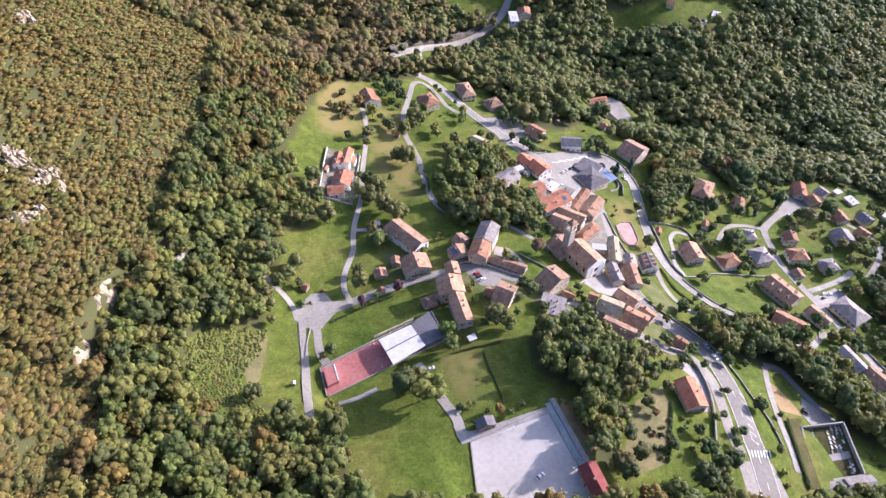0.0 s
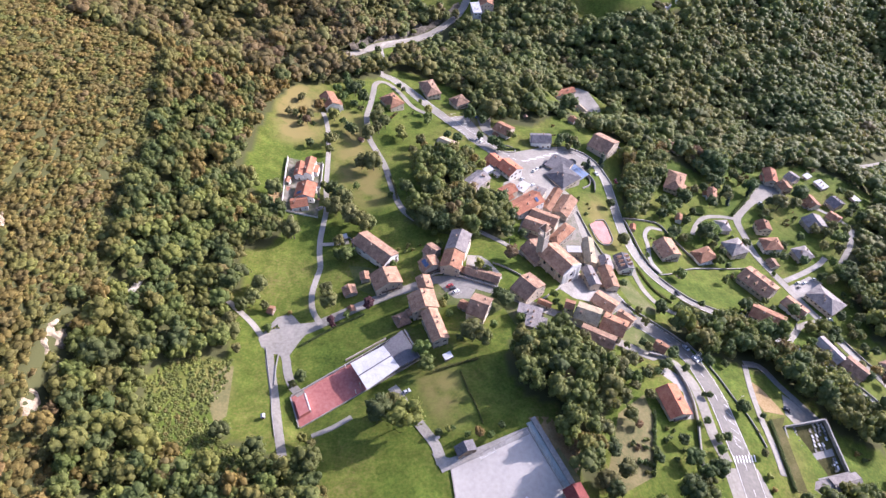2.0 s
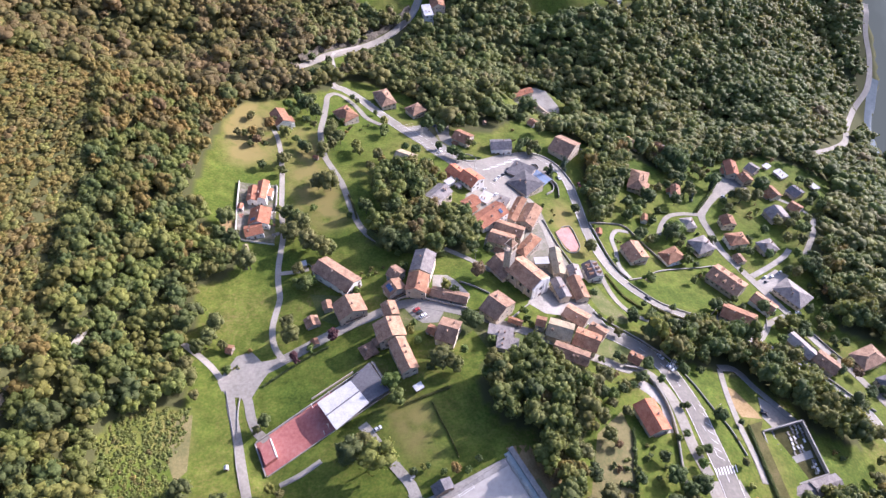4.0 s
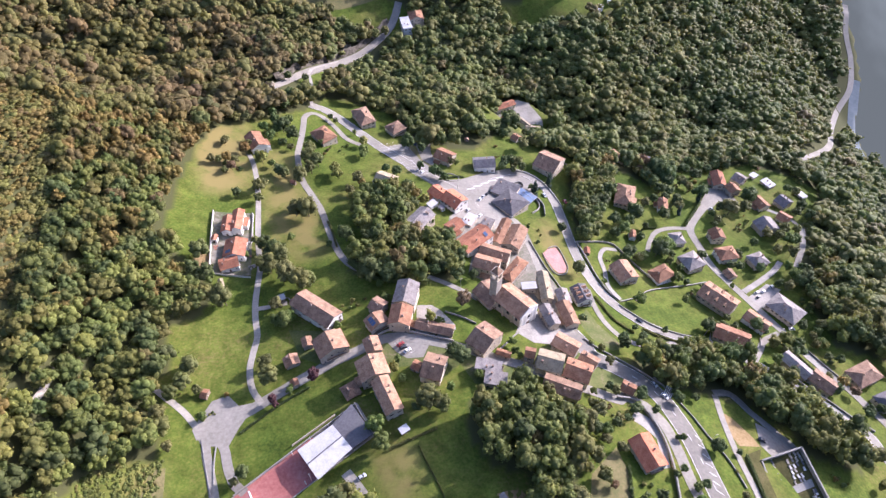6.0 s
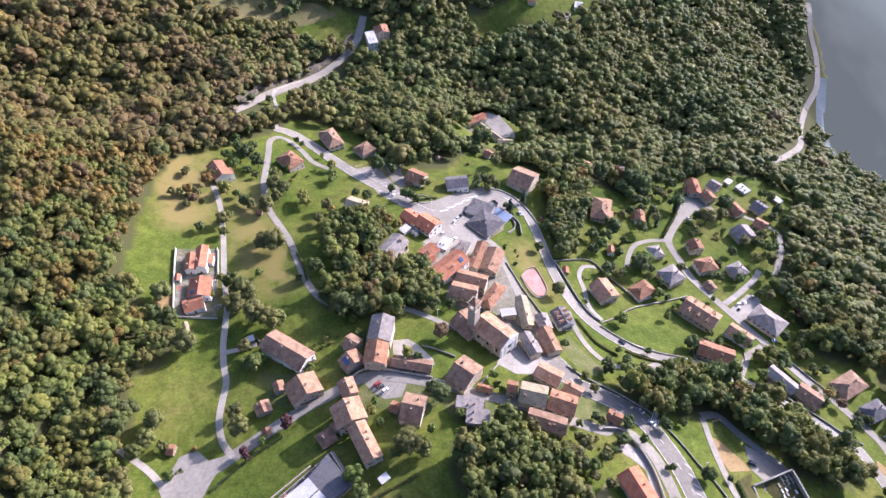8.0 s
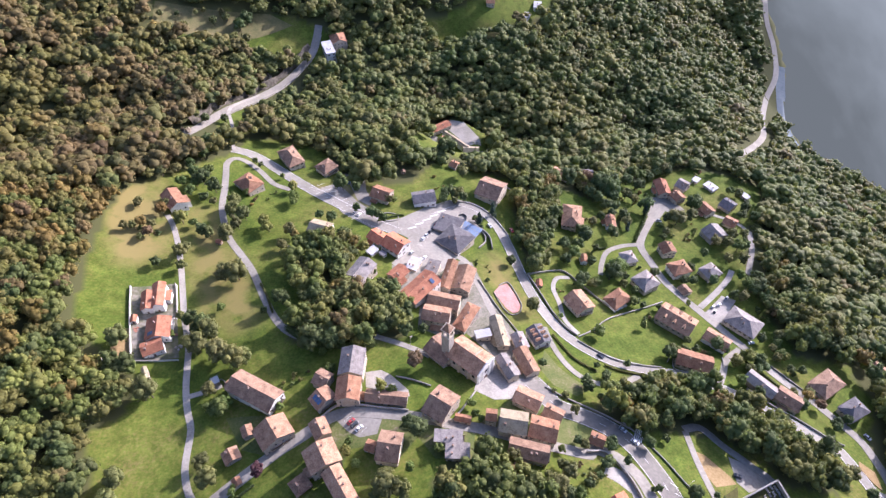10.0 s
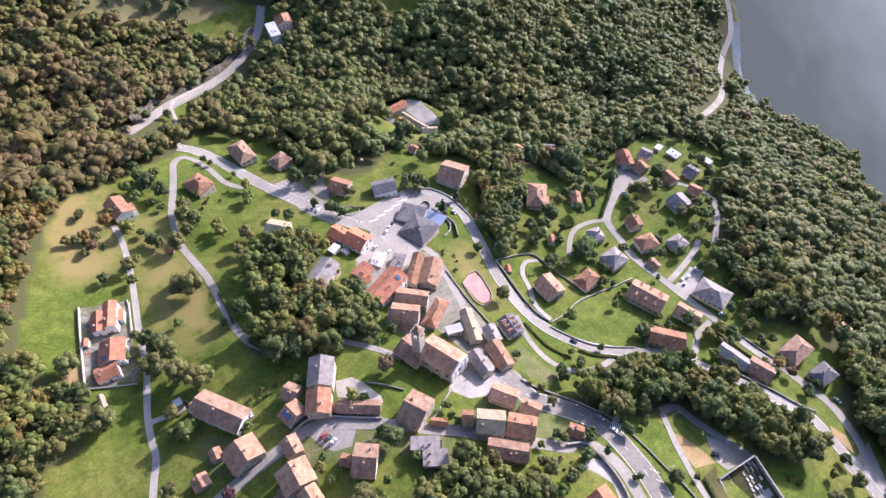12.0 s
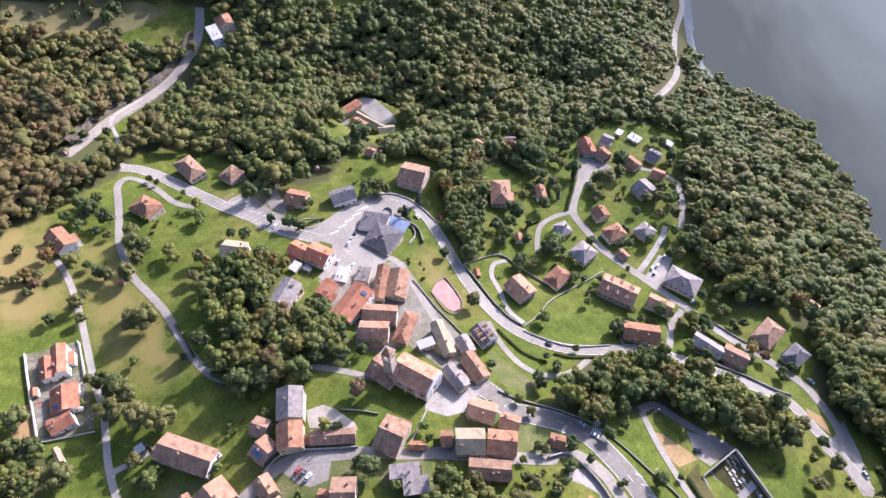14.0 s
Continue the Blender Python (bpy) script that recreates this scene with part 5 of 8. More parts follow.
def church():
    c = thing("church", 85.3, 248.5, height(85.3, 248.5), -56.7, "stone parish church with terracotta roof and pale facade", "church")
    L, W, e = 20.9, 14.0, 11.0
    v, f = gable_walls(L, W, -4.0, e, W / 2 * math.tan(radians(25)))
    part("nave", mesh_of("nave", v, f, WALLS["CREAM"]), c)
    rise = W / 2 * math.tan(radians(25))
    v, f = gable_roof(L, W, e, rise, 0.7, 0.3, 0.3, 0.08)
    roof = part("roof", mesh_of("roof", v, f, ROOFS["TERRACOTTA"]), c)
    # a lighter strip of newer tiles runs across the roof
    part("parapet", mesh_of("parapet", [(L * 0.16 + a, b, e + rise * (1 - abs(b) / (W / 2)) + zz) for a in (0, 0.35) for b in (0.0, W / 2) for zz in (0.2, 0.62)], [(0, 2, 3, 1), (4, 5, 7, 6), (1, 3, 7, 5), (0, 1, 5, 4), (2, 6, 7, 3)], BRICK), roof, "raised masonry strip across the roof")
    facade = part("facade", mesh_of("facade", [(L / 2 + dx, y, z) for dx in (0.05, 0.55) for y, z in ((-W / 2 - 0.2, -4), (W / 2 + 0.2, -4), (W / 2 + 0.2, e + 0.3), (0, e + rise + 0.9), (-W / 2 - 0.2, e + 0.3))], [(0, 4, 3, 2, 1), (5, 6, 7, 8, 9), (0, 1, 6, 5), (1, 2, 7, 6), (2, 3, 8, 7), (3, 4, 9, 8), (4, 0, 5, 9)], WALLS["WHITE"]), c, "white rendered gabled front")
    for y in (-0.42, -0.2, 0.2, 0.42):
        part("pilaster", boxes_mesh("pilaster", [(L / 2 + 0.55, y * W - 0.45, -1.5, L / 2 + 0.8, y * W + 0.45, e - 0.5)], WALLS["WHITE"]), facade)
    part("door", boxes_mesh("door", [(L / 2 + 0.55, -1.2, -1.5, L / 2 + 0.7, 1.2, 2.6)], SHUTTER), facade, "dark wooden church door")
    part("window", boxes_mesh("window", [(L / 2 + 0.55, -1.1, 6.2, L / 2 + 0.65, 1.1, 8.6)], GLASS), facade)
    for side in (-1, 1):
        for k in range(3):
            x = -L * 0.36 + k * L * 0.3
            part("buttress", boxes_mesh("buttress", [(x - 0.5, side * W / 2 - (0.9 if side < 0 else 0), -4, x + 0.5, side * W / 2 + (0.9 if side > 0 else 0), e - 2.2)], WALLS["CREAM"]), c)
            part("window", boxes_mesh("window", [(x + 2.2, side * (W / 2 + 0.03) - 0.05, e - 4.4, x + 3.8, side * (W / 2 + 0.03) + 0.05, e - 1.8)], GLASS), c, "half-round dark nave window")
    return c


def bell_tower():
    z = height(76.0, 256.0)
    t = thing("bell_tower", 76.0, 256.0, z, -52, "tall square stone bell tower with open belfry", "tower")
    part("shaft", boxes_mesh("shaft", [(-2.3, -2.3, -3, 2.3, 2.3, 23.5)], WALLS["STONE"]), t)
    part("cornice", boxes_mesh("cornice", [(-2.7, -2.7, 23.5, 2.7, 2.7, 24.1)], WALLS["CREAM"]), t)
    for a in (-1, 1):
        for b in (-1, 1):
            part("pier", boxes_mesh("pier", [(a * 1.75 - 0.5, b * 1.75 - 0.5, 24.1, a * 1.75 + 0.5, b * 1.75 + 0.5, 28.2)], WALLS["CREAM"]), t)
    part("bell", boxes_mesh("bell", [(-0.6, -0.6, 25.0, 0.6, 0.6, 26.2), (-0.35, -0.35, 26.2, 0.35, 0.35, 26.8)], BRICK), t, "dull bronze bell")
    part("cornice", boxes_mesh("cornice", [(-2.7, -2.7, 28.2, 2.7, 2.7, 28.8)], WALLS["CREAM"]), t)
    v, f = hip_roof(4.4, 4.4, 29.1, 3.4, 0.5, 0.25)
    part("roof", mesh_of("roof", v, f, ROOFS["BROWN"]), t, "low pyramid roof of brown tiles")
    return t


def cemetery():
    ring = [(186.2, 147.1), (209.2, 149.8), (208.0, 122.1), (182.5, 118.2)]
    mid = np.mean(ring, 0)
    z = height(*mid)
    c = thing("cemetery", mid[0], mid[1], z, 0, "walled village cemetery with rows of pale graves", "cemetery")
    r = [(a - mid[0], b - mid[1]) for a, b in ring]
    part("lawn", mesh_of("lawn", [(*p, 0.35) for p in r] + [(*p, -4.0) for p in r], [(0, 1, 2, 3), (4, 7, 6, 5)] + [(i, i + 4, (i + 1) % 4 + 4, (i + 1) % 4) for i in range(4)], MOSS), c, "mown mossy green grass")
    for i in range(4):
        a, b = Vector((*r[i], 0)), Vector((*r[(i + 1) % 4], 0))
        d = b - a
        side = part("wall", boxes_mesh("wall", [(-0.3, -0.3, -4.0, d.length + 0.3, 0.3, 3.0)], WALLS["STONE"]), c, "dark stone cemetery wall", pose(a.x, a.y, 0, 0, 0, math.degrees(math.atan2(d.y, d.x))))
        part("coping", boxes_mesh("coping", [(-0.38, -0.38, 3.0, d.length + 0.38, 0.38, 3.14)], CONCRETE), side)
    a, b, d_ = Vector(r[0]), Vector(r[1]), Vector(r[3])
    part("path", mesh_of("path", [(*(a + (b - a) * s + (d_ - a) * t), 0.40) for s, t in ((0.02, 0.55), (0.98, 0.50), (0.98, 0.63), (0.02, 0.66))], [(0, 1, 2, 3)], CONCRETE), c, "pale paved path across the cemetery")
    stones = [boxes_mesh("grave", [(-0.5, -1.0, 0, 0.5, 1.0, 0.25), (-0.45, 0.82, 0.25, 0.45, 0.98, tall)], m, n, index=[0, 1]) for m, n, tall in ((CONCRETE, WALLS["WHITE"], 1.1), (WALLS["STONE"], WALLS["STONE"], 0.9), (WALLS["WHITE"], CONCRETE, 1.3), (TAR, WALLS["STONE"], 1.0))]
    ang = math.degrees(math.atan2((b - a).y, (b - a).x))
    g = random.Random(5)
    for i in range(6):
        for j in range(9):
            s, t = 0.07 + 0.86 * j / 8 + g.uniform(-0.02, 0.02), 0.06 + 0.42 * i / 5 + g.uniform(-0.015, 0.015)
            if 3 <= j <= 4 or g.random() < 0.25:
                continue
            q = a + (b - a) * s + (d_ - a) * t
            part("grave", g.choice(stones), c, at=pose(q.x, q.y, 0.36, 0, 0, ang + g.uniform(-8, 8)))
    for k in range(7):
        q = a + (b - a) * 0.93 + (d_ - a) * (0.68 + 0.035 * k)
        part("grave", g.choice(stones), c, at=pose(q.x + g.uniform(-1.2, 0.3), q.y, 0.36, 0, 0, ang + 90))
    for k, (x0, x1, tall) in enumerate(((-14.5, 0.0, 3.9), (0.4, 14.5, 4.6))):
        hall = part("chapel", boxes_mesh("chapel", [(x0, -3.4, -4, x1, 3.4, tall)], WALLS["STONE"]), c, "low grey cemetery chapel", pose(195.6 - mid[0], 115.6 - mid[1], 0.3, 0, 0, 8.5))
        v, f = gable_roof(x1 - x0, 6.8, tall, 1.1, 0.4, 0.3, 0.2)
        part("roof", mesh_of("roof", [(p[0] + (x0 + x1) / 2, p[1], p[2]) for p in v], f, ROOFS["GREY"]), hall, "pale grey sheet roof")
    return c


MOSS = material("mossy lawn", [(0.045, 0.044, 0.014), (0.068, 0.064, 0.021), (0.10, 0.085, 0.036)], 0.15, 0.95, 9, 0.05, 2, spec=0.1)
TAR = material("grey bitumen roofing", [(0.085, 0.08, 0.085), (0.115, 0.11, 0.115), (0.14, 0.135, 0.135)], 0.12, 0.9, 8)
NET = material("dull green matting", [(0.20, 0.24, 0.22), (0.30, 0.34, 0.32)], 0.3, 0.9)
PINK = material("faded pink court", [(0.27, 0.13, 0.11), (0.35, 0.18, 0.155), (0.41, 0.24, 0.21)], 0.15, 0.9, 6)
court()
pitch()
church()
bell_tower()
cemetery()
patch("lawn_strip", "dark mossy lawn strip beside the cemetery wall", "lawn", MOSS, [(180.4, 150.9), (190.5, 153.4), (185.4, 147.2), (181.4, 118.0), (180.8, 111.5), (174.0, 112.3)], 0.10)
patch("play_court", "small faded pink play court with a rim wall", "play court", PINK, [(121.8, 304.4), (127.3, 309.5), (133.6, 311.5), (135.0, 302.9), (134.7, 291.5), (130.9, 286.1), (127.1, 285.2), (124.4, 289.8)], 0.14, kind="")


# great mountain flank far across the gorge: shade and bright haze as emission colour
def backdrop():
    m = bpy.data.materials.new("painted distant haze")
    m.use_nodes = True
    n, l = m.node_tree.nodes, m.node_tree.links
    n.remove(n["Principled BSDF"])
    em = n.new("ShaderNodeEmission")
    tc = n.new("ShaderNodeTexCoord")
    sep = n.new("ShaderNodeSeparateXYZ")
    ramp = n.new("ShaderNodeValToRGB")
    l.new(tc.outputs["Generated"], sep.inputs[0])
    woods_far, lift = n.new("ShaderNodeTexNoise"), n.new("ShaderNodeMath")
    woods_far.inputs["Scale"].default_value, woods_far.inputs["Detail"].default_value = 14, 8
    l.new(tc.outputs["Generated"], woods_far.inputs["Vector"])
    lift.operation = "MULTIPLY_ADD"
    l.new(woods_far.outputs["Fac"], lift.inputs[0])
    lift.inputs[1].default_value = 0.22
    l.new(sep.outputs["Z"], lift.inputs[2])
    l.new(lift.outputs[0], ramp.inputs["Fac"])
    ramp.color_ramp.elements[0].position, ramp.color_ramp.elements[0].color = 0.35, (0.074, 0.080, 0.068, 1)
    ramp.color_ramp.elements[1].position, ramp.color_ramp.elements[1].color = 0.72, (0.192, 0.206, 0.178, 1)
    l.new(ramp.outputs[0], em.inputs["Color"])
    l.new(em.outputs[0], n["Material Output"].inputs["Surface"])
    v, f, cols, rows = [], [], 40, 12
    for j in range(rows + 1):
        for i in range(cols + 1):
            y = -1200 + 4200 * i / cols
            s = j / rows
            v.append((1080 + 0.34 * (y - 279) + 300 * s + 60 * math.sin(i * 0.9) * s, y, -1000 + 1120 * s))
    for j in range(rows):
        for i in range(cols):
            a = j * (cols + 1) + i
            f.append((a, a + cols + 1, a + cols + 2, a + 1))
    tagged(new("backdrop", mesh_of("backdrop", v, f, m)), "glowing sheet coloured as a hazy shaded mountain flank far beyond the gorge", "backdrop", kind="structure")


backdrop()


def rock_outcrop(label, x, y, r, tall, seed):
    """Broken limestone ledges breaking out of the slope, each block a part."""
    g = random.Random(int(seed * 10))
    top = thing("rock_outcrop", x, y, height(x, y), 0, label, "rock", "limestone crags")
    for k in range(9):
        bm = bmesh.new()
        made = bmesh.ops.create_icosphere(bm, subdivisions=3, radius=1)["verts"]
        ox, oy = g.gauss(0, r * 0.35), g.gauss(0, r * 0.35)
        size = r * g.uniform(0.16, 0.36)
        lift = height(x + ox, y + oy) - height(x, y)
        for q in made:
            n = noise.fractal(q.co * 1.5 + Vector((seed + k, 0, 0)), 1.0, 2.0, 4)
            c = noise.cell(q.co * 2.6 + Vector((0, seed + k, 0)))
            q.co *= 1 + 0.40 * n + 0.22 * c
            q.co = Vector((q.co.x * size + ox, q.co.y * size * 0.8 + oy, q.co.z * size * tall / r * 1.1 + lift + size * 0.3))
        me = bpy.data.meshes.new("rock")
        bm.to_mesh(me)
        bm.free()
        me.materials.append(ROCK)
        part("rock", me, top)
    ROCKS.append((x, y, r * 0.45))


def rock_cutting():
    """The blasted rock face above the mountain road."""
    line = smooth_line([(66.0, 655.0), (44.0, 630.0), (27.5, 611.3), (8.2, 592.1), (-11.3, 570.6), (-29.7, 546.8), (-44.0, 525.0)], 1.6)
    d = np.gradient(line, axis=0)
    d /= np.hypot(d[:, 0], d[:, 1])[:, None]
    side = np.stack([d[:, 1], -d[:, 0]], 1)
    n, rows = len(line), 7
    v = []
    for j in range(rows):
        for i in range(n):
            k = j / (rows - 1)
            rough = noise.fractal(Vector((line[i, 0] * 0.11, line[i, 1] * 0.11, k * 2.2)), 1.0, 2.0, 4)
            tall = 7.0 + 4.0 * noise.noise(Vector((line[i, 0] * 0.05, line[i, 1] * 0.05, 3.0)))
            off = 4.6 + 4.2 * k + 1.5 * rough
            x, y = line[i] + side[i] * off
            v.append((x, y, height(*line[i]) - 0.8 + tall * math.sin(k * 1.57) + 0.8 * rough * k))
    f = [(j * n + i, j * n + i + 1, (j + 1) * n + i + 1, (j + 1) * n + i) for j in range(rows - 1) for i in range(n - 1)]
    tagged(new("rock_cutting", mesh_of("rock_cutting", v, f, CUT_ROCK)), "rough grey rock face above the mountain road", "rock face", kind="structure")


def cliff(label, points, tall):
    """A steep broken limestone face between the scrub above and the woods below."""
    line = smooth_line(points, 0.9)
    d = np.gradient(line, axis=0)
    d /= np.hypot(d[:, 0], d[:, 1])[:, None]
    side = np.stack([d[:, 1], -d[:, 0]], 1)
    side *= np.where(side[:, :1] > 0, -1.0, 1.0)
    n, rows = len(line), 13
    v = []
    for j in range(rows):
        for i in range(n):
            k = j / (rows - 1)
            x, y = line[i]
            ends = math.sin(math.pi * (i + 0.6) / (n + 0.2)) ** 0.5
            rough = noise.fractal(Vector((x * 0.22, y * 0.22, k * 2.4)), 1.0, 2.0, 5)
            crack = noise.cell(Vector((y * 0.35, k * 3.1, 1.7)))
            off = 3.6 * k**1.6 + 1.0 * rough + 0.8 * crack
            v.append((x + side[i, 0] * off, y + side[i, 1] * off, height(x + 1.5, y) - 1.0 + tall * ends * math.sin(k * 1.45) * (1 + 0.12 * rough)))
    f = [(j * n + i, j * n + i + 1, (j + 1) * n + i + 1, (j + 1) * n + i) for j in range(rows - 1) for i in range(n - 1)]
    tagged(new("cliff", mesh_of("cliff", v, f, ROCK)), label, "cliff", kind="structure")
    for x, y in line[::5]:
        ROCKS.append((x + 2.0, y - 1.5, 2.6))


CUT_ROCK = material("weathered grey rock", [(0.03, 0.028, 0.018), (0.075, 0.064, 0.046), (0.15, 0.132, 0.105)], 0.35, 0.95, 6, 0.3, 0.9)
rock_cutting()
ROCKS = []
rock_outcrop("pale limestone crag on the wooded hillside", -195.3, 229.4, 9, 10, 0.5)
rock_outcrop("broken limestone crag above the woods", -191.2, 204.7, 8, 9, 1.5)
cliff("tall sunlit limestone cliff at the foot of the scrub", [(-151.5, 187.0), (-152.2, 180.0), (-153.0, 172.0), (-153.4, 165.0), (-156.5, 160.5)], 13.0)
cliff("white limestone cliff edge under the trees", [(-155.5, 154.5), (-154.0, 149.0), (-153.5, 143.0), (-152.6, 137.0)], 11.0)
rock_outcrop("limestone crag among the autumn scrub", -209.9, 232.9, 9, 11, 4.5)
rock_outcrop("pale crag on the upper hillside", -245.2, 343.4, 9, 9, 5.5)
rock_outcrop("rocky cut face above the mountain road", 14.0, 619.0, 7, 6, 6.5)
rock_outcrop("broken rock bank above the mountain road", -7.1, 591.0, 6, 5, 7.5)
rock_outcrop("white rock at the end of the mountain road", -52.0, 517.2, 5, 6, 8.5)
rock_outcrop("steep limestone ledge on the scrub slope", -212.8, 238.9, 7, 12, 9.5)
rock_outcrop("long limestone ledge on the scrub slope", -193.1, 199.4, 7, 10, 10.5)
rock_outcrop("low grey rock face above the road cutting", -21.0, 578.0, 6, 5, 12.5)
rock_outcrop("rough rock bank beside the climbing road", 28.0, 634.0, 6, 5, 13.5)
rock_outcrop("tall limestone face among autumn scrub", -197.2, 234.1, 7, 12, 11.5)



# ---- trees ----
def ico(level):
    bm = bmesh.new()
    bmesh.ops.create_icosphere(bm, subdivisions=level, radius=1)
    v = np.array([q.co[:] for q in bm.verts])
    f = np.array([[q.index for q in p.verts] for p in bm.faces])
    bm.free()
    return v, f


def crown_arrays(rg, leaves, lobes=7, leaf=0.16, shape="round"):
    """A crown about 1 in radius, its middle at 0: rounded leafy clumps over a dome, their skin broken by small sprays."""
    if shape == "cone":
        zc = rg.uniform(-1.3, 1.3, lobes)
        rr = 0.62 * (1 - (zc + 1.3) / 3.0)
        ang = rg.uniform(0, 6.28, lobes)
        cen = np.stack([rr * 0.5 * np.cos(ang), rr * 0.5 * np.sin(ang), zc], 1)
        rad = rr * 0.75 + 0.1
    else:
        k = np.arange(lobes) + 0.5
        up = 1 - 1.45 * k / lobes
        ang = k * 2.39996 + rg.uniform(0, 6.28)
        flat_r = np.sqrt(np.maximum(0, 1 - up**2))
        cen = np.stack([flat_r * np.cos(ang), flat_r * np.sin(ang), up], 1) + rg.normal(0, 0.16, (lobes, 3))
        cen *= rg.uniform(0.40, 0.66, (lobes, 1))
        rad = rg.uniform(0.75, 1.25, lobes) * (0.42 if lobes > 8 else 0.50)
        cen, rad = np.vstack([cen, [(0, 0, -0.05)]]), np.append(rad, 0.58)
    pick = rg.choice(len(rad), leaves, p=rad**2 / (rad**2).sum())
    d = rg.normal(0, 1, (leaves, 3))
    d[:, 2] += 0.35
    d /= np.linalg.norm(d, axis=1)[:, None]
    p = cen[pick] + d * (rad[pick] * rg.uniform(0.78, 1.16, leaves))[:, None]
    nrm = d + rg.normal(0, 0.36, (leaves, 3))
    nrm /= np.linalg.norm(nrm, axis=1)[:, None]
    side = rg.normal(0, 1, (leaves, 3))
    a = np.cross(nrm, side)
    a /= np.linalg.norm(a, axis=1)[:, None]
    b = np.cross(nrm, a)
    s = (leaf * rg.uniform(0.6, 1.3, leaves))[:, None]
    k = rg.uniform(0.55, 1.0, (leaves, 1))
    bend = nrm * s * rg.uniform(0.1, 0.4, (leaves, 1))
    quads = np.stack([p - a * s - b * s * k * 0.4 - bend, p + a * s * 0.3 - b * s * k, p + a * s + b * s * k * 0.4 - bend, p - a * s * 0.3 + b * s * k], 1)
    v = quads.reshape(-1, 3)
    f = np.arange(len(v)).reshape(-1, 4)
    cv, cf = ico(1)
    core_v, core_f, o = [], [], 0
    for c, r in zip(cen, rad):
        core_v.append(c + cv * r * rg.uniform(0.66, 0.98, (len(cv), 1)))
        core_f.append(cf + o)
        o += len(cv)
    return v, f, np.concatenate(core_v), np.concatenate(core_f)


def set_mesh(name, verts, quads, tris, mat, colour=None):
    """A mesh from arrays of quads and triangles."""
    me = bpy.data.meshes.new(name)
    nq, nt = len(quads), len(tris)
    me.vertices.add(len(verts))
    me.vertices.foreach_set("co", np.ascontiguousarray(verts, np.float32).ravel())
    me.loops.add(nq * 4 + nt * 3)
    me.loops.foreach_set("vertex_index", np.concatenate([quads.ravel(), tris.ravel()]).astype(np.int32))
    me.polygons.add(nq + nt)
    me.polygons.foreach_set("loop_start", np.concatenate([np.arange(nq) * 4, nq * 4 + np.arange(nt) * 3]).astype(np.int32))
    if colour is not None:
        at = me.attributes.new("leaf_colour", "FLOAT_COLOR", "POINT")
        at.data.foreach_set("color", np.ascontiguousarray(np.c_[colour, np.ones(len(colour))], np.float32).ravel())
    me.materials.append(mat)
    me.update(calc_edges=True)
    return me


tree_rng = np.random.default_rng(11)
# leaf colours: deep green, mid green, olive, yellow-green, ochre, rust, brown
LEAF = np.array([(0.096, 0.124, 0.036), (0.140, 0.165, 0.038), (0.176, 0.165, 0.040), (0.205, 0.215, 0.046), (0.222, 0.157, 0.040), (0.190, 0.122, 0.055), (0.172, 0.126, 0.046)])


def broad_noise(x, y, size, seed):
    """Smooth value noise for drifts of colour over the woods."""
    u, v = x / size + seed * 17.3, y / size - seed * 9.1
    return 0.5 + 0.25 * (np.sin(u * 1.7 + 1.3 * np.sin(v * 1.1)) + np.sin(v * 2.1 + 1.7 * np.sin(u * 0.9 + 2)))


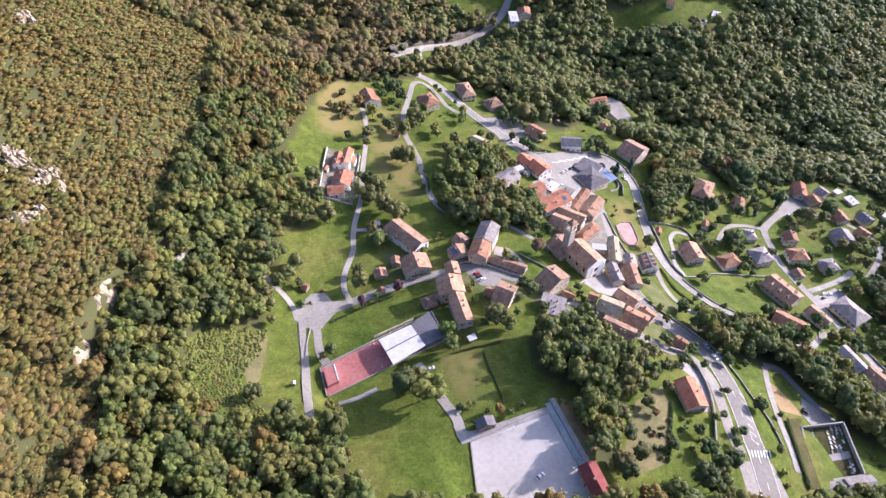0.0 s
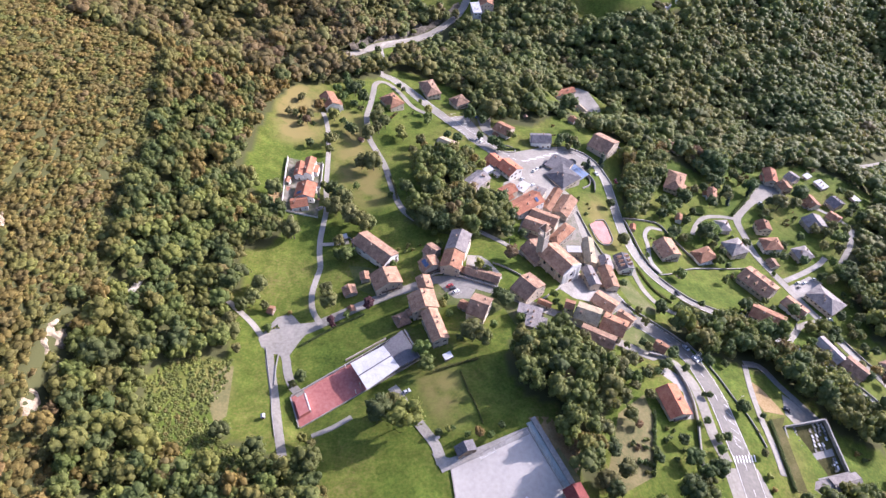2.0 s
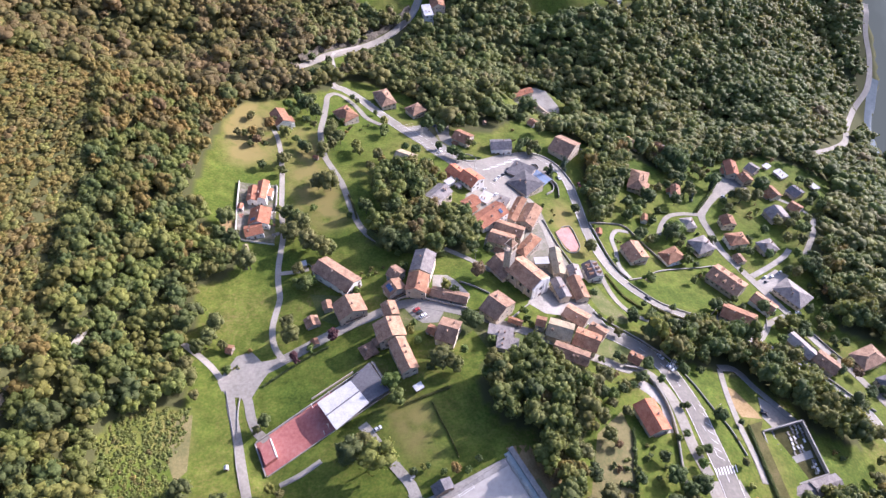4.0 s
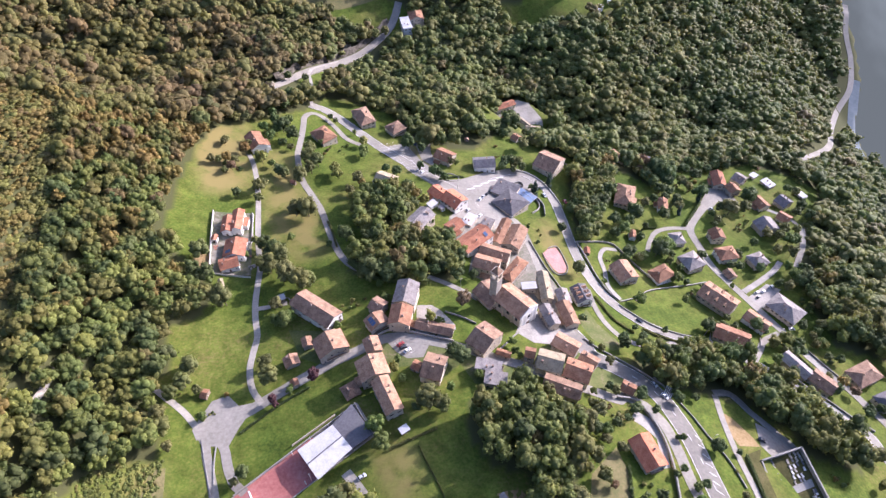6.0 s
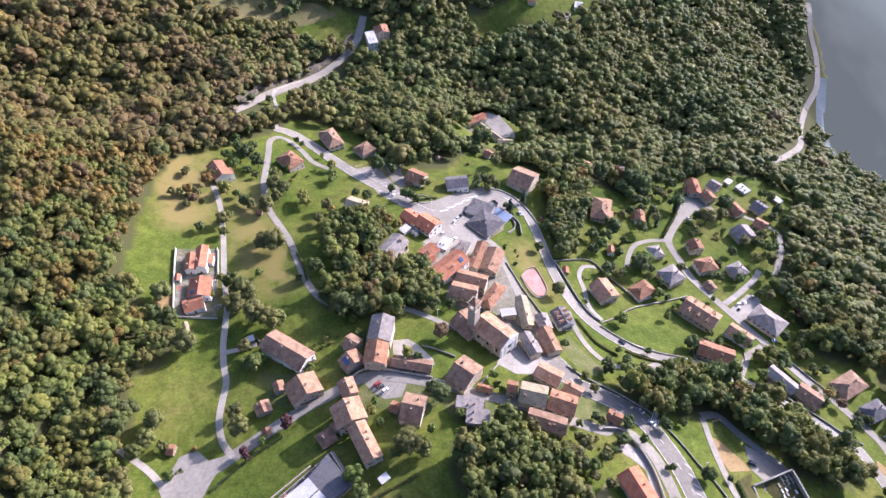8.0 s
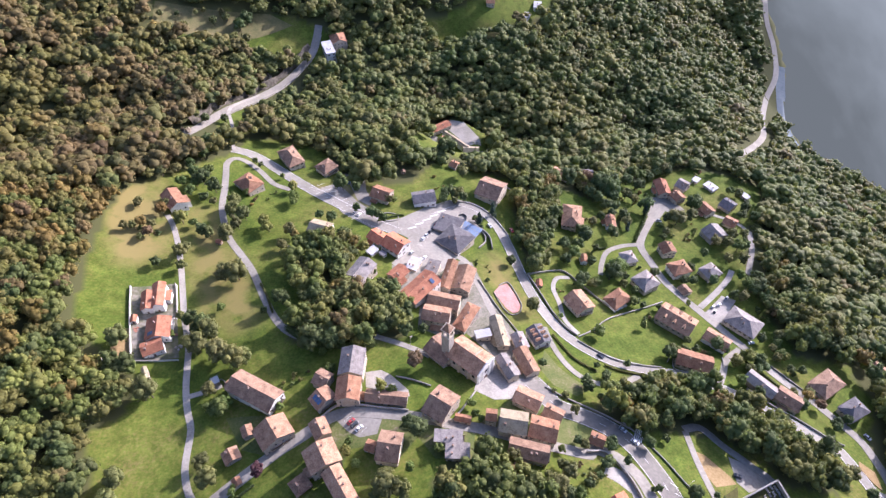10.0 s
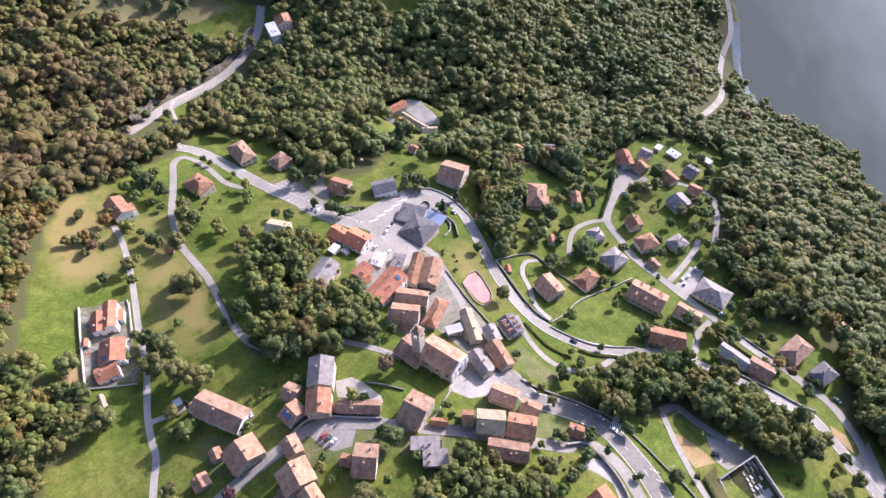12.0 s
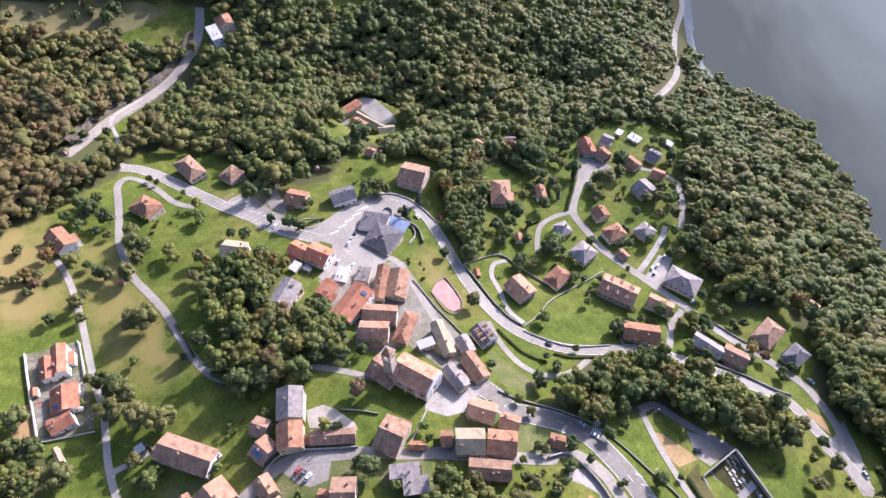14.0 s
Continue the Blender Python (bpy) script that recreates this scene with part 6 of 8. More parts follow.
def wood(name, label, x0, x1, y0, y1, spacing, lobes, leaves, leaf, size, weights, flat=(1.0, 1.4), stand=(0.5, 3.0), swell=0.0, within=None, mixed=0.58, hold=None):
    """A stretch of woodland as one mesh of many leafy crowns."""
    rg = tree_rng
    gx_, gy_ = np.meshgrid(np.arange(x0, x1, spacing), np.arange(y0, y1, spacing))
    px = (gx_ + rg.uniform(-0.48, 0.48, gx_.shape) * spacing).ravel()
    py = (gy_ + rg.uniform(-0.48, 0.48, gy_.shape) * spacing).ravel()
    keep = (wooded(px, py) if within is None else inside(px, py, within)) & clear_of_roads(px, py) & (px > np.maximum(-138 - 0.4 * py, -290))
    if hold is not None:
        keep &= hold(px, py)
    px, py = px[keep], py[keep]
    pz = heights(px, py)
    kinds = [crown_arrays(rg, leaves, lobes, leaf) for _ in range(12)]
    w = weights(px, py)
    w = w / w.sum(1, keepdims=True)
    pick = (w.cumsum(1) > rg.random((len(px), 1))).argmax(1)
    V, Q, T, C, o = [], [], [], [], 0
    which = rg.integers(0, len(kinds), len(px))
    for k, (lv, lf, cv, cf) in enumerate(kinds):
        sel = np.where(which == k)[0]
        if not len(sel):
            continue
        n = len(sel)
        r = spacing * rg.uniform(size[0], size[1], n) * 0.5
        tall = r * rg.uniform(flat[0], flat[1], n)
        ang = rg.uniform(0, 6.283, n)
        ca, sa = np.cos(ang), np.sin(ang)
        base = (mixed * LEAF[pick[sel]] + (1 - mixed) * (w[sel] @ LEAF)) * rg.uniform(0.86, 1.16, (n, 1)) * rg.uniform(0.95, 1.05, (n, 3))
        every = np.concatenate([lv, cv])
        X = (every[None, :, 0] * ca[:, None] - every[None, :, 1] * sa[:, None]) * r[:, None] + px[sel][:, None]
        Y = (every[None, :, 0] * sa[:, None] + every[None, :, 1] * ca[:, None]) * r[:, None] + py[sel][:, None]
        Z = every[None, :, 2] * tall[:, None] + (pz[sel] + tall * 0.85 + rg.uniform(stand[0], stand[1], n) + swell * (broad_noise(px[sel], py[sel], 17, 3) + broad_noise(px[sel], py[sel], 34, 4) + 2.0 * broad_noise(px[sel], py[sel], 70, 8) - 2))[:, None]
        V.append(np.stack([X, Y, Z], -1).reshape(-1, 3))
        step = len(every)
        shift = (np.arange(n) * step + o)[:, None, None]
        Q.append((lf[None] + shift).reshape(-1, 4))
        T.append((cf[None] + len(lv) + shift).reshape(-1, 3))
        # cores a touch darker than sprays, shade of the gaps kept in colour
        tone = np.concatenate([np.ones(len(lv)), np.full(len(cv), 0.95)])
        C.append((base[:, None, :] * tone[None, :, None]).reshape(-1, 3))
        o += n * step
    me = set_mesh(name, np.concatenate(V), np.concatenate(Q), np.concatenate(T), LEAVES, np.concatenate(C))
    return tagged(new(name, me), label, "woodland", kind="stuff")


CUTTING = [(75.7, 684.7), (57.9, 646.0), (27.5, 611.3), (-11.3, 570.6), (-42.3, 527.4), (-53.2, 511.9)]
ROAD_POINTS = np.concatenate([smooth_line(pts, 4.0) for pts in ROAD_LINES])


def clear_of_roads(x, y):
    ok = np.ones(len(x), bool)
    for k in range(0, len(ROAD_POINTS), 200):
        q = ROAD_POINTS[k:k + 200]
        ok &= (np.hypot(x[:, None] - q[None, :, 0], y[:, None] - q[None, :, 1]) > 6.0).all(1)
    for line in WIDE_LINES:
        for qx, qy in smooth_line(line, 6.0):
            ok &= np.hypot(x - qx + 5, y - qy + 7) > 12.0
    for qx, qy in smooth_line(CUTTING, 6.0):
        ok &= np.hypot(x - qx - 4, y - qy + 8) > (13.0 if qy < 570 else 10.0)
    for hx, hy in HOUSE_SPOTS:
        ok &= np.hypot(x - hx, y - hy) > 9.0
        if hy > 405:
            ok &= np.hypot(x - hx, y - hy + 10) > 10.0
    for rx, ry, rr in ROCKS:
        ok &= np.hypot(x - rx, y - ry) > rr
    return ok


def left_hill(x, y):
    a = broad_noise(x, y, 45, 1)
    up = np.clip(np.maximum((heights(x, y) - 45) / 10, (-190 - x) / 30), 0, 1)
    up = np.maximum(up, np.clip((y - 320) / 60, 0, 1) * np.clip((-70 - x) / 30, 0, 1))
    low = 1 - up
    return np.stack([0.10 + 1.1 * low, 0.30 + 1.9 * low, 1.1 + 0.35 * low, 0.35 + 1.0 * low, 0.22 + 1.5 * up * (0.4 + a), 0.05 + 0.22 * up * a, 0.08 + 0.55 * up * (1 - a)], 1)


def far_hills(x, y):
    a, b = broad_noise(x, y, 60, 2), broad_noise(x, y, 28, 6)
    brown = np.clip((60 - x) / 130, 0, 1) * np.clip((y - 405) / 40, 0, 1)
    # less deep green, more pale olive: the haze is put into leaf colour
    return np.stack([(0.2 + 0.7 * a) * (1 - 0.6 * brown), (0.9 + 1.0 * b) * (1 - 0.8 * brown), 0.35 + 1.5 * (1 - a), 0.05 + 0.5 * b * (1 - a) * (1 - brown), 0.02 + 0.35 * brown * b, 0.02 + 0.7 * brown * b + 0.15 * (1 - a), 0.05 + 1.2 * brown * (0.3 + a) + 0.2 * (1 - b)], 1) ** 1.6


def upper_slope(x, y):
    """Where the low scrub of the steep hillside takes over from the taller woodland."""
    return ((heights(x, y) > 47) & ((x < -153) | (y < 126) | (y > 205))) | (x < -195)


wood("forest", "low autumn scrub and oak on the steep hillside", -290, -135, 60, 470, 3.9, 5, 42, 0.175, (1.3, 2.9), left_hill, (0.24, 0.42), (0.2, 1.3), 1.6, mixed=0.5, hold=upper_slope)
wood("forest", "mixed green and autumn broadleaf woodland near the village", -195, 340, 60, 430, 6.2, 9, 160, 0.112, (1.2, 2.3), left_hill, (0.8, 1.2), (0.0, 4.5), mixed=0.82, hold=lambda x, y: (~upper_slope(x, y) | (x > -135)) & ((x < 0) | (y > 245)))
wood("forest", "tall dark green broadleaf groves between the houses and meadows", 0, 340, 60, 245, 6.3, 9, 160, 0.112, (1.2, 2.3), left_hill, (1.05, 1.5), (1.0, 5.5), mixed=0.82)
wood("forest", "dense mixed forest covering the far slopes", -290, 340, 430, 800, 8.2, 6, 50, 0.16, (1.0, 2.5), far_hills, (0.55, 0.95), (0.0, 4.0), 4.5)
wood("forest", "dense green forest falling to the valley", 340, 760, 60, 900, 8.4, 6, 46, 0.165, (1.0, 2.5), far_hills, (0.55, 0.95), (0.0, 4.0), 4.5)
wood("forest", "broadleaf woodland on the slope below the sports field", -200, 260, -110, 60, 8.6, 7, 56, 0.15, (1.2, 2.2), left_hill, (0.7, 1.1), (0.5, 4.0))


def scrub_tones(x, y):
    a = broad_noise(x, y, 14, 7)
    return np.stack([0.1 + 0 * a, 2.0 + 0 * a, 0.2 + 0 * a, 1.6 + 0 * a, 0.1 * a, 0.0 * a, 0.3 * a], 1)


SCRUB = [(-124.5, 165.9), (-118.3, 177.3), (-106.2, 183.2), (-92.0, 183.7), (-92.0, 170.2), (-96.4, 151.0), (-87.8, 139.5), (-71.9, 133.1), (-79.5, 123.9), (-93.5, 125.5), (-112.1, 137.2)]
wood("scrub", "low green bramble scrub at the edge of the woods", -150, 0, 60, 260, 1.9, 4, 20, 0.23, (1.1, 2.3), scrub_tones, (0.14, 0.34), (-0.35, 0.1), 0.0, SCRUB)





# ---- single trees, hedges, walls, markings and cars ----
TINTS = {"dark": (0.094, 0.122, 0.036), "green": (0.132, 0.168, 0.038), "olive": (0.160, 0.160, 0.048), "yellow": (0.215, 0.215, 0.048), "ochre": (0.250, 0.175, 0.050), "rust": (0.190, 0.125, 0.060), "red": (0.110, 0.050, 0.050), "conifer": (0.050, 0.075, 0.045)}
SAYS = {"dark": "dark green leafy broadleaf tree", "green": "fresh green leafy broadleaf tree", "olive": "olive-green broadleaf tree turning in autumn", "yellow": "yellow-green broadleaf tree in sunlight", "ochre": "small tree with golden-yellow leaves", "rust": "rusty brown autumn broadleaf tree", "red": "small dark red-leaved ornamental tree", "conifer": "dark narrow conifer tree"}


def crown_mesh(kind, leaves=420, lobes=12, leaf=0.09):
    lv, lf, cv, cf = crown_arrays(tree_rng, leaves, lobes, leaf, kind)
    return set_mesh("crown", np.concatenate([lv, cv]), lf, cf + len(lv), TREE_LEAVES)


def trunk_mesh():
    """A tapered trunk with a few limbs, 1 high."""
    v, f = [], []

    def limb(a, b, r0, r1):
        o = len(v)
        d = (b - a).normalized()
        s = d.orthogonal().normalized()
        u = d.cross(s)
        for p, r in ((a, r0), (b, r1)):
            for k in range(6):
                v.append(p + (s * math.cos(k * math.pi / 3) + u * math.sin(k * math.pi / 3)) * r)
        for k in range(6):
            m = (k + 1) % 6
            f.append((o + k, o + m, o + 6 + m, o + 6 + k))

    g = random.Random(3)
    limb(Vector((0, 0, -0.15)), Vector((0.02, 0.01, 0.55)), 0.055, 0.035)
    limb(Vector((0.02, 0.01, 0.52)), Vector((0.0, 0.04, 1.0)), 0.035, 0.012)
    for k in range(5):
        a = g.uniform(0, 6.28)
        limb(Vector((0.01, 0.01, 0.35 + 0.07 * k)), Vector((0.3 * math.cos(a), 0.3 * math.sin(a), 0.62 + 0.07 * k)), 0.024, 0.008)
    return mesh_of("trunk", v, f, BARK)


CROWNS = [crown_mesh("round") for _ in range(9)]
CONES = [crown_mesh("cone", 380, 12, 0.10) for _ in range(2)]
TRUNK = trunk_mesh()
pick_rng = random.Random(21)


def tree(x, y, r, kind):
    g = pick_rng
    z = height(x, y)
    cone = kind == "conifer"
    tall = r * (1.15 if not cone else 1.4) * g.uniform(0.9, 1.2)
    stem = tall * 0.35 + 0.4
    if r < 2.7 and not cone:
        t = thing("bush", x, y, z, g.uniform(0, 360), SAYS[kind].replace("broadleaf tree", "garden bush").replace("tree", "bush"), "bush", "bushes of the gardens and banks")
    else:
        t = thing("tree", x, y, z, g.uniform(0, 360), SAYS[kind], "tree", "trees of the gardens and meadows")
    trunk = part("trunk", TRUNK, t)
    trunk.scale = (r * 1.1, r * 1.1, stem + tall * 0.9)
    crown = part("crown", g.choice(CONES if cone else CROWNS), t)
    crown.location = (0, 0, stem + tall * 0.82)
    crown.scale = (r * 1.18, r * 1.18 * g.uniform(0.85, 1.1), tall)
    k = g.uniform(0.82, 1.2)
    crown.color = (*[min(1, c * k * g.uniform(0.94, 1.06)) for c in TINTS[kind]], 1)


def hedge(points, width, tall, kind):
    """A clipped or wild hedge: leafy clumps along a line."""
    line = smooth_line(points, 0.5)
    rg = tree_rng
    n = len(line) * 26
    k = rg.integers(0, len(line), n)
    q = line[k] + rg.normal(0, width * 0.28, (n, 2))
    z = heights(q[:, 0], q[:, 1]) + rg.uniform(0.1, 1.0, n) ** 0.6 * tall * rg.uniform(0.8, 1.05, n)
    p = np.c_[q, z]
    a, b = rg.normal(0, 1, (n, 3)), rg.normal(0, 1, (n, 3))
    s = 0.36
    a, b = a / np.linalg.norm(a, axis=1)[:, None] * s, b / np.linalg.norm(b, axis=1)[:, None] * s
    v = np.stack([p - a, p - b * 0.7, p + a, p + b * 0.7], 1).reshape(-1, 3)
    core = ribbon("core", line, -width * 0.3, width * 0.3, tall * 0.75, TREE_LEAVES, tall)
    me = set_mesh("hedge", v, np.arange(len(v)).reshape(-1, 4), np.zeros((0, 3), int), TREE_LEAVES)
    ob = tagged(new("hedge", me), "dense leafy hedge beside garden and lane", "hedge", "garden hedges")
    ob.color = (*TINTS[kind], 1)
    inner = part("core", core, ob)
    # inner shade of the hedge is put into the core's darker tint
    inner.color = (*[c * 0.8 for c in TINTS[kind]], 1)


def wall(label, points, tall, thick, mat):
    """A garden or retaining wall that follows the ground, with a coping."""
    line = smooth_line(points, 2.5)
    d = np.gradient(line, axis=0)
    d /= np.maximum(np.hypot(d[:, 0], d[:, 1]), 1e-6)[:, None]
    nrm = np.stack([-d[:, 1], d[:, 0]], 1)

    def strip(half, low, high):
        z = heights(line[:, 0], line[:, 1])
        a, b = line + nrm * half, line - nrm * half
        v = np.concatenate([np.c_[a, z + low], np.c_[a, z + high], np.c_[b, z + high], np.c_[b, z + low]])
        n = len(line)
        f = []
        for i in range(n - 1):
            for k in range(4):
                m = (k + 1) % 4
                f.append((k * n + i, m * n + i, m * n + i + 1, k * n + i + 1))
        return v, f + [(0, 3 * n, 2 * n, n), (n - 1, 2 * n - 1, 3 * n - 1, 4 * n - 1)]

    v, f = strip(thick / 2, -0.8, tall)
    ob = tagged(new("garden_wall", mesh_of("garden_wall", v, f, mat)), label, "wall")
    v, f = strip(thick / 2 + 0.06, tall, tall + 0.12)
    part("coping", mesh_of("coping", v, f, CONCRETE), ob)


def markings(label, lines, width):
    """Painted lines on a road, each one a part."""
    (ax, ay), _ = lines[0]
    m = thing("road_marking", ax, ay, 0, 0, label, "road marking", kind="structure")
    for (x0, y0), (x1, y1) in lines:
        line = np.array([(x0 - ax + (x1 - x0) * t, y0 - ay + (y1 - y0) * t) for t in (0, 0.5, 1)])
        d = np.array((x1 - x0, y1 - y0)) / max(1e-6, math.hypot(x1 - x0, y1 - y0))
        n = np.array((-d[1], d[0])) * width / 2
        v = []
        for q in line:
            for s in (-1, 1):
                c = q + n * s
                v.append((c[0], c[1], height(c[0] + ax, c[1] + ay) + 0.34))
        part("painted_line", mesh_of("painted_line", v, [(0, 2, 3, 1), (2, 4, 5, 3)], PAINT), m)


def solar_canopy(ring):
    """A carport roofed with rows of solar panels."""
    mid = np.mean(ring, 0)
    r = [(a - mid[0], b - mid[1]) for a, b in ring]
    z = height(*mid)
    c = thing("solar_canopy", mid[0], mid[1], z, 0, "carport roofed with rows of pale blue solar panels", "carport")
    part("deck", prism("deck", r, 3.3, 3.5, CONCRETE), c)
    for q in r:
        part("post", boxes_mesh("post", [(q[0] * 0.9 - 0.12, q[1] * 0.9 - 0.12, -0.5, q[0] * 0.9 + 0.12, q[1] * 0.9 + 0.12, 3.3)], CONCRETE), c)
    a, b, d_ = Vector(r[0]), Vector(r[1]), Vector(r[3])
    for i in range(7):
        for j in range(3):
            u0, u1 = (i + 0.08) / 7, (i + 0.92) / 7
            c2, c1 = Vector(r[2]), Vector(r[1])
            quad = []
            for u, s in ((u0, (j + 0.06) / 3), (u1, (j + 0.06) / 3), (u1, (j + 0.94) / 3), (u0, (j + 0.94) / 3)):
                p0, p1 = a + (d_ - a) * u, c1 + (c2 - c1) * u
                quad.append(tuple(p0 + (p1 - p0) * s))
            part("solar_panel", prism("solar_panel", quad, 3.54, 3.62, PANEL), c)


PANEL = material("pale blue solar glass", [(0.16, 0.22, 0.32), (0.22, 0.29, 0.40)], 0.8, 0.2, spec=0.6)
CAR_COLOURS = {"white": (0.72, 0.72, 0.71), "silver": (0.42, 0.43, 0.44), "dark": (0.03, 0.032, 0.036), "red": (0.32, 0.03, 0.03), "blue": (0.07, 0.12, 0.28)}
CAR_PAINT = {}
for _k, _c in CAR_COLOURS.items():
    CAR_PAINT[_k] = material(_k + " car paint", [tuple(v * 0.93 for v in _c), _c], 1.0, 0.3, spec=0.5)
TYRE = material("tyre rubber", [(0.02, 0.02, 0.02), (0.035, 0.035, 0.035)], 3.0, 0.9)


def car_body(mat):
    prof = [(-2.1, 0.35), (-2.12, 0.75), (-1.75, 0.92), (-1.25, 1.0), (1.15, 0.98), (2.0, 0.82), (2.12, 0.6), (2.1, 0.35)]
    v = [(x, y, z) for y in (-0.86, 0.86) for x, z in prof]
    n = len(prof)
    f = [tuple(range(n)), tuple(range(2 * n - 1, n - 1, -1))] + [(i, n + i, n + (i + 1) % n, (i + 1) % n) for i in range(n)]
    return mesh_of("body", v, f, mat)


def car_cabin():
    prof = [(-1.7, 0.93), (-1.2, 1.42), (0.35, 1.46), (1.15, 0.98)]
    v = [(x, y * (0.8 if z < 1.2 else 0.66), z) for y in (-1, 1) for x, z in prof]
    f = [(0, 1, 2, 3), (7, 6, 5, 4), (0, 4, 5, 1), (2, 6, 7, 3), (3, 7, 4, 0), (1, 5, 6, 2)]
    return mesh_of("cabin", v, f, GLASS)


def wheel_mesh():
    v, f, n = [], [], 12
    for y in (-0.1, 0.1):
        for k in range(n):
            v.append((0.32 * math.cos(6.2832 * k / n), y, 0.32 * math.sin(6.2832 * k / n)))
    f = [tuple(range(n)), tuple(range(2 * n - 1, n - 1, -1))] + [(k, n + k, n + (k + 1) % n, (k + 1) % n) for k in range(n)]
    return mesh_of("wheel", v, f, TYRE)


CAR_BODIES = {k: car_body(m) for k, m in CAR_PAINT.items()}
CAR_TOPS = {k: boxes_mesh("top", [(-1.15, -0.64, 1.44, 0.35, 0.64, 1.50)], m) for k, m in CAR_PAINT.items()}
CABIN, WHEEL = car_cabin(), wheel_mesh()


def car(x, y, rz, colour):
    c, s = math.cos(radians(rz)), math.sin(radians(rz))
    run = (height(x + 2 * c, y + 2 * s) - height(x - 2 * c, y - 2 * s)) / 4
    t = thing("car", x, y, height(x, y) + 0.34, rz, colour + " parked car standing on the asphalt", "car", "parked cars")
    t.matrix_basis = pose(x, y, height(x, y) + 0.34, 0, -math.degrees(math.atan(run)), rz) if abs(run) < 0.5 else t.matrix_basis
    part("body", CAR_BODIES[colour], t)
    part("cabin", CABIN, t, "dark glazed cabin")
    part("top", CAR_TOPS[colour], t)
    for a in (-1.3, 1.3):
        for b in (-0.82, 0.82):
            part("wheel", WHEEL, t, at=pose(a, b, 0.32))


def stack(x, y, rz, label, mat, n):
    """A loose stack of pallets, blocks or boards."""
    g = pick_rng
    t = thing("material_stack", x, y, height(x, y) + 0.06, rz, label, "building material", "building materials")
    for k in range(n):
        a, b = g.uniform(-1.6, 1.6), g.uniform(-1.6, 1.6)
        part("block", boxes_mesh("block", [(a - 0.6, b - 0.45, 0, a + 0.6, b + 0.45, g.uniform(0.4, 1.1))], mat), t)


def pole(x, y, tall):
    t = thing("lamp_post", x, y, height(x, y), 0, "slim grey metal lamp post beside the lane", "lamp post", "lamp posts")
    v, f = [], []
    for z, r in ((-0.5, 0.11), (tall, 0.07)):
        v += [(r * math.cos(k * 1.0472), r * math.sin(k * 1.0472), z) for k in range(6)]
    part("post", mesh_of("post", v, [(k, (k + 1) % 6, 6 + (k + 1) % 6, 6 + k) for k in range(6)] + [tuple(range(6, 12))], FRAME), t)
    part("lamp_head", boxes_mesh("lamp_head", [(-0.15, -0.15, tall, 1.1, 0.15, tall + 0.14)], FRAME), t)


tree(-47.9, 295.3, 6.1, "olive")
tree(-37.9, 287.9, 6.7, "olive")
tree(-30.7, 281.2, 5.4, "olive")
tree(-25.4, 282.5, 4.2, "olive")
tree(-50.9, 316.4, 3.8, "dark")
tree(-44.9, 310.9, 4.4, "dark")
tree(-25.1, 343.2, 6.2, "olive")
tree(-33.0, 343.8, 4.1, "olive")
tree(-68.7, 363.0, 3.1, "dark")
tree(-55.8, 358.3, 3.1, "olive")
tree(-81.2, 394.9, 2.5, "olive")
tree(-78.8, 418.9, 3.0, "olive")
tree(-73.2, 389.4, 3.2, "rust")
tree(-54.7, 399.4, 4.4, "yellow")
tree(-43.7, 387.9, 3.7, "dark")
tree(-47.9, 396.2, 2.6, "green")
tree(-22.3, 412.6, 4.3, "olive")
tree(-17.5, 398.4, 4.9, "olive")
tree(-22.3, 390.0, 4.1, "olive")
tree(-4.2, 383.8, 4.1, "yellow")
tree(15.0, 410.3, 3.2, "green")
tree(-34.9, 486.1, 6.1, "dark")
tree(-25.2, 504.7, 4.0, "dark")
tree(-41.3, 440.5, 4.8, "dark")
tree(-34.3, 431.1, 4.8, "dark")
tree(-49.4, 429.1, 3.9, "green")
tree(-66.2, 450.1, 4.0, "olive")
tree(-35.8, 417.8, 2.7, "olive")
tree(8.3, 281.4, 6.2, "dark")
tree(19.0, 277.7, 5.5, "dark")
tree(13.9, 284.2, 4.3, "dark")
tree(36.2, 276.6, 5.9, "green")
tree(46.4, 281.7, 3.8, "dark")
tree(30.1, 272.9, 2.7, "green")
tree(-44.3, 268.0, 3.8, "olive")
tree(-39.7, 255.0, 4.0, "green")
tree(-83.8, 231.2, 4.9, "olive")
tree(-46.7, 221.0, 5.2, "olive")
tree(-49.3, 230.8, 3.7, "olive")
tree(-25.5, 217.5, 2.1, "red")
tree(-44.2, 206.1, 1.7, "red")
tree(-70.9, 272.8, 5.7, "olive")
tree(-36.5, 214.9, 1.5, "green")
tree(14.6, 213.9, 2.6, "yellow")
tree(17.5, 206.5, 2.3, "green")
tree(16.9, 218.4, 2.1, "green")
tree(47.8, 215.4, 4.9, "dark")
tree(57.6, 254.3, 3.6, "rust")
tree(37.8, 243.0, 3.4, "yellow")
tree(41.7, 239.9, 2.3, "green")
tree(28.5, 196.2, 3.8, "olive")
tree(35.2, 189.0, 3.0, "olive")
tree(21.9, 189.5, 2.0, "dark")
tree(39.7, 197.2, 2.3, "green")
tree(79.0, 213.5, 1.7, "green")
tree(97.6, 174.4, 3.8, "olive")
tree(106.7, 181.2, 2.6, "olive")
tree(123.0, 189.2, 2.2, "olive")
tree(120.8, 192.2, 2.2, "dark")
tree(110.8, 189.4, 1.9, "green")
tree(143.3, 221.2, 3.4, "dark")
tree(157.1, 226.2, 2.5, "dark")
tree(139.8, 286.5, 4.2, "olive")
tree(128.6, 209.3, 2.6, "olive")
tree(208.7, 307.6, 5.9, "dark")
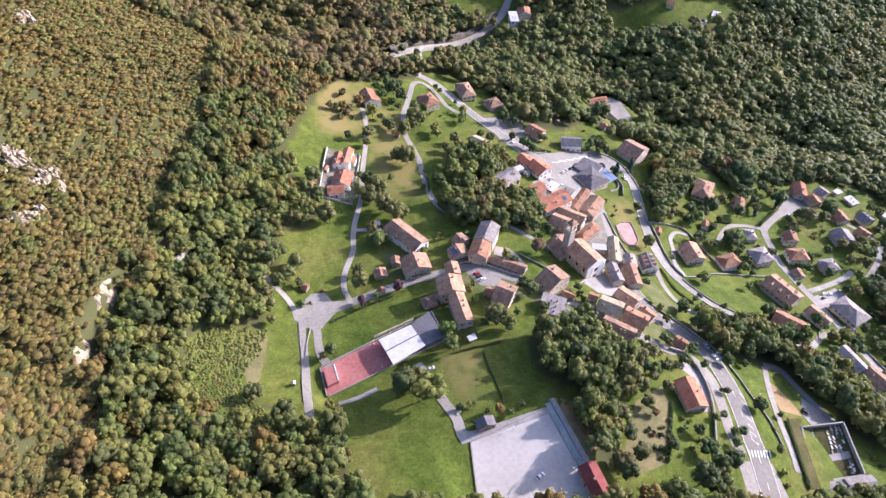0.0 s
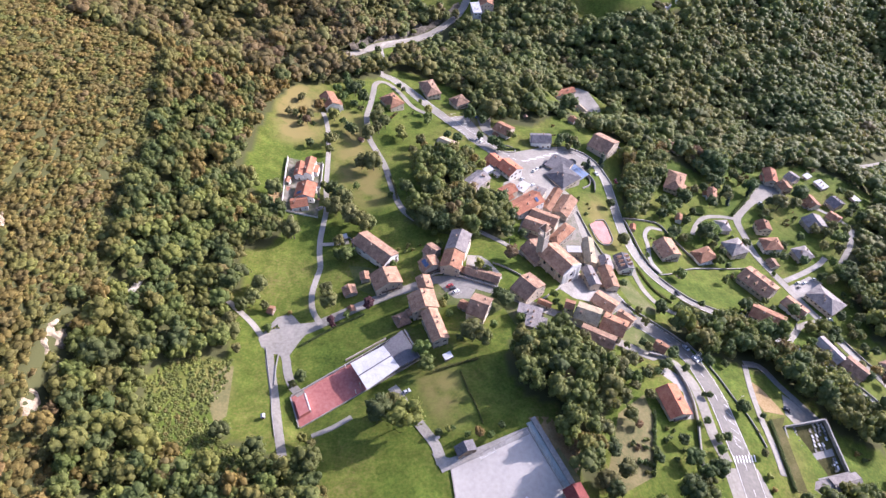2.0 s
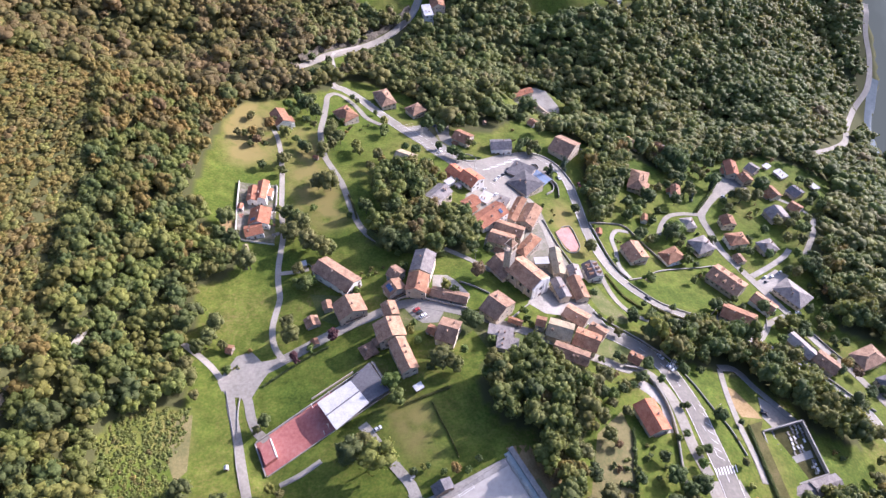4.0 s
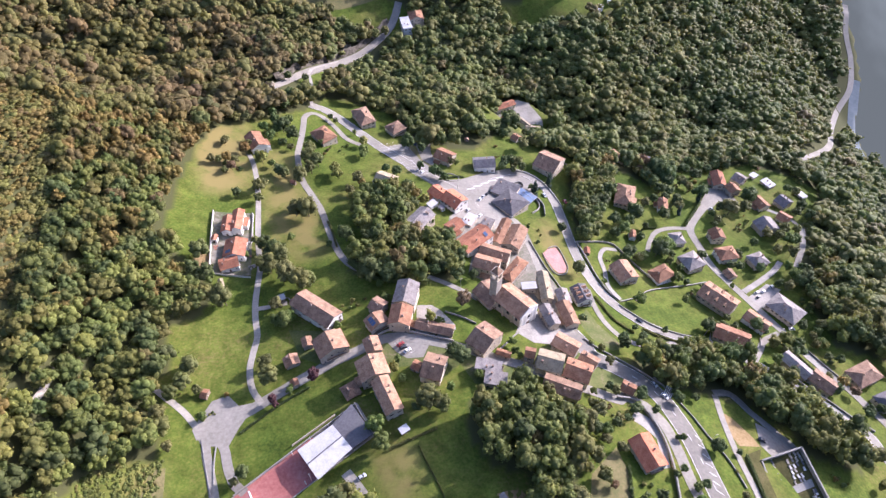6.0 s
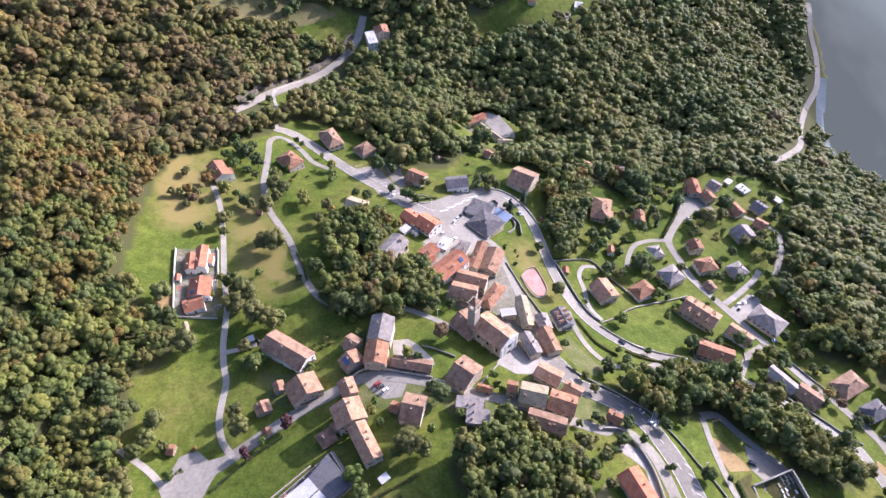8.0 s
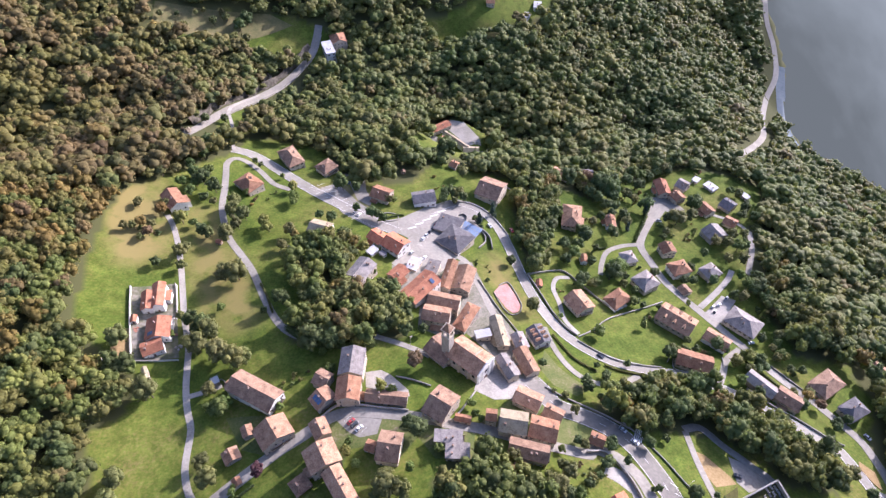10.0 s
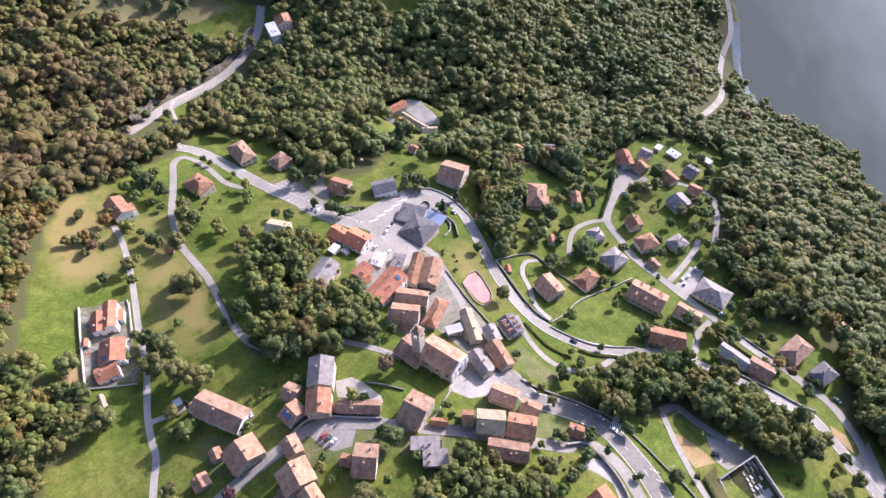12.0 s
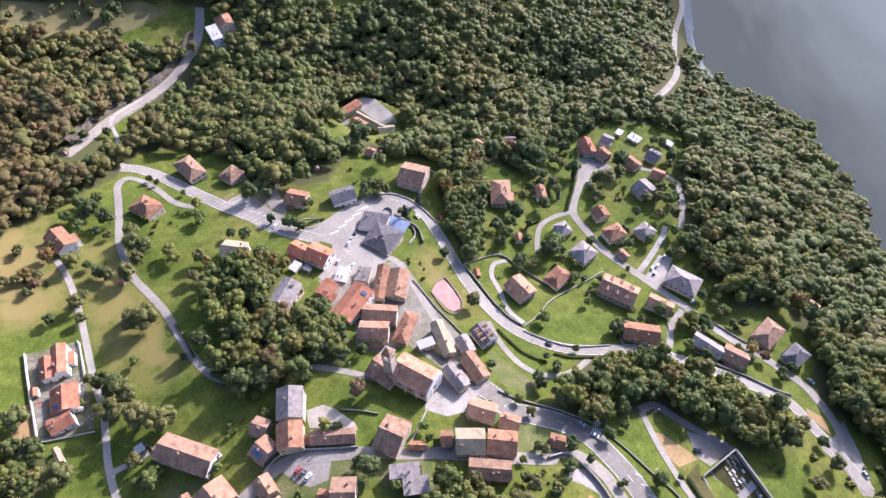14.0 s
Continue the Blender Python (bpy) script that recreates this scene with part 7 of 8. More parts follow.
tree(219.6, 292.9, 2.7, "dark")
tree(212.1, 237.9, 4.1, "olive")
tree(245.9, 370.9, 3.5, "dark")
tree(252.6, 359.3, 3.9, "olive")
tree(294.6, 353.6, 6.3, "olive")
tree(310.5, 357.6, 4.5, "olive")
tree(207.9, 345.5, 5.4, "dark")
tree(199.0, 340.1, 4.1, "dark")
tree(202.7, 323.2, 3.2, "dark")
tree(243.3, 306.1, 2.8, "dark")
tree(248.5, 223.6, 3.8, "yellow")
tree(264.3, 221.4, 4.2, "dark")
tree(265.7, 215.9, 2.8, "dark")
tree(268.8, 187.5, 3.3, "dark")
tree(269.2, 195.8, 2.7, "olive")
tree(279.6, 171.0, 2.9, "dark")
tree(307.5, 307.1, 3.4, "olive")
tree(306.1, 289.9, 3.3, "green")
tree(268.7, 293.9, 2.8, "dark")
tree(117.7, 396.5, 3.3, "dark")
tree(132.8, 395.8, 3.4, "dark")
tree(125.6, 394.0, 2.9, "olive")
tree(60.0, 420.1, 3.7, "dark")
tree(149.1, 378.9, 3.7, "conifer")
tree(190.1, 341.7, 4.1, "dark")
tree(192.2, 331.9, 4.4, "green")
tree(176.8, 358.0, 5.0, "dark")
tree(165.5, 341.8, 4.8, "dark")
tree(194.5, 377.1, 4.3, "olive")
tree(324.2, 316.2, 4.3, "green")
tree(316.9, 302.6, 3.8, "olive")
tree(338.5, 327.8, 3.5, "olive")
tree(289.5, 231.8, 2.9, "green")
tree(286.5, 220.5, 2.8, "yellow")
tree(177.0, 233.9, 2.3, "dark")
tree(157.4, 236.2, 1.9, "dark")
tree(11.9, 365.7, 3.6, "green")
tree(19.5, 354.6, 4.3, "dark")
tree(32.0, 355.2, 4.4, "olive")
tree(32.1, 311.7, 4.7, "olive")
tree(4.1, 342.5, 3.1, "olive")
tree(13.2, 332.6, 3.1, "dark")
tree(47.8, 307.2, 4.0, "rust")
tree(54.5, 299.6, 3.3, "olive")
tree(52.0, 328.6, 2.8, "green")
tree(59.4, 314.2, 3.1, "dark")
tree(36.5, 299.5, 3.9, "dark")
tree(13.4, 273.7, 2.1, "green")
tree(15.3, 261.4, 2.9, "green")
tree(-61.8, 308.8, 2.2, "green")
tree(-11.9, 444.7, 2.5, "green")
tree(-14.7, 426.4, 2.4, "green")
tree(78.7, 400.6, 2.8, "olive")
tree(142.5, 426.2, 4.4, "olive")
tree(160.2, 436.5, 4.5, "olive")
tree(128.5, 457.0, 4.1, "olive")
tree(173.6, 395.3, 3.9, "dark")
tree(171.5, 372.4, 4.2, "dark")
tree(200.2, 373.3, 3.0, "green")
tree(143.7, 329.7, 3.1, "dark")
tree(-11.5, 247.8, 2.0, "green")
tree(-12.7, 250.1, 1.7, "dark")
tree(282.8, 290.1, 3.2, "dark")
tree(289.5, 275.7, 2.8, "dark")
tree(206.8, 262.0, 2.5, "green")
tree(273.9, 339.8, 2.6, "dark")
tree(-7.4, 144.1, 7.9, "yellow")
tree(-19.2, 149.3, 5.9, "dark")
tree(-12.8, 153.3, 4.8, "olive")
tree(25.8, 135.6, 2.3, "ochre")
tree(20.5, 135.3, 1.5, "green")
tree(14.3, 139.2, 1.3, "green")
tree(7.8, 137.7, 1.5, "dark")
tree(2.4, 183.4, 4.3, "green")
tree(27.6, 190.4, 5.0, "olive")
tree(34.3, 186.0, 2.6, "olive")
tree(-37.2, 212.4, 1.9, "green")
tree(-45.2, 209.3, 2.2, "red")
tree(-25.0, 219.2, 2.8, "red")
tree(-56.8, 172.9, 3.1, "dark")
tree(-60.6, 169.3, 2.2, "olive")
tree(164.2, 154.1, 3.2, "dark")
tree(144.7, 160.8, 1.4, "dark")
tree(139.9, 129.4, 2.4, "green")
tree(141.0, 135.5, 2.2, "green")
tree(122.2, 123.8, 4.2, "dark")
tree(120.7, 132.3, 2.7, "dark")
tree(117.5, 172.0, 2.6, "olive")
tree(111.9, 157.0, 2.5, "olive")
tree(97.7, 144.5, 3.5, "olive")
tree(97.5, 154.2, 4.1, "olive")
tree(99.0, 171.1, 5.2, "olive")
tree(108.2, 177.5, 3.5, "olive")
tree(107.9, 166.0, 2.9, "green")
tree(130.2, 178.2, 2.4, "green")
tree(168.1, 183.8, 1.9, "dark")
tree(82.9, 136.2, 3.7, "olive")
tree(84.5, 126.5, 3.6, "dark")
tree(87.3, 117.1, 4.0, "olive")
tree(79.6, 107.6, 4.4, "dark")
tree(101.1, 140.1, 2.1, "rust")
tree(66.4, 126.1, 2.3, "rust")
tree(138.7, 144.6, 1.9, "dark")
tree(-80.4, 218.7, 2.8, "olive")
tree(-86.6, 222.5, 4.4, "olive")
tree(-90.9, 216.1, 3.7, "olive")
tree(-77.0, 203.9, 1.8, "green")
tree(-95.2, 205.4, 3.6, "olive")
tree(245.4, 199.3, 3.4, "dark")
tree(36.2, 138.7, 1.5, "dark")
tree(-52.6, 139.6, 2.3, "yellow")
tree(-48.4, 136.6, 2.0, "olive")
tree(-63.4, 416.6, 3.0, "olive")
tree(-53.5, 404.5, 2.6, "green")
tree(-71.6, 395.9, 2.5, "olive")
tree(-79.4, 415.8, 2.6, "olive")
tree(-85.1, 394.6, 2.8, "olive")
tree(-77.4, 384.8, 2.1, "olive")
tree(-56.0, 480.1, 4.4, "dark")
tree(-65.9, 464.3, 3.6, "olive")
tree(-48.7, 461.7, 3.3, "dark")
tree(-39.6, 385.2, 3.2, "olive")
tree(-29.5, 380.2, 4.5, "olive")
tree(-32.8, 350.0, 2.4, "olive")
tree(-53.3, 315.0, 2.8, "dark")
tree(-49.3, 306.6, 2.5, "dark")
tree(-56.6, 320.0, 2.5, "olive")
tree(280.7, 185.0, 3.0, "rust")
tree(281.1, 193.8, 2.7, "olive")
tree(285.5, 223.1, 2.9, "green")
tree(284.1, 229.0, 2.5, "olive")
tree(258.4, 224.5, 4.2, "yellow")
tree(259.0, 215.2, 3.4, "dark")
tree(261.8, 144.5, 3.6, "olive")
tree(264.9, 133.2, 3.0, "dark")
tree(249.8, 129.3, 2.3, "yellow")
tree(260.0, 121.5, 4.1, "olive")
tree(120.0, 253.7, 1.8, "olive")
tree(126.1, 242.9, 2.1, "dark")
tree(-85.5, 309.1, 5.2, "olive")
tree(-72.7, 272.7, 4.0, "olive")
tree(-79.6, 289.8, 3.6, "green")
tree(-43.3, 256.9, 3.5, "green")
tree(-37.2, 258.0, 3.0, "green")
tree(-41.2, 301.8, 5.5, "olive")
tree(-37.3, 288.7, 4.8, "olive")
tree(-47.4, 299.1, 3.8, "olive")
tree(-50.0, 310.9, 2.5, "dark")
tree(-33.3, 350.4, 3.6, "olive")
tree(-6.2, 390.5, 3.7, "yellow")
tree(2.8, 364.2, 3.2, "olive")
tree(-35.5, 321.5, 2.3, "green")
tree(45.4, 218.6, 3.5, "dark")
tree(162.7, 154.7, 2.9, "dark")
tree(85.9, 190.0, 3.2, "olive")
tree(73.2, 191.9, 3.4, "green")
tree(54.5, 203.0, 2.4, "green")
tree(-22.5, 683.2, 3.8, "dark")
tree(-47.7, 674.7, 3.3, "olive")
tree(-64.9, 664.7, 3.6, "olive")
tree(-60.0, 667.4, 3.2, "dark")
tree(-10.9, 688.9, 3.9, "olive")
tree(0.3, 679.6, 5.4, "dark")
tree(8.7, 688.3, 5.9, "dark")
tree(-36.3, 692.3, 2.4, "olive")
tree(-52.5, 687.6, 2.3, "dark")
tree(-65.8, 683.3, 2.7, "olive")
tree(-29.5, 695.9, 2.4, "olive")
tree(-6.8, 666.3, 4.4, "olive")
tree(3.2, 664.7, 4.4, "olive")
tree(-13.4, 695.5, 2.9, "olive")
tree(-53.1, 619.9, 4.9, "yellow")
tree(-49.4, 608.2, 4.4, "yellow")
tree(-69.0, 641.6, 4.4, "olive")
tree(-59.7, 635.8, 4.5, "dark")
tree(44.4, 636.2, 4.5, "olive")
tree(39.4, 651.2, 4.5, "green")
tree(55.2, 640.2, 4.0, "olive")
tree(57.8, 623.2, 4.9, "olive")
tree(-38.6, 532.2, 3.2, "dark")
tree(-25.0, 534.8, 3.3, "dark")
tree(-6.6, 467.9, 2.3, "dark")
tree(-3.0, 462.4, 1.9, "dark")
tree(10.7, 445.6, 1.9, "green")
tree(16.7, 428.2, 3.3, "yellow")
tree(-45.7, 437.9, 3.1, "green")
tree(-41.4, 423.3, 3.0, "dark")
tree(-47.2, 451.8, 3.5, "dark")
tree(226.3, 409.7, 6.5, "dark")
tree(242.6, 411.1, 6.6, "rust")
tree(250.5, 401.1, 7.5, "dark")
tree(257.9, 394.7, 6.5, "dark")
tree(280.2, 424.9, 4.9, "green")
tree(295.7, 422.3, 4.4, "green")
tree(301.6, 417.8, 4.4, "green")
tree(327.1, 421.9, 4.5, "olive")
tree(208.8, 352.0, 5.0, "dark")
tree(183.2, 326.8, 3.5, "dark")
tree(253.6, 366.5, 4.0, "dark")
tree(278.3, 374.3, 5.5, "dark")
tree(318.6, 366.9, 6.5, "dark")
tree(290.1, 359.8, 3.6, "dark")
tree(234.5, 368.3, 3.5, "dark")
tree(233.5, 348.3, 4.2, "dark")
tree(215.9, 312.4, 5.6, "green")
tree(182.6, 303.0, 3.4, "dark")
tree(210.1, 281.8, 3.4, "green")
tree(220.8, 237.7, 3.1, "dark")
tree(244.7, 237.8, 4.3, "dark")
tree(249.5, 233.5, 2.8, "dark")
tree(253.3, 216.8, 3.1, "olive")
tree(281.0, 236.8, 2.9, "dark")
tree(240.8, 209.7, 3.0, "green")
tree(304.5, 279.9, 4.0, "green")
tree(309.9, 276.2, 4.4, "dark")
tree(308.4, 265.2, 4.7, "dark")
tree(309.4, 254.6, 4.7, "green")
tree(311.6, 326.1, 3.9, "olive")
tree(319.2, 322.1, 3.9, "olive")
tree(51.3, 352.6, 3.3, "yellow")
tree(10.9, 374.5, 3.0, "ochre")
tree(26.5, 366.9, 4.4, "green")
tree(40.8, 365.1, 4.1, "dark")
tree(47.2, 360.2, 3.3, "olive")
tree(36.6, 386.2, 4.2, "dark")
tree(29.6, 391.4, 3.1, "dark")
tree(63.6, 386.5, 3.5, "dark")
tree(67.8, 383.9, 3.1, "dark")
tree(126.0, 402.5, 4.2, "dark")
tree(120.2, 400.4, 3.4, "dark")
tree(50.2, 422.7, 5.0, "dark")
tree(15.5, 415.2, 3.2, "green")
tree(82.0, 400.8, 2.4, "green")
tree(135.0, 368.6, 3.6, "conifer")
tree(127.5, 218.2, 2.1, "olive")
tree(197.5, 202.5, 4.4, "dark")
tree(206.0, 197.9, 3.7, "green")
tree(372.0, 376.2, 3.8, "olive")
tree(366.1, 380.3, 3.9, "green")
tree(363.8, 358.0, 4.2, "dark")
tree(354.3, 348.9, 3.7, "dark")
tree(362.2, 344.5, 4.1, "dark")
tree(328.0, 328.5, 4.0, "olive")
tree(330.0, 316.3, 3.5, "dark")
tree(295.1, 318.0, 3.0, "dark")
tree(274.0, 305.5, 3.3, "dark")
tree(262.8, 295.8, 2.8, "dark")
tree(279.6, 345.1, 3.0, "olive")
tree(278.9, 352.1, 2.6, "dark")
tree(289.9, 402.7, 4.3, "dark")
tree(309.3, 416.1, 3.9, "dark")
tree(245.4, 380.0, 4.5, "dark")
tree(241.4, 387.1, 4.5, "dark")
tree(237.2, 394.2, 4.5, "dark")
tree(275.0, 385.9, 3.7, "olive")
tree(269.5, 410.6, 5.2, "dark")
tree(284.1, 411.9, 4.8, "dark")
tree(224.0, 362.4, 3.4, "olive")
tree(213.2, 336.2, 2.5, "dark")
tree(220.1, 306.2, 2.7, "dark")
tree(217.8, 279.4, 2.2, "dark")
tree(251.8, 275.7, 1.9, "green")
tree(228.7, 275.5, 2.2, "dark")
tree(228.5, 237.3, 2.4, "dark")
tree(280.2, 221.3, 2.8, "olive")
tree(283.3, 211.9, 2.8, "dark")
tree(289.8, 208.9, 2.8, "dark")
tree(286.2, 247.3, 2.6, "green")
tree(23.8, 282.7, 5.7, "green")
tree(68.4, 276.3, 3.0, "dark")
tree(58.3, 277.6, 4.1, "dark")
tree(51.1, 283.0, 3.5, "dark")
tree(-56.3, 368.8, 3.7, "olive")
tree(-52.8, 374.3, 3.1, "olive")
tree(-13.3, 313.1, 2.0, "dark")
tree(-3.0, 316.7, 4.8, "dark")
tree(162.3, 331.3, 4.5, "dark")
tree(157.3, 350.0, 3.8, "dark")
tree(186.5, 306.7, 4.4, "dark")
tree(195.4, 303.2, 3.3, "green")
tree(54.7, 395.0, 2.9, "dark")
tree(70.3, 380.0, 2.9, "dark")
tree(173.3, 260.9, 4.0, "green")
tree(44.4, 290.4, 2.9, "olive")
tree(77.5, 223.1, 2.4, "green")
tree(77.4, 216.7, 2.1, "green")
tree(66.2, 223.4, 1.8, "olive")
tree(-92.7, 199.7, 4.2, "olive")
tree(-99.9, 193.5, 2.9, "dark")
tree(-105.8, 204.6, 3.6, "dark")
tree(-89.9, 190.1, 2.6, "olive")
tree(48.5, 183.1, 2.6, "green")
tree(3.6, 174.5, 4.0, "green")
tree(12.3, 138.9, 1.5, "yellow")
tree(30.8, 134.4, 1.5, "green")
tree(88.5, 150.5, 3.5, "dark")
tree(103.0, 167.4, 3.4, "dark")
tree(91.2, 168.1, 2.8, "olive")
tree(106.0, 161.4, 2.5, "olive")
tree(120.3, 158.2, 2.5, "olive")
tree(115.0, 170.0, 2.3, "dark")
tree(122.3, 172.5, 2.1, "dark")
tree(146.0, 136.1, 2.2, "dark")
tree(157.6, 188.0, 1.9, "dark")
tree(139.6, 176.2, 2.1, "dark")
tree(135.2, 185.1, 2.4, "dark")
tree(105.7, 123.2, 2.3, "dark")
tree(125.3, 116.3, 3.6, "dark")
tree(156.4, 182.7, 3.1, "dark")
tree(163.6, 129.5, 1.9, "olive")
tree(174.8, 151.5, 1.7, "dark")
tree(133.3, 142.5, 1.6, "dark")
tree(275.7, 369.7, 3.0, "conifer")
tree(250.6, 354.4, 2.6, "conifer")
tree(255.3, 388.3, 5.5, "dark")
tree(270.7, 391.3, 4.6, "olive")
tree(251.6, 376.7, 3.6, "dark")
tree(238.0, 404.5, 3.2, "rust")
tree(207.7, 406.1, 5.5, "ochre")
tree(196.4, 388.6, 4.6, "olive")
tree(292.4, 424.1, 4.0, "dark")
tree(302.7, 423.9, 4.2, "dark")
tree(308.0, 419.7, 3.8, "olive")
tree(318.4, 419.3, 4.0, "dark")
tree(328.9, 418.9, 4.2, "dark")
tree(221.1, 314.0, 4.6, "green")
tree(246.4, 307.2, 2.6, "dark")
tree(190.8, 301.8, 3.2, "olive")
tree(214.2, 282.5, 2.8, "dark")
tree(214.3, 299.0, 2.8, "olive")
tree(207.7, 237.4, 4.2, "dark")
tree(294.1, 236.3, 3.6, "olive")
tree(228.5, 245.1, 2.6, "olive")
tree(293.7, 271.6, 3.4, "olive")
tree(305.9, 276.2, 4.0, "dark")
tree(-51.5, 475.5, 4.4, "dark")
tree(-45.0, 478.6, 4.2, "dark")
tree(-57.2, 455.1, 3.8, "olive")
tree(-42.1, 446.3, 3.8, "dark")
tree(-37.0, 453.7, 3.6, "green")
tree(-54.8, 439.6, 3.6, "green")
tree(-40.1, 473.7, 4.2, "dark")
tree(-24.2, 404.1, 4.6, "olive")
tree(-65.6, 408.7, 4.0, "ochre")
tree(-55.6, 403.3, 3.0, "yellow")
tree(-76.9, 398.0, 3.4, "ochre")
tree(129.9, 400.2, 4.2, "olive")
tree(133.9, 373.5, 2.6, "dark")
tree(8.8, 377.4, 4.2, "olive")
tree(113.4, 106.5, 6, "dark")
tree(119.5, 104.4, 5, "olive")
tree(77.8, 111.8, 4.6, "olive")
tree(132.0, 118.5, 4.4, "dark")
tree(125.3, 112.6, 3.4, "olive")
tree(147.1, 160.4, 1.8, "dark")
tree(159.5, 228.6, 2.6, "dark")
tree(144.3, 225.8, 3.4, "dark")
tree(240.0, 119.3, 3.6, "olive")
tree(276.7, 192.0, 3.0, "ochre")
tree(301.4, 150.5, 3.0, "olive")
tree(281.7, 172.6, 3.2, "dark")
tree(290.8, 173.3, 2.8, "dark")
tree(137.3, 187.4, 2.8, "dark")
tree(127.6, 176.9, 2.8, "dark")
tree(156.3, 278.5, 1.6, "green")
tree(152.0, 452.0, 3.2, "olive")
tree(159.0, 450.5, 3.4, "dark")
tree(166.5, 453.0, 3.0, "olive")
tree(173.0, 457.0, 3.4, "dark")
tree(180.0, 461.0, 3.6, "rust")
tree(187.0, 466.0, 3.4, "ochre")
tree(190.0, 476.0, 3.2, "olive")
wall("oval stone rim of a planted bed on the square", [(68.6, 387.2), (72.6, 389.4), (76.6, 389.1), (80.3, 386.5), (81.1, 382.1), (75.9, 379.8), (70.6, 381.7), (68.5, 386.7)], 0.6, 0.4, WALLS["STONE"])
wall("curved niche wall beside the shop", [(119.5, 373.3), (122.4, 379.4), (127.4, 381.6), (129.3, 377.4), (126.3, 371.3)], 1.5, 0.5, CONCRETE)
wall("terrace wall around the solar carport", [(127.8, 372.0), (132.5, 366.1), (135.6, 358.4), (133.7, 351.6), (127.2, 346.3)], 1.4, 0.5, CONCRETE)
wall("white wall along the villa drive", [(-59.9, 347.4), (-59.2, 338.8), (-59.0, 326.0)], 1, 0.3, WALLS["WHITE"])
wall("tall white boundary wall of the villas", [(-82.0, 346.9), (-81.9, 328.7), (-81.0, 296.6)], 1.8, 0.35, WALLS["WHITE"])
wall("low white wall along the lane", [(-59.1, 345.7), (-59.4, 320.4)], 1.2, 0.3, WALLS["WHITE"])
wall("pale wall closing the villa yard", [(-80.7, 295.8), (-59.0, 292.4)], 1.2, 0.3, WALLS["WHITE"])
wall("long stone retaining wall above the main road", [(151.3, 318.6), (152.5, 305.0), (153.2, 284.0), (155.4, 270.2), (159.5, 262.0)], 1.6, 0.4, WALLS["STONE"])
wall("garden wall at the back of the villa plot", [(151.3, 318.6), (169.8, 320.1), (179.7, 318.0), (184.9, 306.0), (190.6, 291.9), (195.1, 282.0)], 1.3, 0.35, WALLS["STONE"])
wall("pale garden wall between lawn and villa", [(159.8, 261.0), (171.8, 264.9), (186.2, 272.3), (203.2, 275.9), (217.7, 278.1), (235.7, 281.5)], 1, 0.5, CONCRETE)
wall("stone wall below the sloping lawn", [(157.6, 258.2), (163.7, 250.0), (173.4, 239.7), (185.5, 233.8), (198.8, 229.6)], 1, 0.4, WALLS["STONE"])
wall("white parapet along the main road", [(121.2, 227.5), (126.3, 220.5), (134.4, 212.9), (143.5, 204.6), (148.7, 198.7), (153.8, 193.0)], 1.1, 0.45, CONCRETE)
wall("pale parapet beside the main road bend", [(151.3, 199.0), (157.0, 185.0), (160.6, 173.7), (163.3, 161.1), (167.1, 148.0), (168.4, 133.9)], 0.9, 0.35, CONCRETE)
wall("dark retaining wall below the curved road", [(122.8, 185.8), (132.0, 183.5), (135.5, 175.0), (137.0, 162.3), (134.7, 146.7), (129.4, 129.3), (126.8, 117.9)], 2.2, 0.6, WALLS["STONE"])
wall("white wall beside the street", [(124.0, 265.8), (121.6, 278.0), (119.0, 290.6), (117.6, 302.4), (115.8, 316.7)], 1, 0.35, CONCRETE)
wall("curved retaining wall of the upper square", [(128.3, 368.4), (133.7, 365.2), (138.2, 356.1), (136.1, 344.3)], 2.5, 0.5, CONCRETE)
wall("pale wall of the upper square", [(128.3, 358.0), (118.5, 348.7), (109.3, 340.2)], 2, 0.45, CONCRETE)
wall("low wall at the bend above the square", [(126.4, 396.1), (136.5, 393.1), (146.3, 382.5), (151.5, 366.1), (153.3, 355.8)], 0.9, 0.35, CONCRETE)
wall("garden wall behind the bend", [(172.6, 410.0), (178.3, 399.8), (176.7, 389.8)], 0.9, 0.3, CONCRETE)
wall("churchyard wall in rough stone", [(46.3, 249.2), (54.2, 244.8), (61.7, 239.2)], 1.2, 0.35, WALLS["STONE"])
wall("hairpin wall of the steps beside the church", [(84.0, 232.1), (77.5, 226.3), (72.4, 221.7), (67.7, 218.0)], 1.1, 0.5, CONCRETE)
wall("stone wall along the curved village road", [(5.6, 236.1), (14.1, 240.3), (22.3, 238.6), (35.4, 232.5), (47.0, 227.6)], 1.5, 0.5, WALLS["STONE"])
wall("kerb wall between the two lanes", [(-70.3, 189.7), (-70.5, 181.2), (-69.7, 170.6)], 0.5, 0.4, CONCRETE)
wall("pale edge wall of the meadow lane", [(-77.2, 193.8), (-74.7, 182.8), (-71.3, 168.7), (-68.8, 155.3), (-65.6, 142.5)], 0.4, 0.3, CONCRETE)
wall("retaining wall along the residential road", [(268.7, 230.4), (273.6, 217.3), (278.3, 204.7), (281.2, 198.0)], 1.2, 0.35, WALLS["STONE"])
wall("roadside wall below the long houses", [(243.3, 205.8), (250.5, 191.7), (259.7, 180.5), (268.9, 167.4), (276.0, 160.4)], 1.4, 0.5, CONCRETE)
wall("wall of the terraced house gardens", [(204.9, 232.5), (218.4, 242.8), (206.5, 227.8), (218.0, 221.9), (227.7, 215.4), (239.1, 221.6), (245.0, 230.0)], 1, 0.3, WALLS["STONE"])
wall("stone wall beside the forest path", [(-45.7, 274.7), (-38.6, 274.7), (-36.8, 271.3)], 0.8, 0.3, CONCRETE)
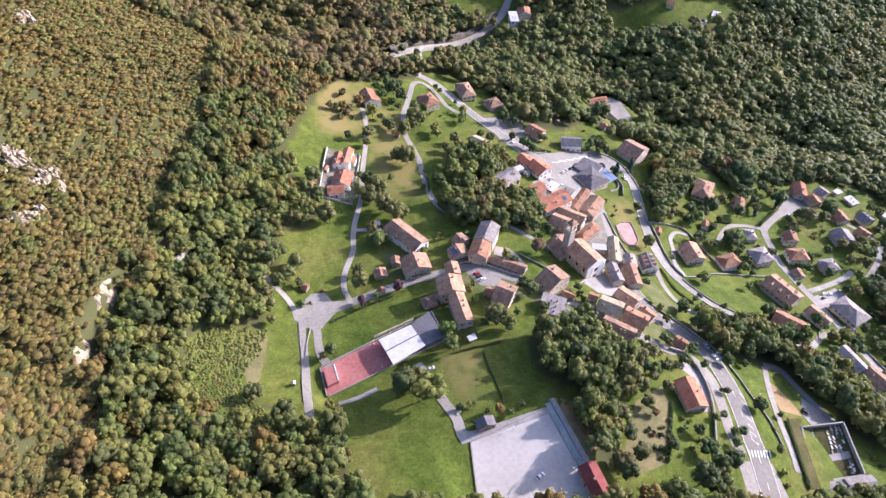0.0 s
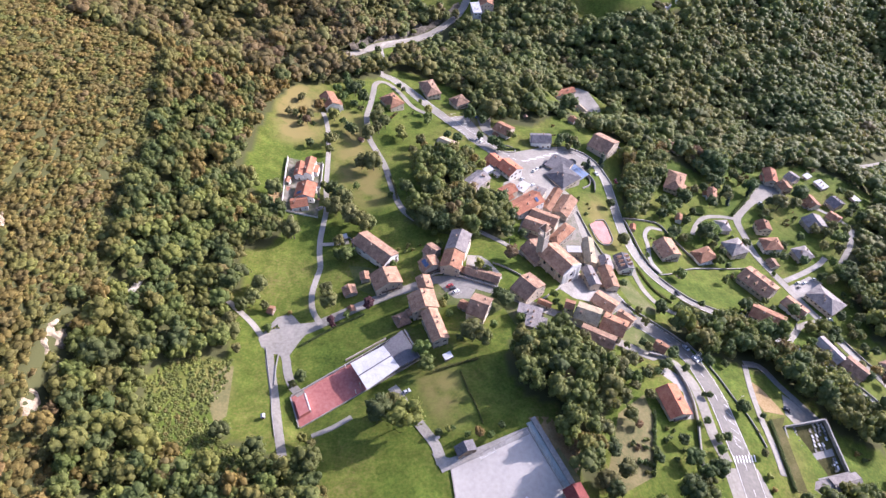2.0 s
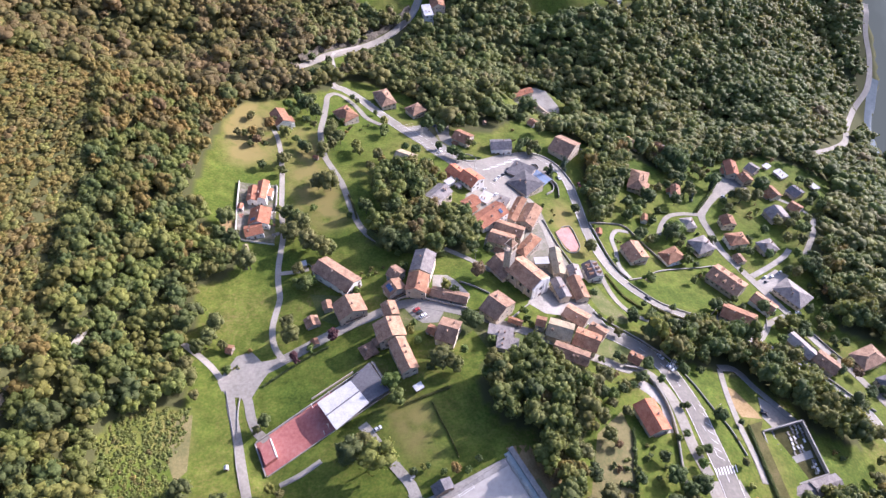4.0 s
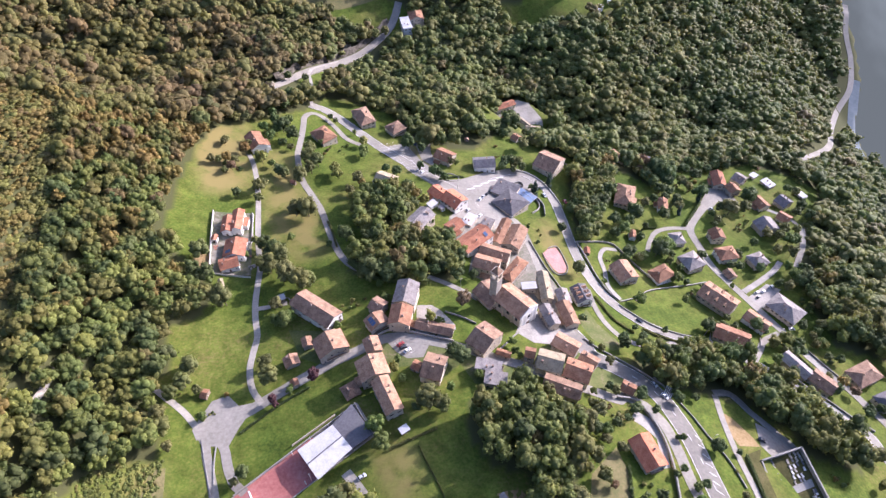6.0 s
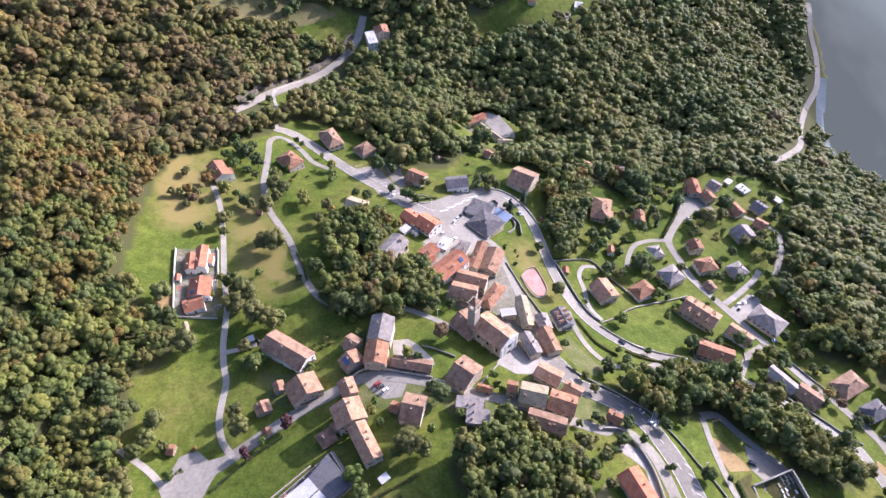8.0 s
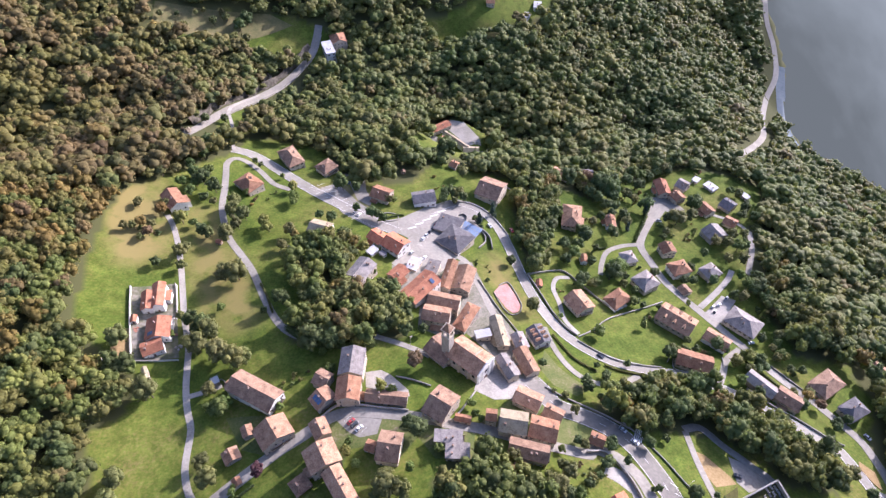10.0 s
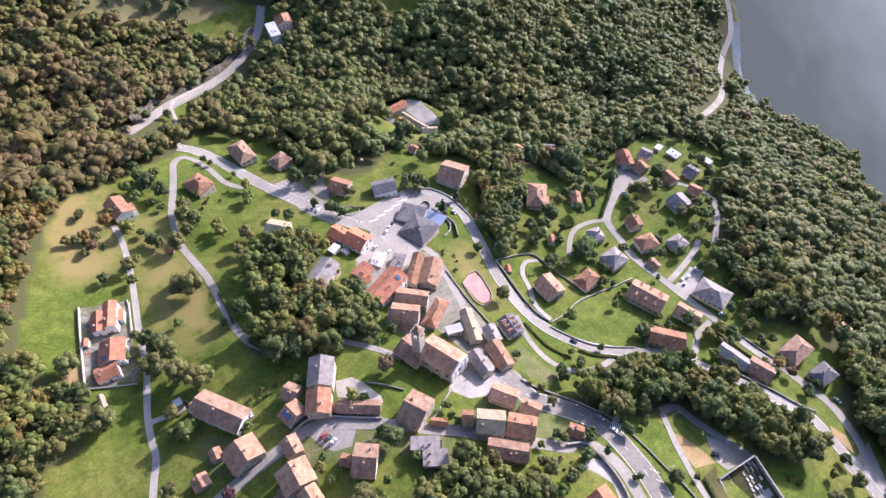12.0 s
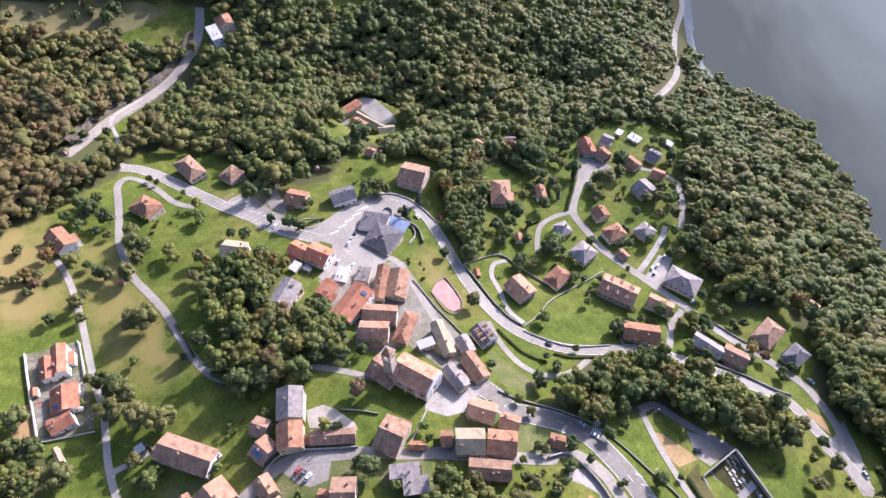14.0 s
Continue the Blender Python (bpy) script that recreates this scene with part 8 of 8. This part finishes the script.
wall("curved rim wall of the pink play court", [(121.8, 304.4), (121.8, 298.1), (122.9, 287.9), (125.8, 283.8), (130.9, 285.0), (135.3, 291.0), (135.9, 304.0), (134.4, 312.5), (127.5, 310.0)], 0.7, 0.3, WALLS["STONE"])
wall("guard wall of the mountain road", [(75.4, 671.8), (65.6, 651.0), (51.0, 632.5), (30.3, 608.5), (9.6, 586.0), (-9.8, 564.4), (-27.7, 542.0)], 0.8, 0.4, CONCRETE)
hedge([(250.9, 341.8), (268.7, 359.4), (288.6, 381.6), (297.0, 391.9)], 1.6, 4, "dark")
hedge([(223.3, 337.9), (211.3, 335.8), (200.9, 321.8)], 1.2, 2, "dark")
hedge([(241.0, 355.4), (261.7, 377.1)], 2, 4, "dark")
hedge([(178.9, 149.7), (175.8, 131.9), (173.4, 112.3)], 1.6, 1.8, "dark")
hedge([(66.3, 381.3), (79.2, 385.5), (85.2, 385.1)], 1.4, 1.3, "dark")
hedge([(-9.2, 311.8), (-11.2, 326.4), (-13.7, 336.8)], 1, 1.2, "olive")
hedge([(258.3, 226.0), (262.8, 212.8), (267.6, 200.6)], 1.5, 1.8, "dark")
hedge([(6.4, 171.7), (19.2, 175.1), (29.4, 177.5)], 1, 1.2, "olive")
hedge([(164.1, 237.0), (171.9, 230.8), (184.3, 225.9)], 1.2, 1.4, "olive")
hedge([(144.1, 264.6), (147.8, 245.4), (156.3, 233.3)], 1.2, 1.3, "olive")
hedge([(112.7, 148.7), (107.3, 132.9), (101.4, 115.8)], 1.2, 1.5, "dark")
hedge([(-2.7, 296.7), (8.2, 283.0), (25.6, 275.4), (40.6, 272.8)], 3.5, 5, "dark")
# a thin fence line, stood in for by this narrow leafy strip
hedge([(20.4, 170.7), (23.2, 159.7), (26.2, 150.5), (28.0, 141.2)], 0.15, 0.6, "olive")
hedge([(-59.9, 194.6), (-43.1, 206.1), (-28.1, 213.4)], 1.2, 0.9, "dark")
# leafy rows laid along the dark bands of the terraced hillside
hedge([(-57.9, 658.7), (-49.9, 662.9), (-41.1, 669.4)], 1.6, 1.6, "dark")
hedge([(-55.7, 651.4), (-45.1, 659.6), (-31.6, 669.2)], 1.6, 1.6, "dark")
hedge([(-50.9, 648.0), (-40.2, 656.2), (-26.8, 665.2)], 1.6, 1.6, "dark")
hedge([(-39.7, 649.9), (-28.8, 656.6), (-13.5, 667.7)], 1.6, 1.6, "dark")
hedge([(-23.8, 661.7), (-9.0, 672.4)], 1.6, 1.6, "dark")
hedge([(-70.2, 667.5), (-60.1, 674.1), (-50.7, 675.9)], 1.6, 1.6, "dark")
markings("white painted parking bays on the asphalt", [((39.2, 434.3), (33.1, 431.9)), ((41.2, 430.3), (35.2, 428.0)), ((43.2, 426.5), (37.2, 424.2)), ((45.2, 422.6), (39.1, 420.4)), ((47.1, 418.9), (41.1, 416.7)), ((49.1, 415.1), (43.0, 413.0)), ((51.0, 411.4), (45.0, 409.3)), ((52.9, 407.8), (46.9, 405.7)), ((54.8, 404.2), (48.8, 402.2)), ((56.7, 400.7), (50.7, 398.6)), ((58.5, 397.2), (52.5, 395.2)), ((60.4, 393.7), (54.4, 391.7)), ((62.2, 390.3), (56.2, 388.3))], 0.14)
markings("white painted parking bays on the asphalt", [((31.4, 430.7), (26.7, 429.0)), ((33.4, 426.9), (28.7, 425.2)), ((35.4, 423.1), (30.7, 421.5)), ((37.3, 419.3), (32.7, 417.8)), ((39.3, 415.6), (34.6, 414.1)), ((41.2, 411.9), (36.5, 410.5)), ((43.1, 408.3), (38.4, 406.9)), ((45.0, 404.7), (40.3, 403.3)), ((46.9, 401.2), (42.2, 399.8)), ((48.7, 397.7), (44.1, 396.3)), ((50.6, 394.3), (45.9, 392.9)), ((52.4, 390.8), (47.8, 389.5)), ((54.2, 387.5), (49.6, 386.2))], 0.14)
markings("white zebra crossing on the main road", [((156.8, 193.3), (151.5, 187.7)), ((157.5, 192.6), (152.2, 187.0)), ((158.1, 192.0), (152.8, 186.4)), ((158.7, 191.3), (153.4, 185.7)), ((159.3, 190.6), (154.0, 185.1))], 0.5)
markings("white zebra crossing at the lower junction", [((146.7, 127.8), (146.1, 124.3)), ((148.4, 128.0), (147.8, 124.5)), ((150.1, 128.2), (149.5, 124.7)), ((151.8, 128.4), (151.2, 124.8)), ((153.6, 128.6), (152.9, 125.0)), ((155.3, 128.8), (154.6, 125.2)), ((157.0, 129.0), (156.3, 125.4)), ((158.8, 129.2), (158.0, 125.6))], 0.55)
markings("white hatched traffic island on the main road", [((155.7, 162.4), (158.3, 159.3)), ((154.8, 157.3), (157.5, 154.3)), ((154.0, 152.4), (156.7, 149.4)), ((153.2, 147.6), (156.0, 144.8)), ((152.5, 143.0), (155.3, 140.3)), ((151.8, 138.6), (154.7, 135.9)), ((151.2, 134.2), (154.2, 131.6))], 0.22)
markings("white arrows and bars across the square", [((84.3, 370.1), (90.3, 371.7)), ((90.5, 373.9), (96.6, 375.5)), ((96.8, 377.7), (103.0, 379.4)), ((103.2, 381.6), (109.6, 383.3)), ((109.8, 385.6), (116.3, 387.2))], 0.9)
markings("white parking bays beside the shop", [((86.7, 354.6), (89.0, 351.5)), ((90.0, 358.3), (92.3, 355.1)), ((93.4, 362.0), (95.7, 358.9)), ((96.8, 365.8), (99.2, 362.6)), ((100.3, 369.7), (102.7, 366.4)), ((103.9, 373.5), (106.2, 370.3)), ((107.5, 377.5), (109.9, 374.2))], 0.14)
markings("white lines of the courtyard car park", [((16.5, 231.0), (20.0, 233.0)), ((18.1, 228.9), (21.5, 230.9)), ((19.7, 226.7), (23.1, 228.7)), ((21.3, 224.6), (24.7, 226.6)), ((22.8, 222.5), (26.2, 224.5))], 0.12)
car(91.2, 357.9, 47, "white")
car(94.4, 361.4, 47, "silver")
car(98.2, 365.0, 47, "dark")
car(101.7, 368.6, 46, "dark")
car(104.8, 372.2, 47, "red")
car(79.8, 344.9, 42, "silver")
car(83.6, 337.5, 46, "white")
car(87.0, 339.3, 42, "white")
car(52.8, 392.4, 47, "silver")
car(55.1, 390.0, 47, "white")
car(56.3, 430.9, 47, "blue")
car(165.0, 243.8, -59, "dark")
car(151.0, 186.0, -59, "white")
car(148.8, 194.0, -66, "silver")
car(19.4, 229.5, 30, "red")
car(20.6, 227.3, 25, "dark")
car(22.4, 224.7, 29, "white")
car(269.4, 270.4, 24, "silver")
car(275.2, 271.1, 24, "white")
car(284.7, 275.4, 24, "silver")
car(268.0, 266.2, 27, "dark")
car(274.4, 236.8, -7, "white")
car(-6.1, 161.3, 23, "silver")
car(41.5, 105.5, 35, "white")
car(142.9, 367.5, -76, "white")
car(157.6, 361.8, -78, "red")
car(297.2, 162.0, -81, "silver")
car(274.4, 110.3, -100, "silver")
car(-64.4, 333.6, 77, "red")
car(194.2, 158.2, -32, "dark")
car(110.7, 341.4, 47, "white")
car(37.1, 348.8, 33, "white")
car(284.1, 360.4, -75, "white")
car(6.3, 363.9, -72, "dark")
stack(-61.3, 309.7, 20, "orange and pink stacks of building material", WALLS["BRICK"], 6)
stack(-58.5, 301.3, 35, "pile of pale blocks on the building site", CONCRETE, 7)
stack(-78.3, 316.4, 35, "stacked red bricks behind the unfinished villa", WALLS["BRICK"], 5)
stack(-61.4, 320.6, 75, "grey pallets in the villa yard", FRAME, 4)
stack(-86.3, 311.2, 60, "heap of pale rubble on bare earth", CONCRETE, 5)
stack(7.0, 135.6, 54, "stored boards beside the garden shed", FRAME, 4)
stack(-94.2, 297.4, 85, "stacked timber beside the yard", FRAME, 4)
pole(59.0, 268.2, 9)
pole(148.5, 183.4, 8)
pole(163.1, 158.6, 8)
pole(140.2, 127.6, 8)
pole(154.2, 355.8, 8)
pole(153.6, 276.3, 8)
pole(77.7, 370.6, 9)
pole(65.2, 376.2, 8)
pole(241.0, 300.9, 7)
pole(261.5, 232.7, 7)
stack(174.2, 262.3, 15, "heap of pale boulders on the sloping lawn", ROCK, 12)
solar_canopy([(119.6, 365.5), (125.6, 370.9), (134.4, 359.2), (123.6, 351.0)])


def shrubs():
    """Scattered bushes in gardens, on banks and along meadow edges, as one mesh."""
    rg = tree_rng
    n = 9000
    x, y = rg.uniform(-110, 400, n), rg.uniform(100, 470, n)
    keep = ~wooded(x, y) & (((broad_noise(x, y, 16, 5) > 0.72) & (broad_noise(x, y, 7, 2) > 0.55) & (x > 115)) | ((broad_noise(x, y, 16, 5) > 0.70) & (broad_noise(x, y, 30, 9) > 0.84)))
    keep &= ~inside(x, y, [(160, 262), (205, 275), (222, 262), (205, 234), (170, 242)]) & ~inside(x, y, [(172, 180), (216, 166), (214, 110), (172, 108)])
    x, y = x[keep], y[keep]
    ok = np.ones(len(x), bool)
    for k in range(0, len(ROAD_POINTS), 200):
        q = ROAD_POINTS[k:k + 200]
        ok &= (np.hypot(x[:, None] - q[None, :, 0], y[:, None] - q[None, :, 1]) > 5.0).all(1)
    for hx, hy in HOUSE_SPOTS + [(30 + 12 * a - 5 * b, 110 + 10 * b + 4 * a) for a in range(5) for b in range(-3, 3)] + [(-50 + 11 * a, 155 + 5.2 * a) for a in range(6)]:
        ok &= np.hypot(x - hx, y - hy) > 9.0
    x, y = x[ok], y[ok]
    V, Q, T, C, o = [], [], [], [], 0
    for k in range(len(x)):
        lv, lf, cv, cf = SHRUB_KINDS[k % len(SHRUB_KINDS)]
        r = rg.uniform(0.5, 1.9) if x[k] < 130 else rg.uniform(0.6, 2.3)
        every = np.concatenate([lv, cv]) * (r, r, r * rg.uniform(0.7, 1.2)) + (x[k], y[k], height(x[k], y[k]) + r * 0.6)
        V.append(every)
        Q.append(lf + o)
        T.append(cf + len(lv) + o)
        C.append(np.tile(LEAF[rg.choice(7, p=[0.22, 0.3, 0.25, 0.1, 0.05, 0.03, 0.05])] * rg.uniform(0.8, 1.25), (len(every), 1)))
        o += len(every)
    me = set_mesh("shrubs", np.concatenate(V), np.concatenate(Q), np.concatenate(T), LEAVES, np.concatenate(C))
    tagged(new("shrubs", me), "scattered green bushes in gardens and banks", "shrubs", kind="stuff")


SHRUB_KINDS = [crown_arrays(tree_rng, 50, 5, 0.17) for _ in range(5)]
shrubs()
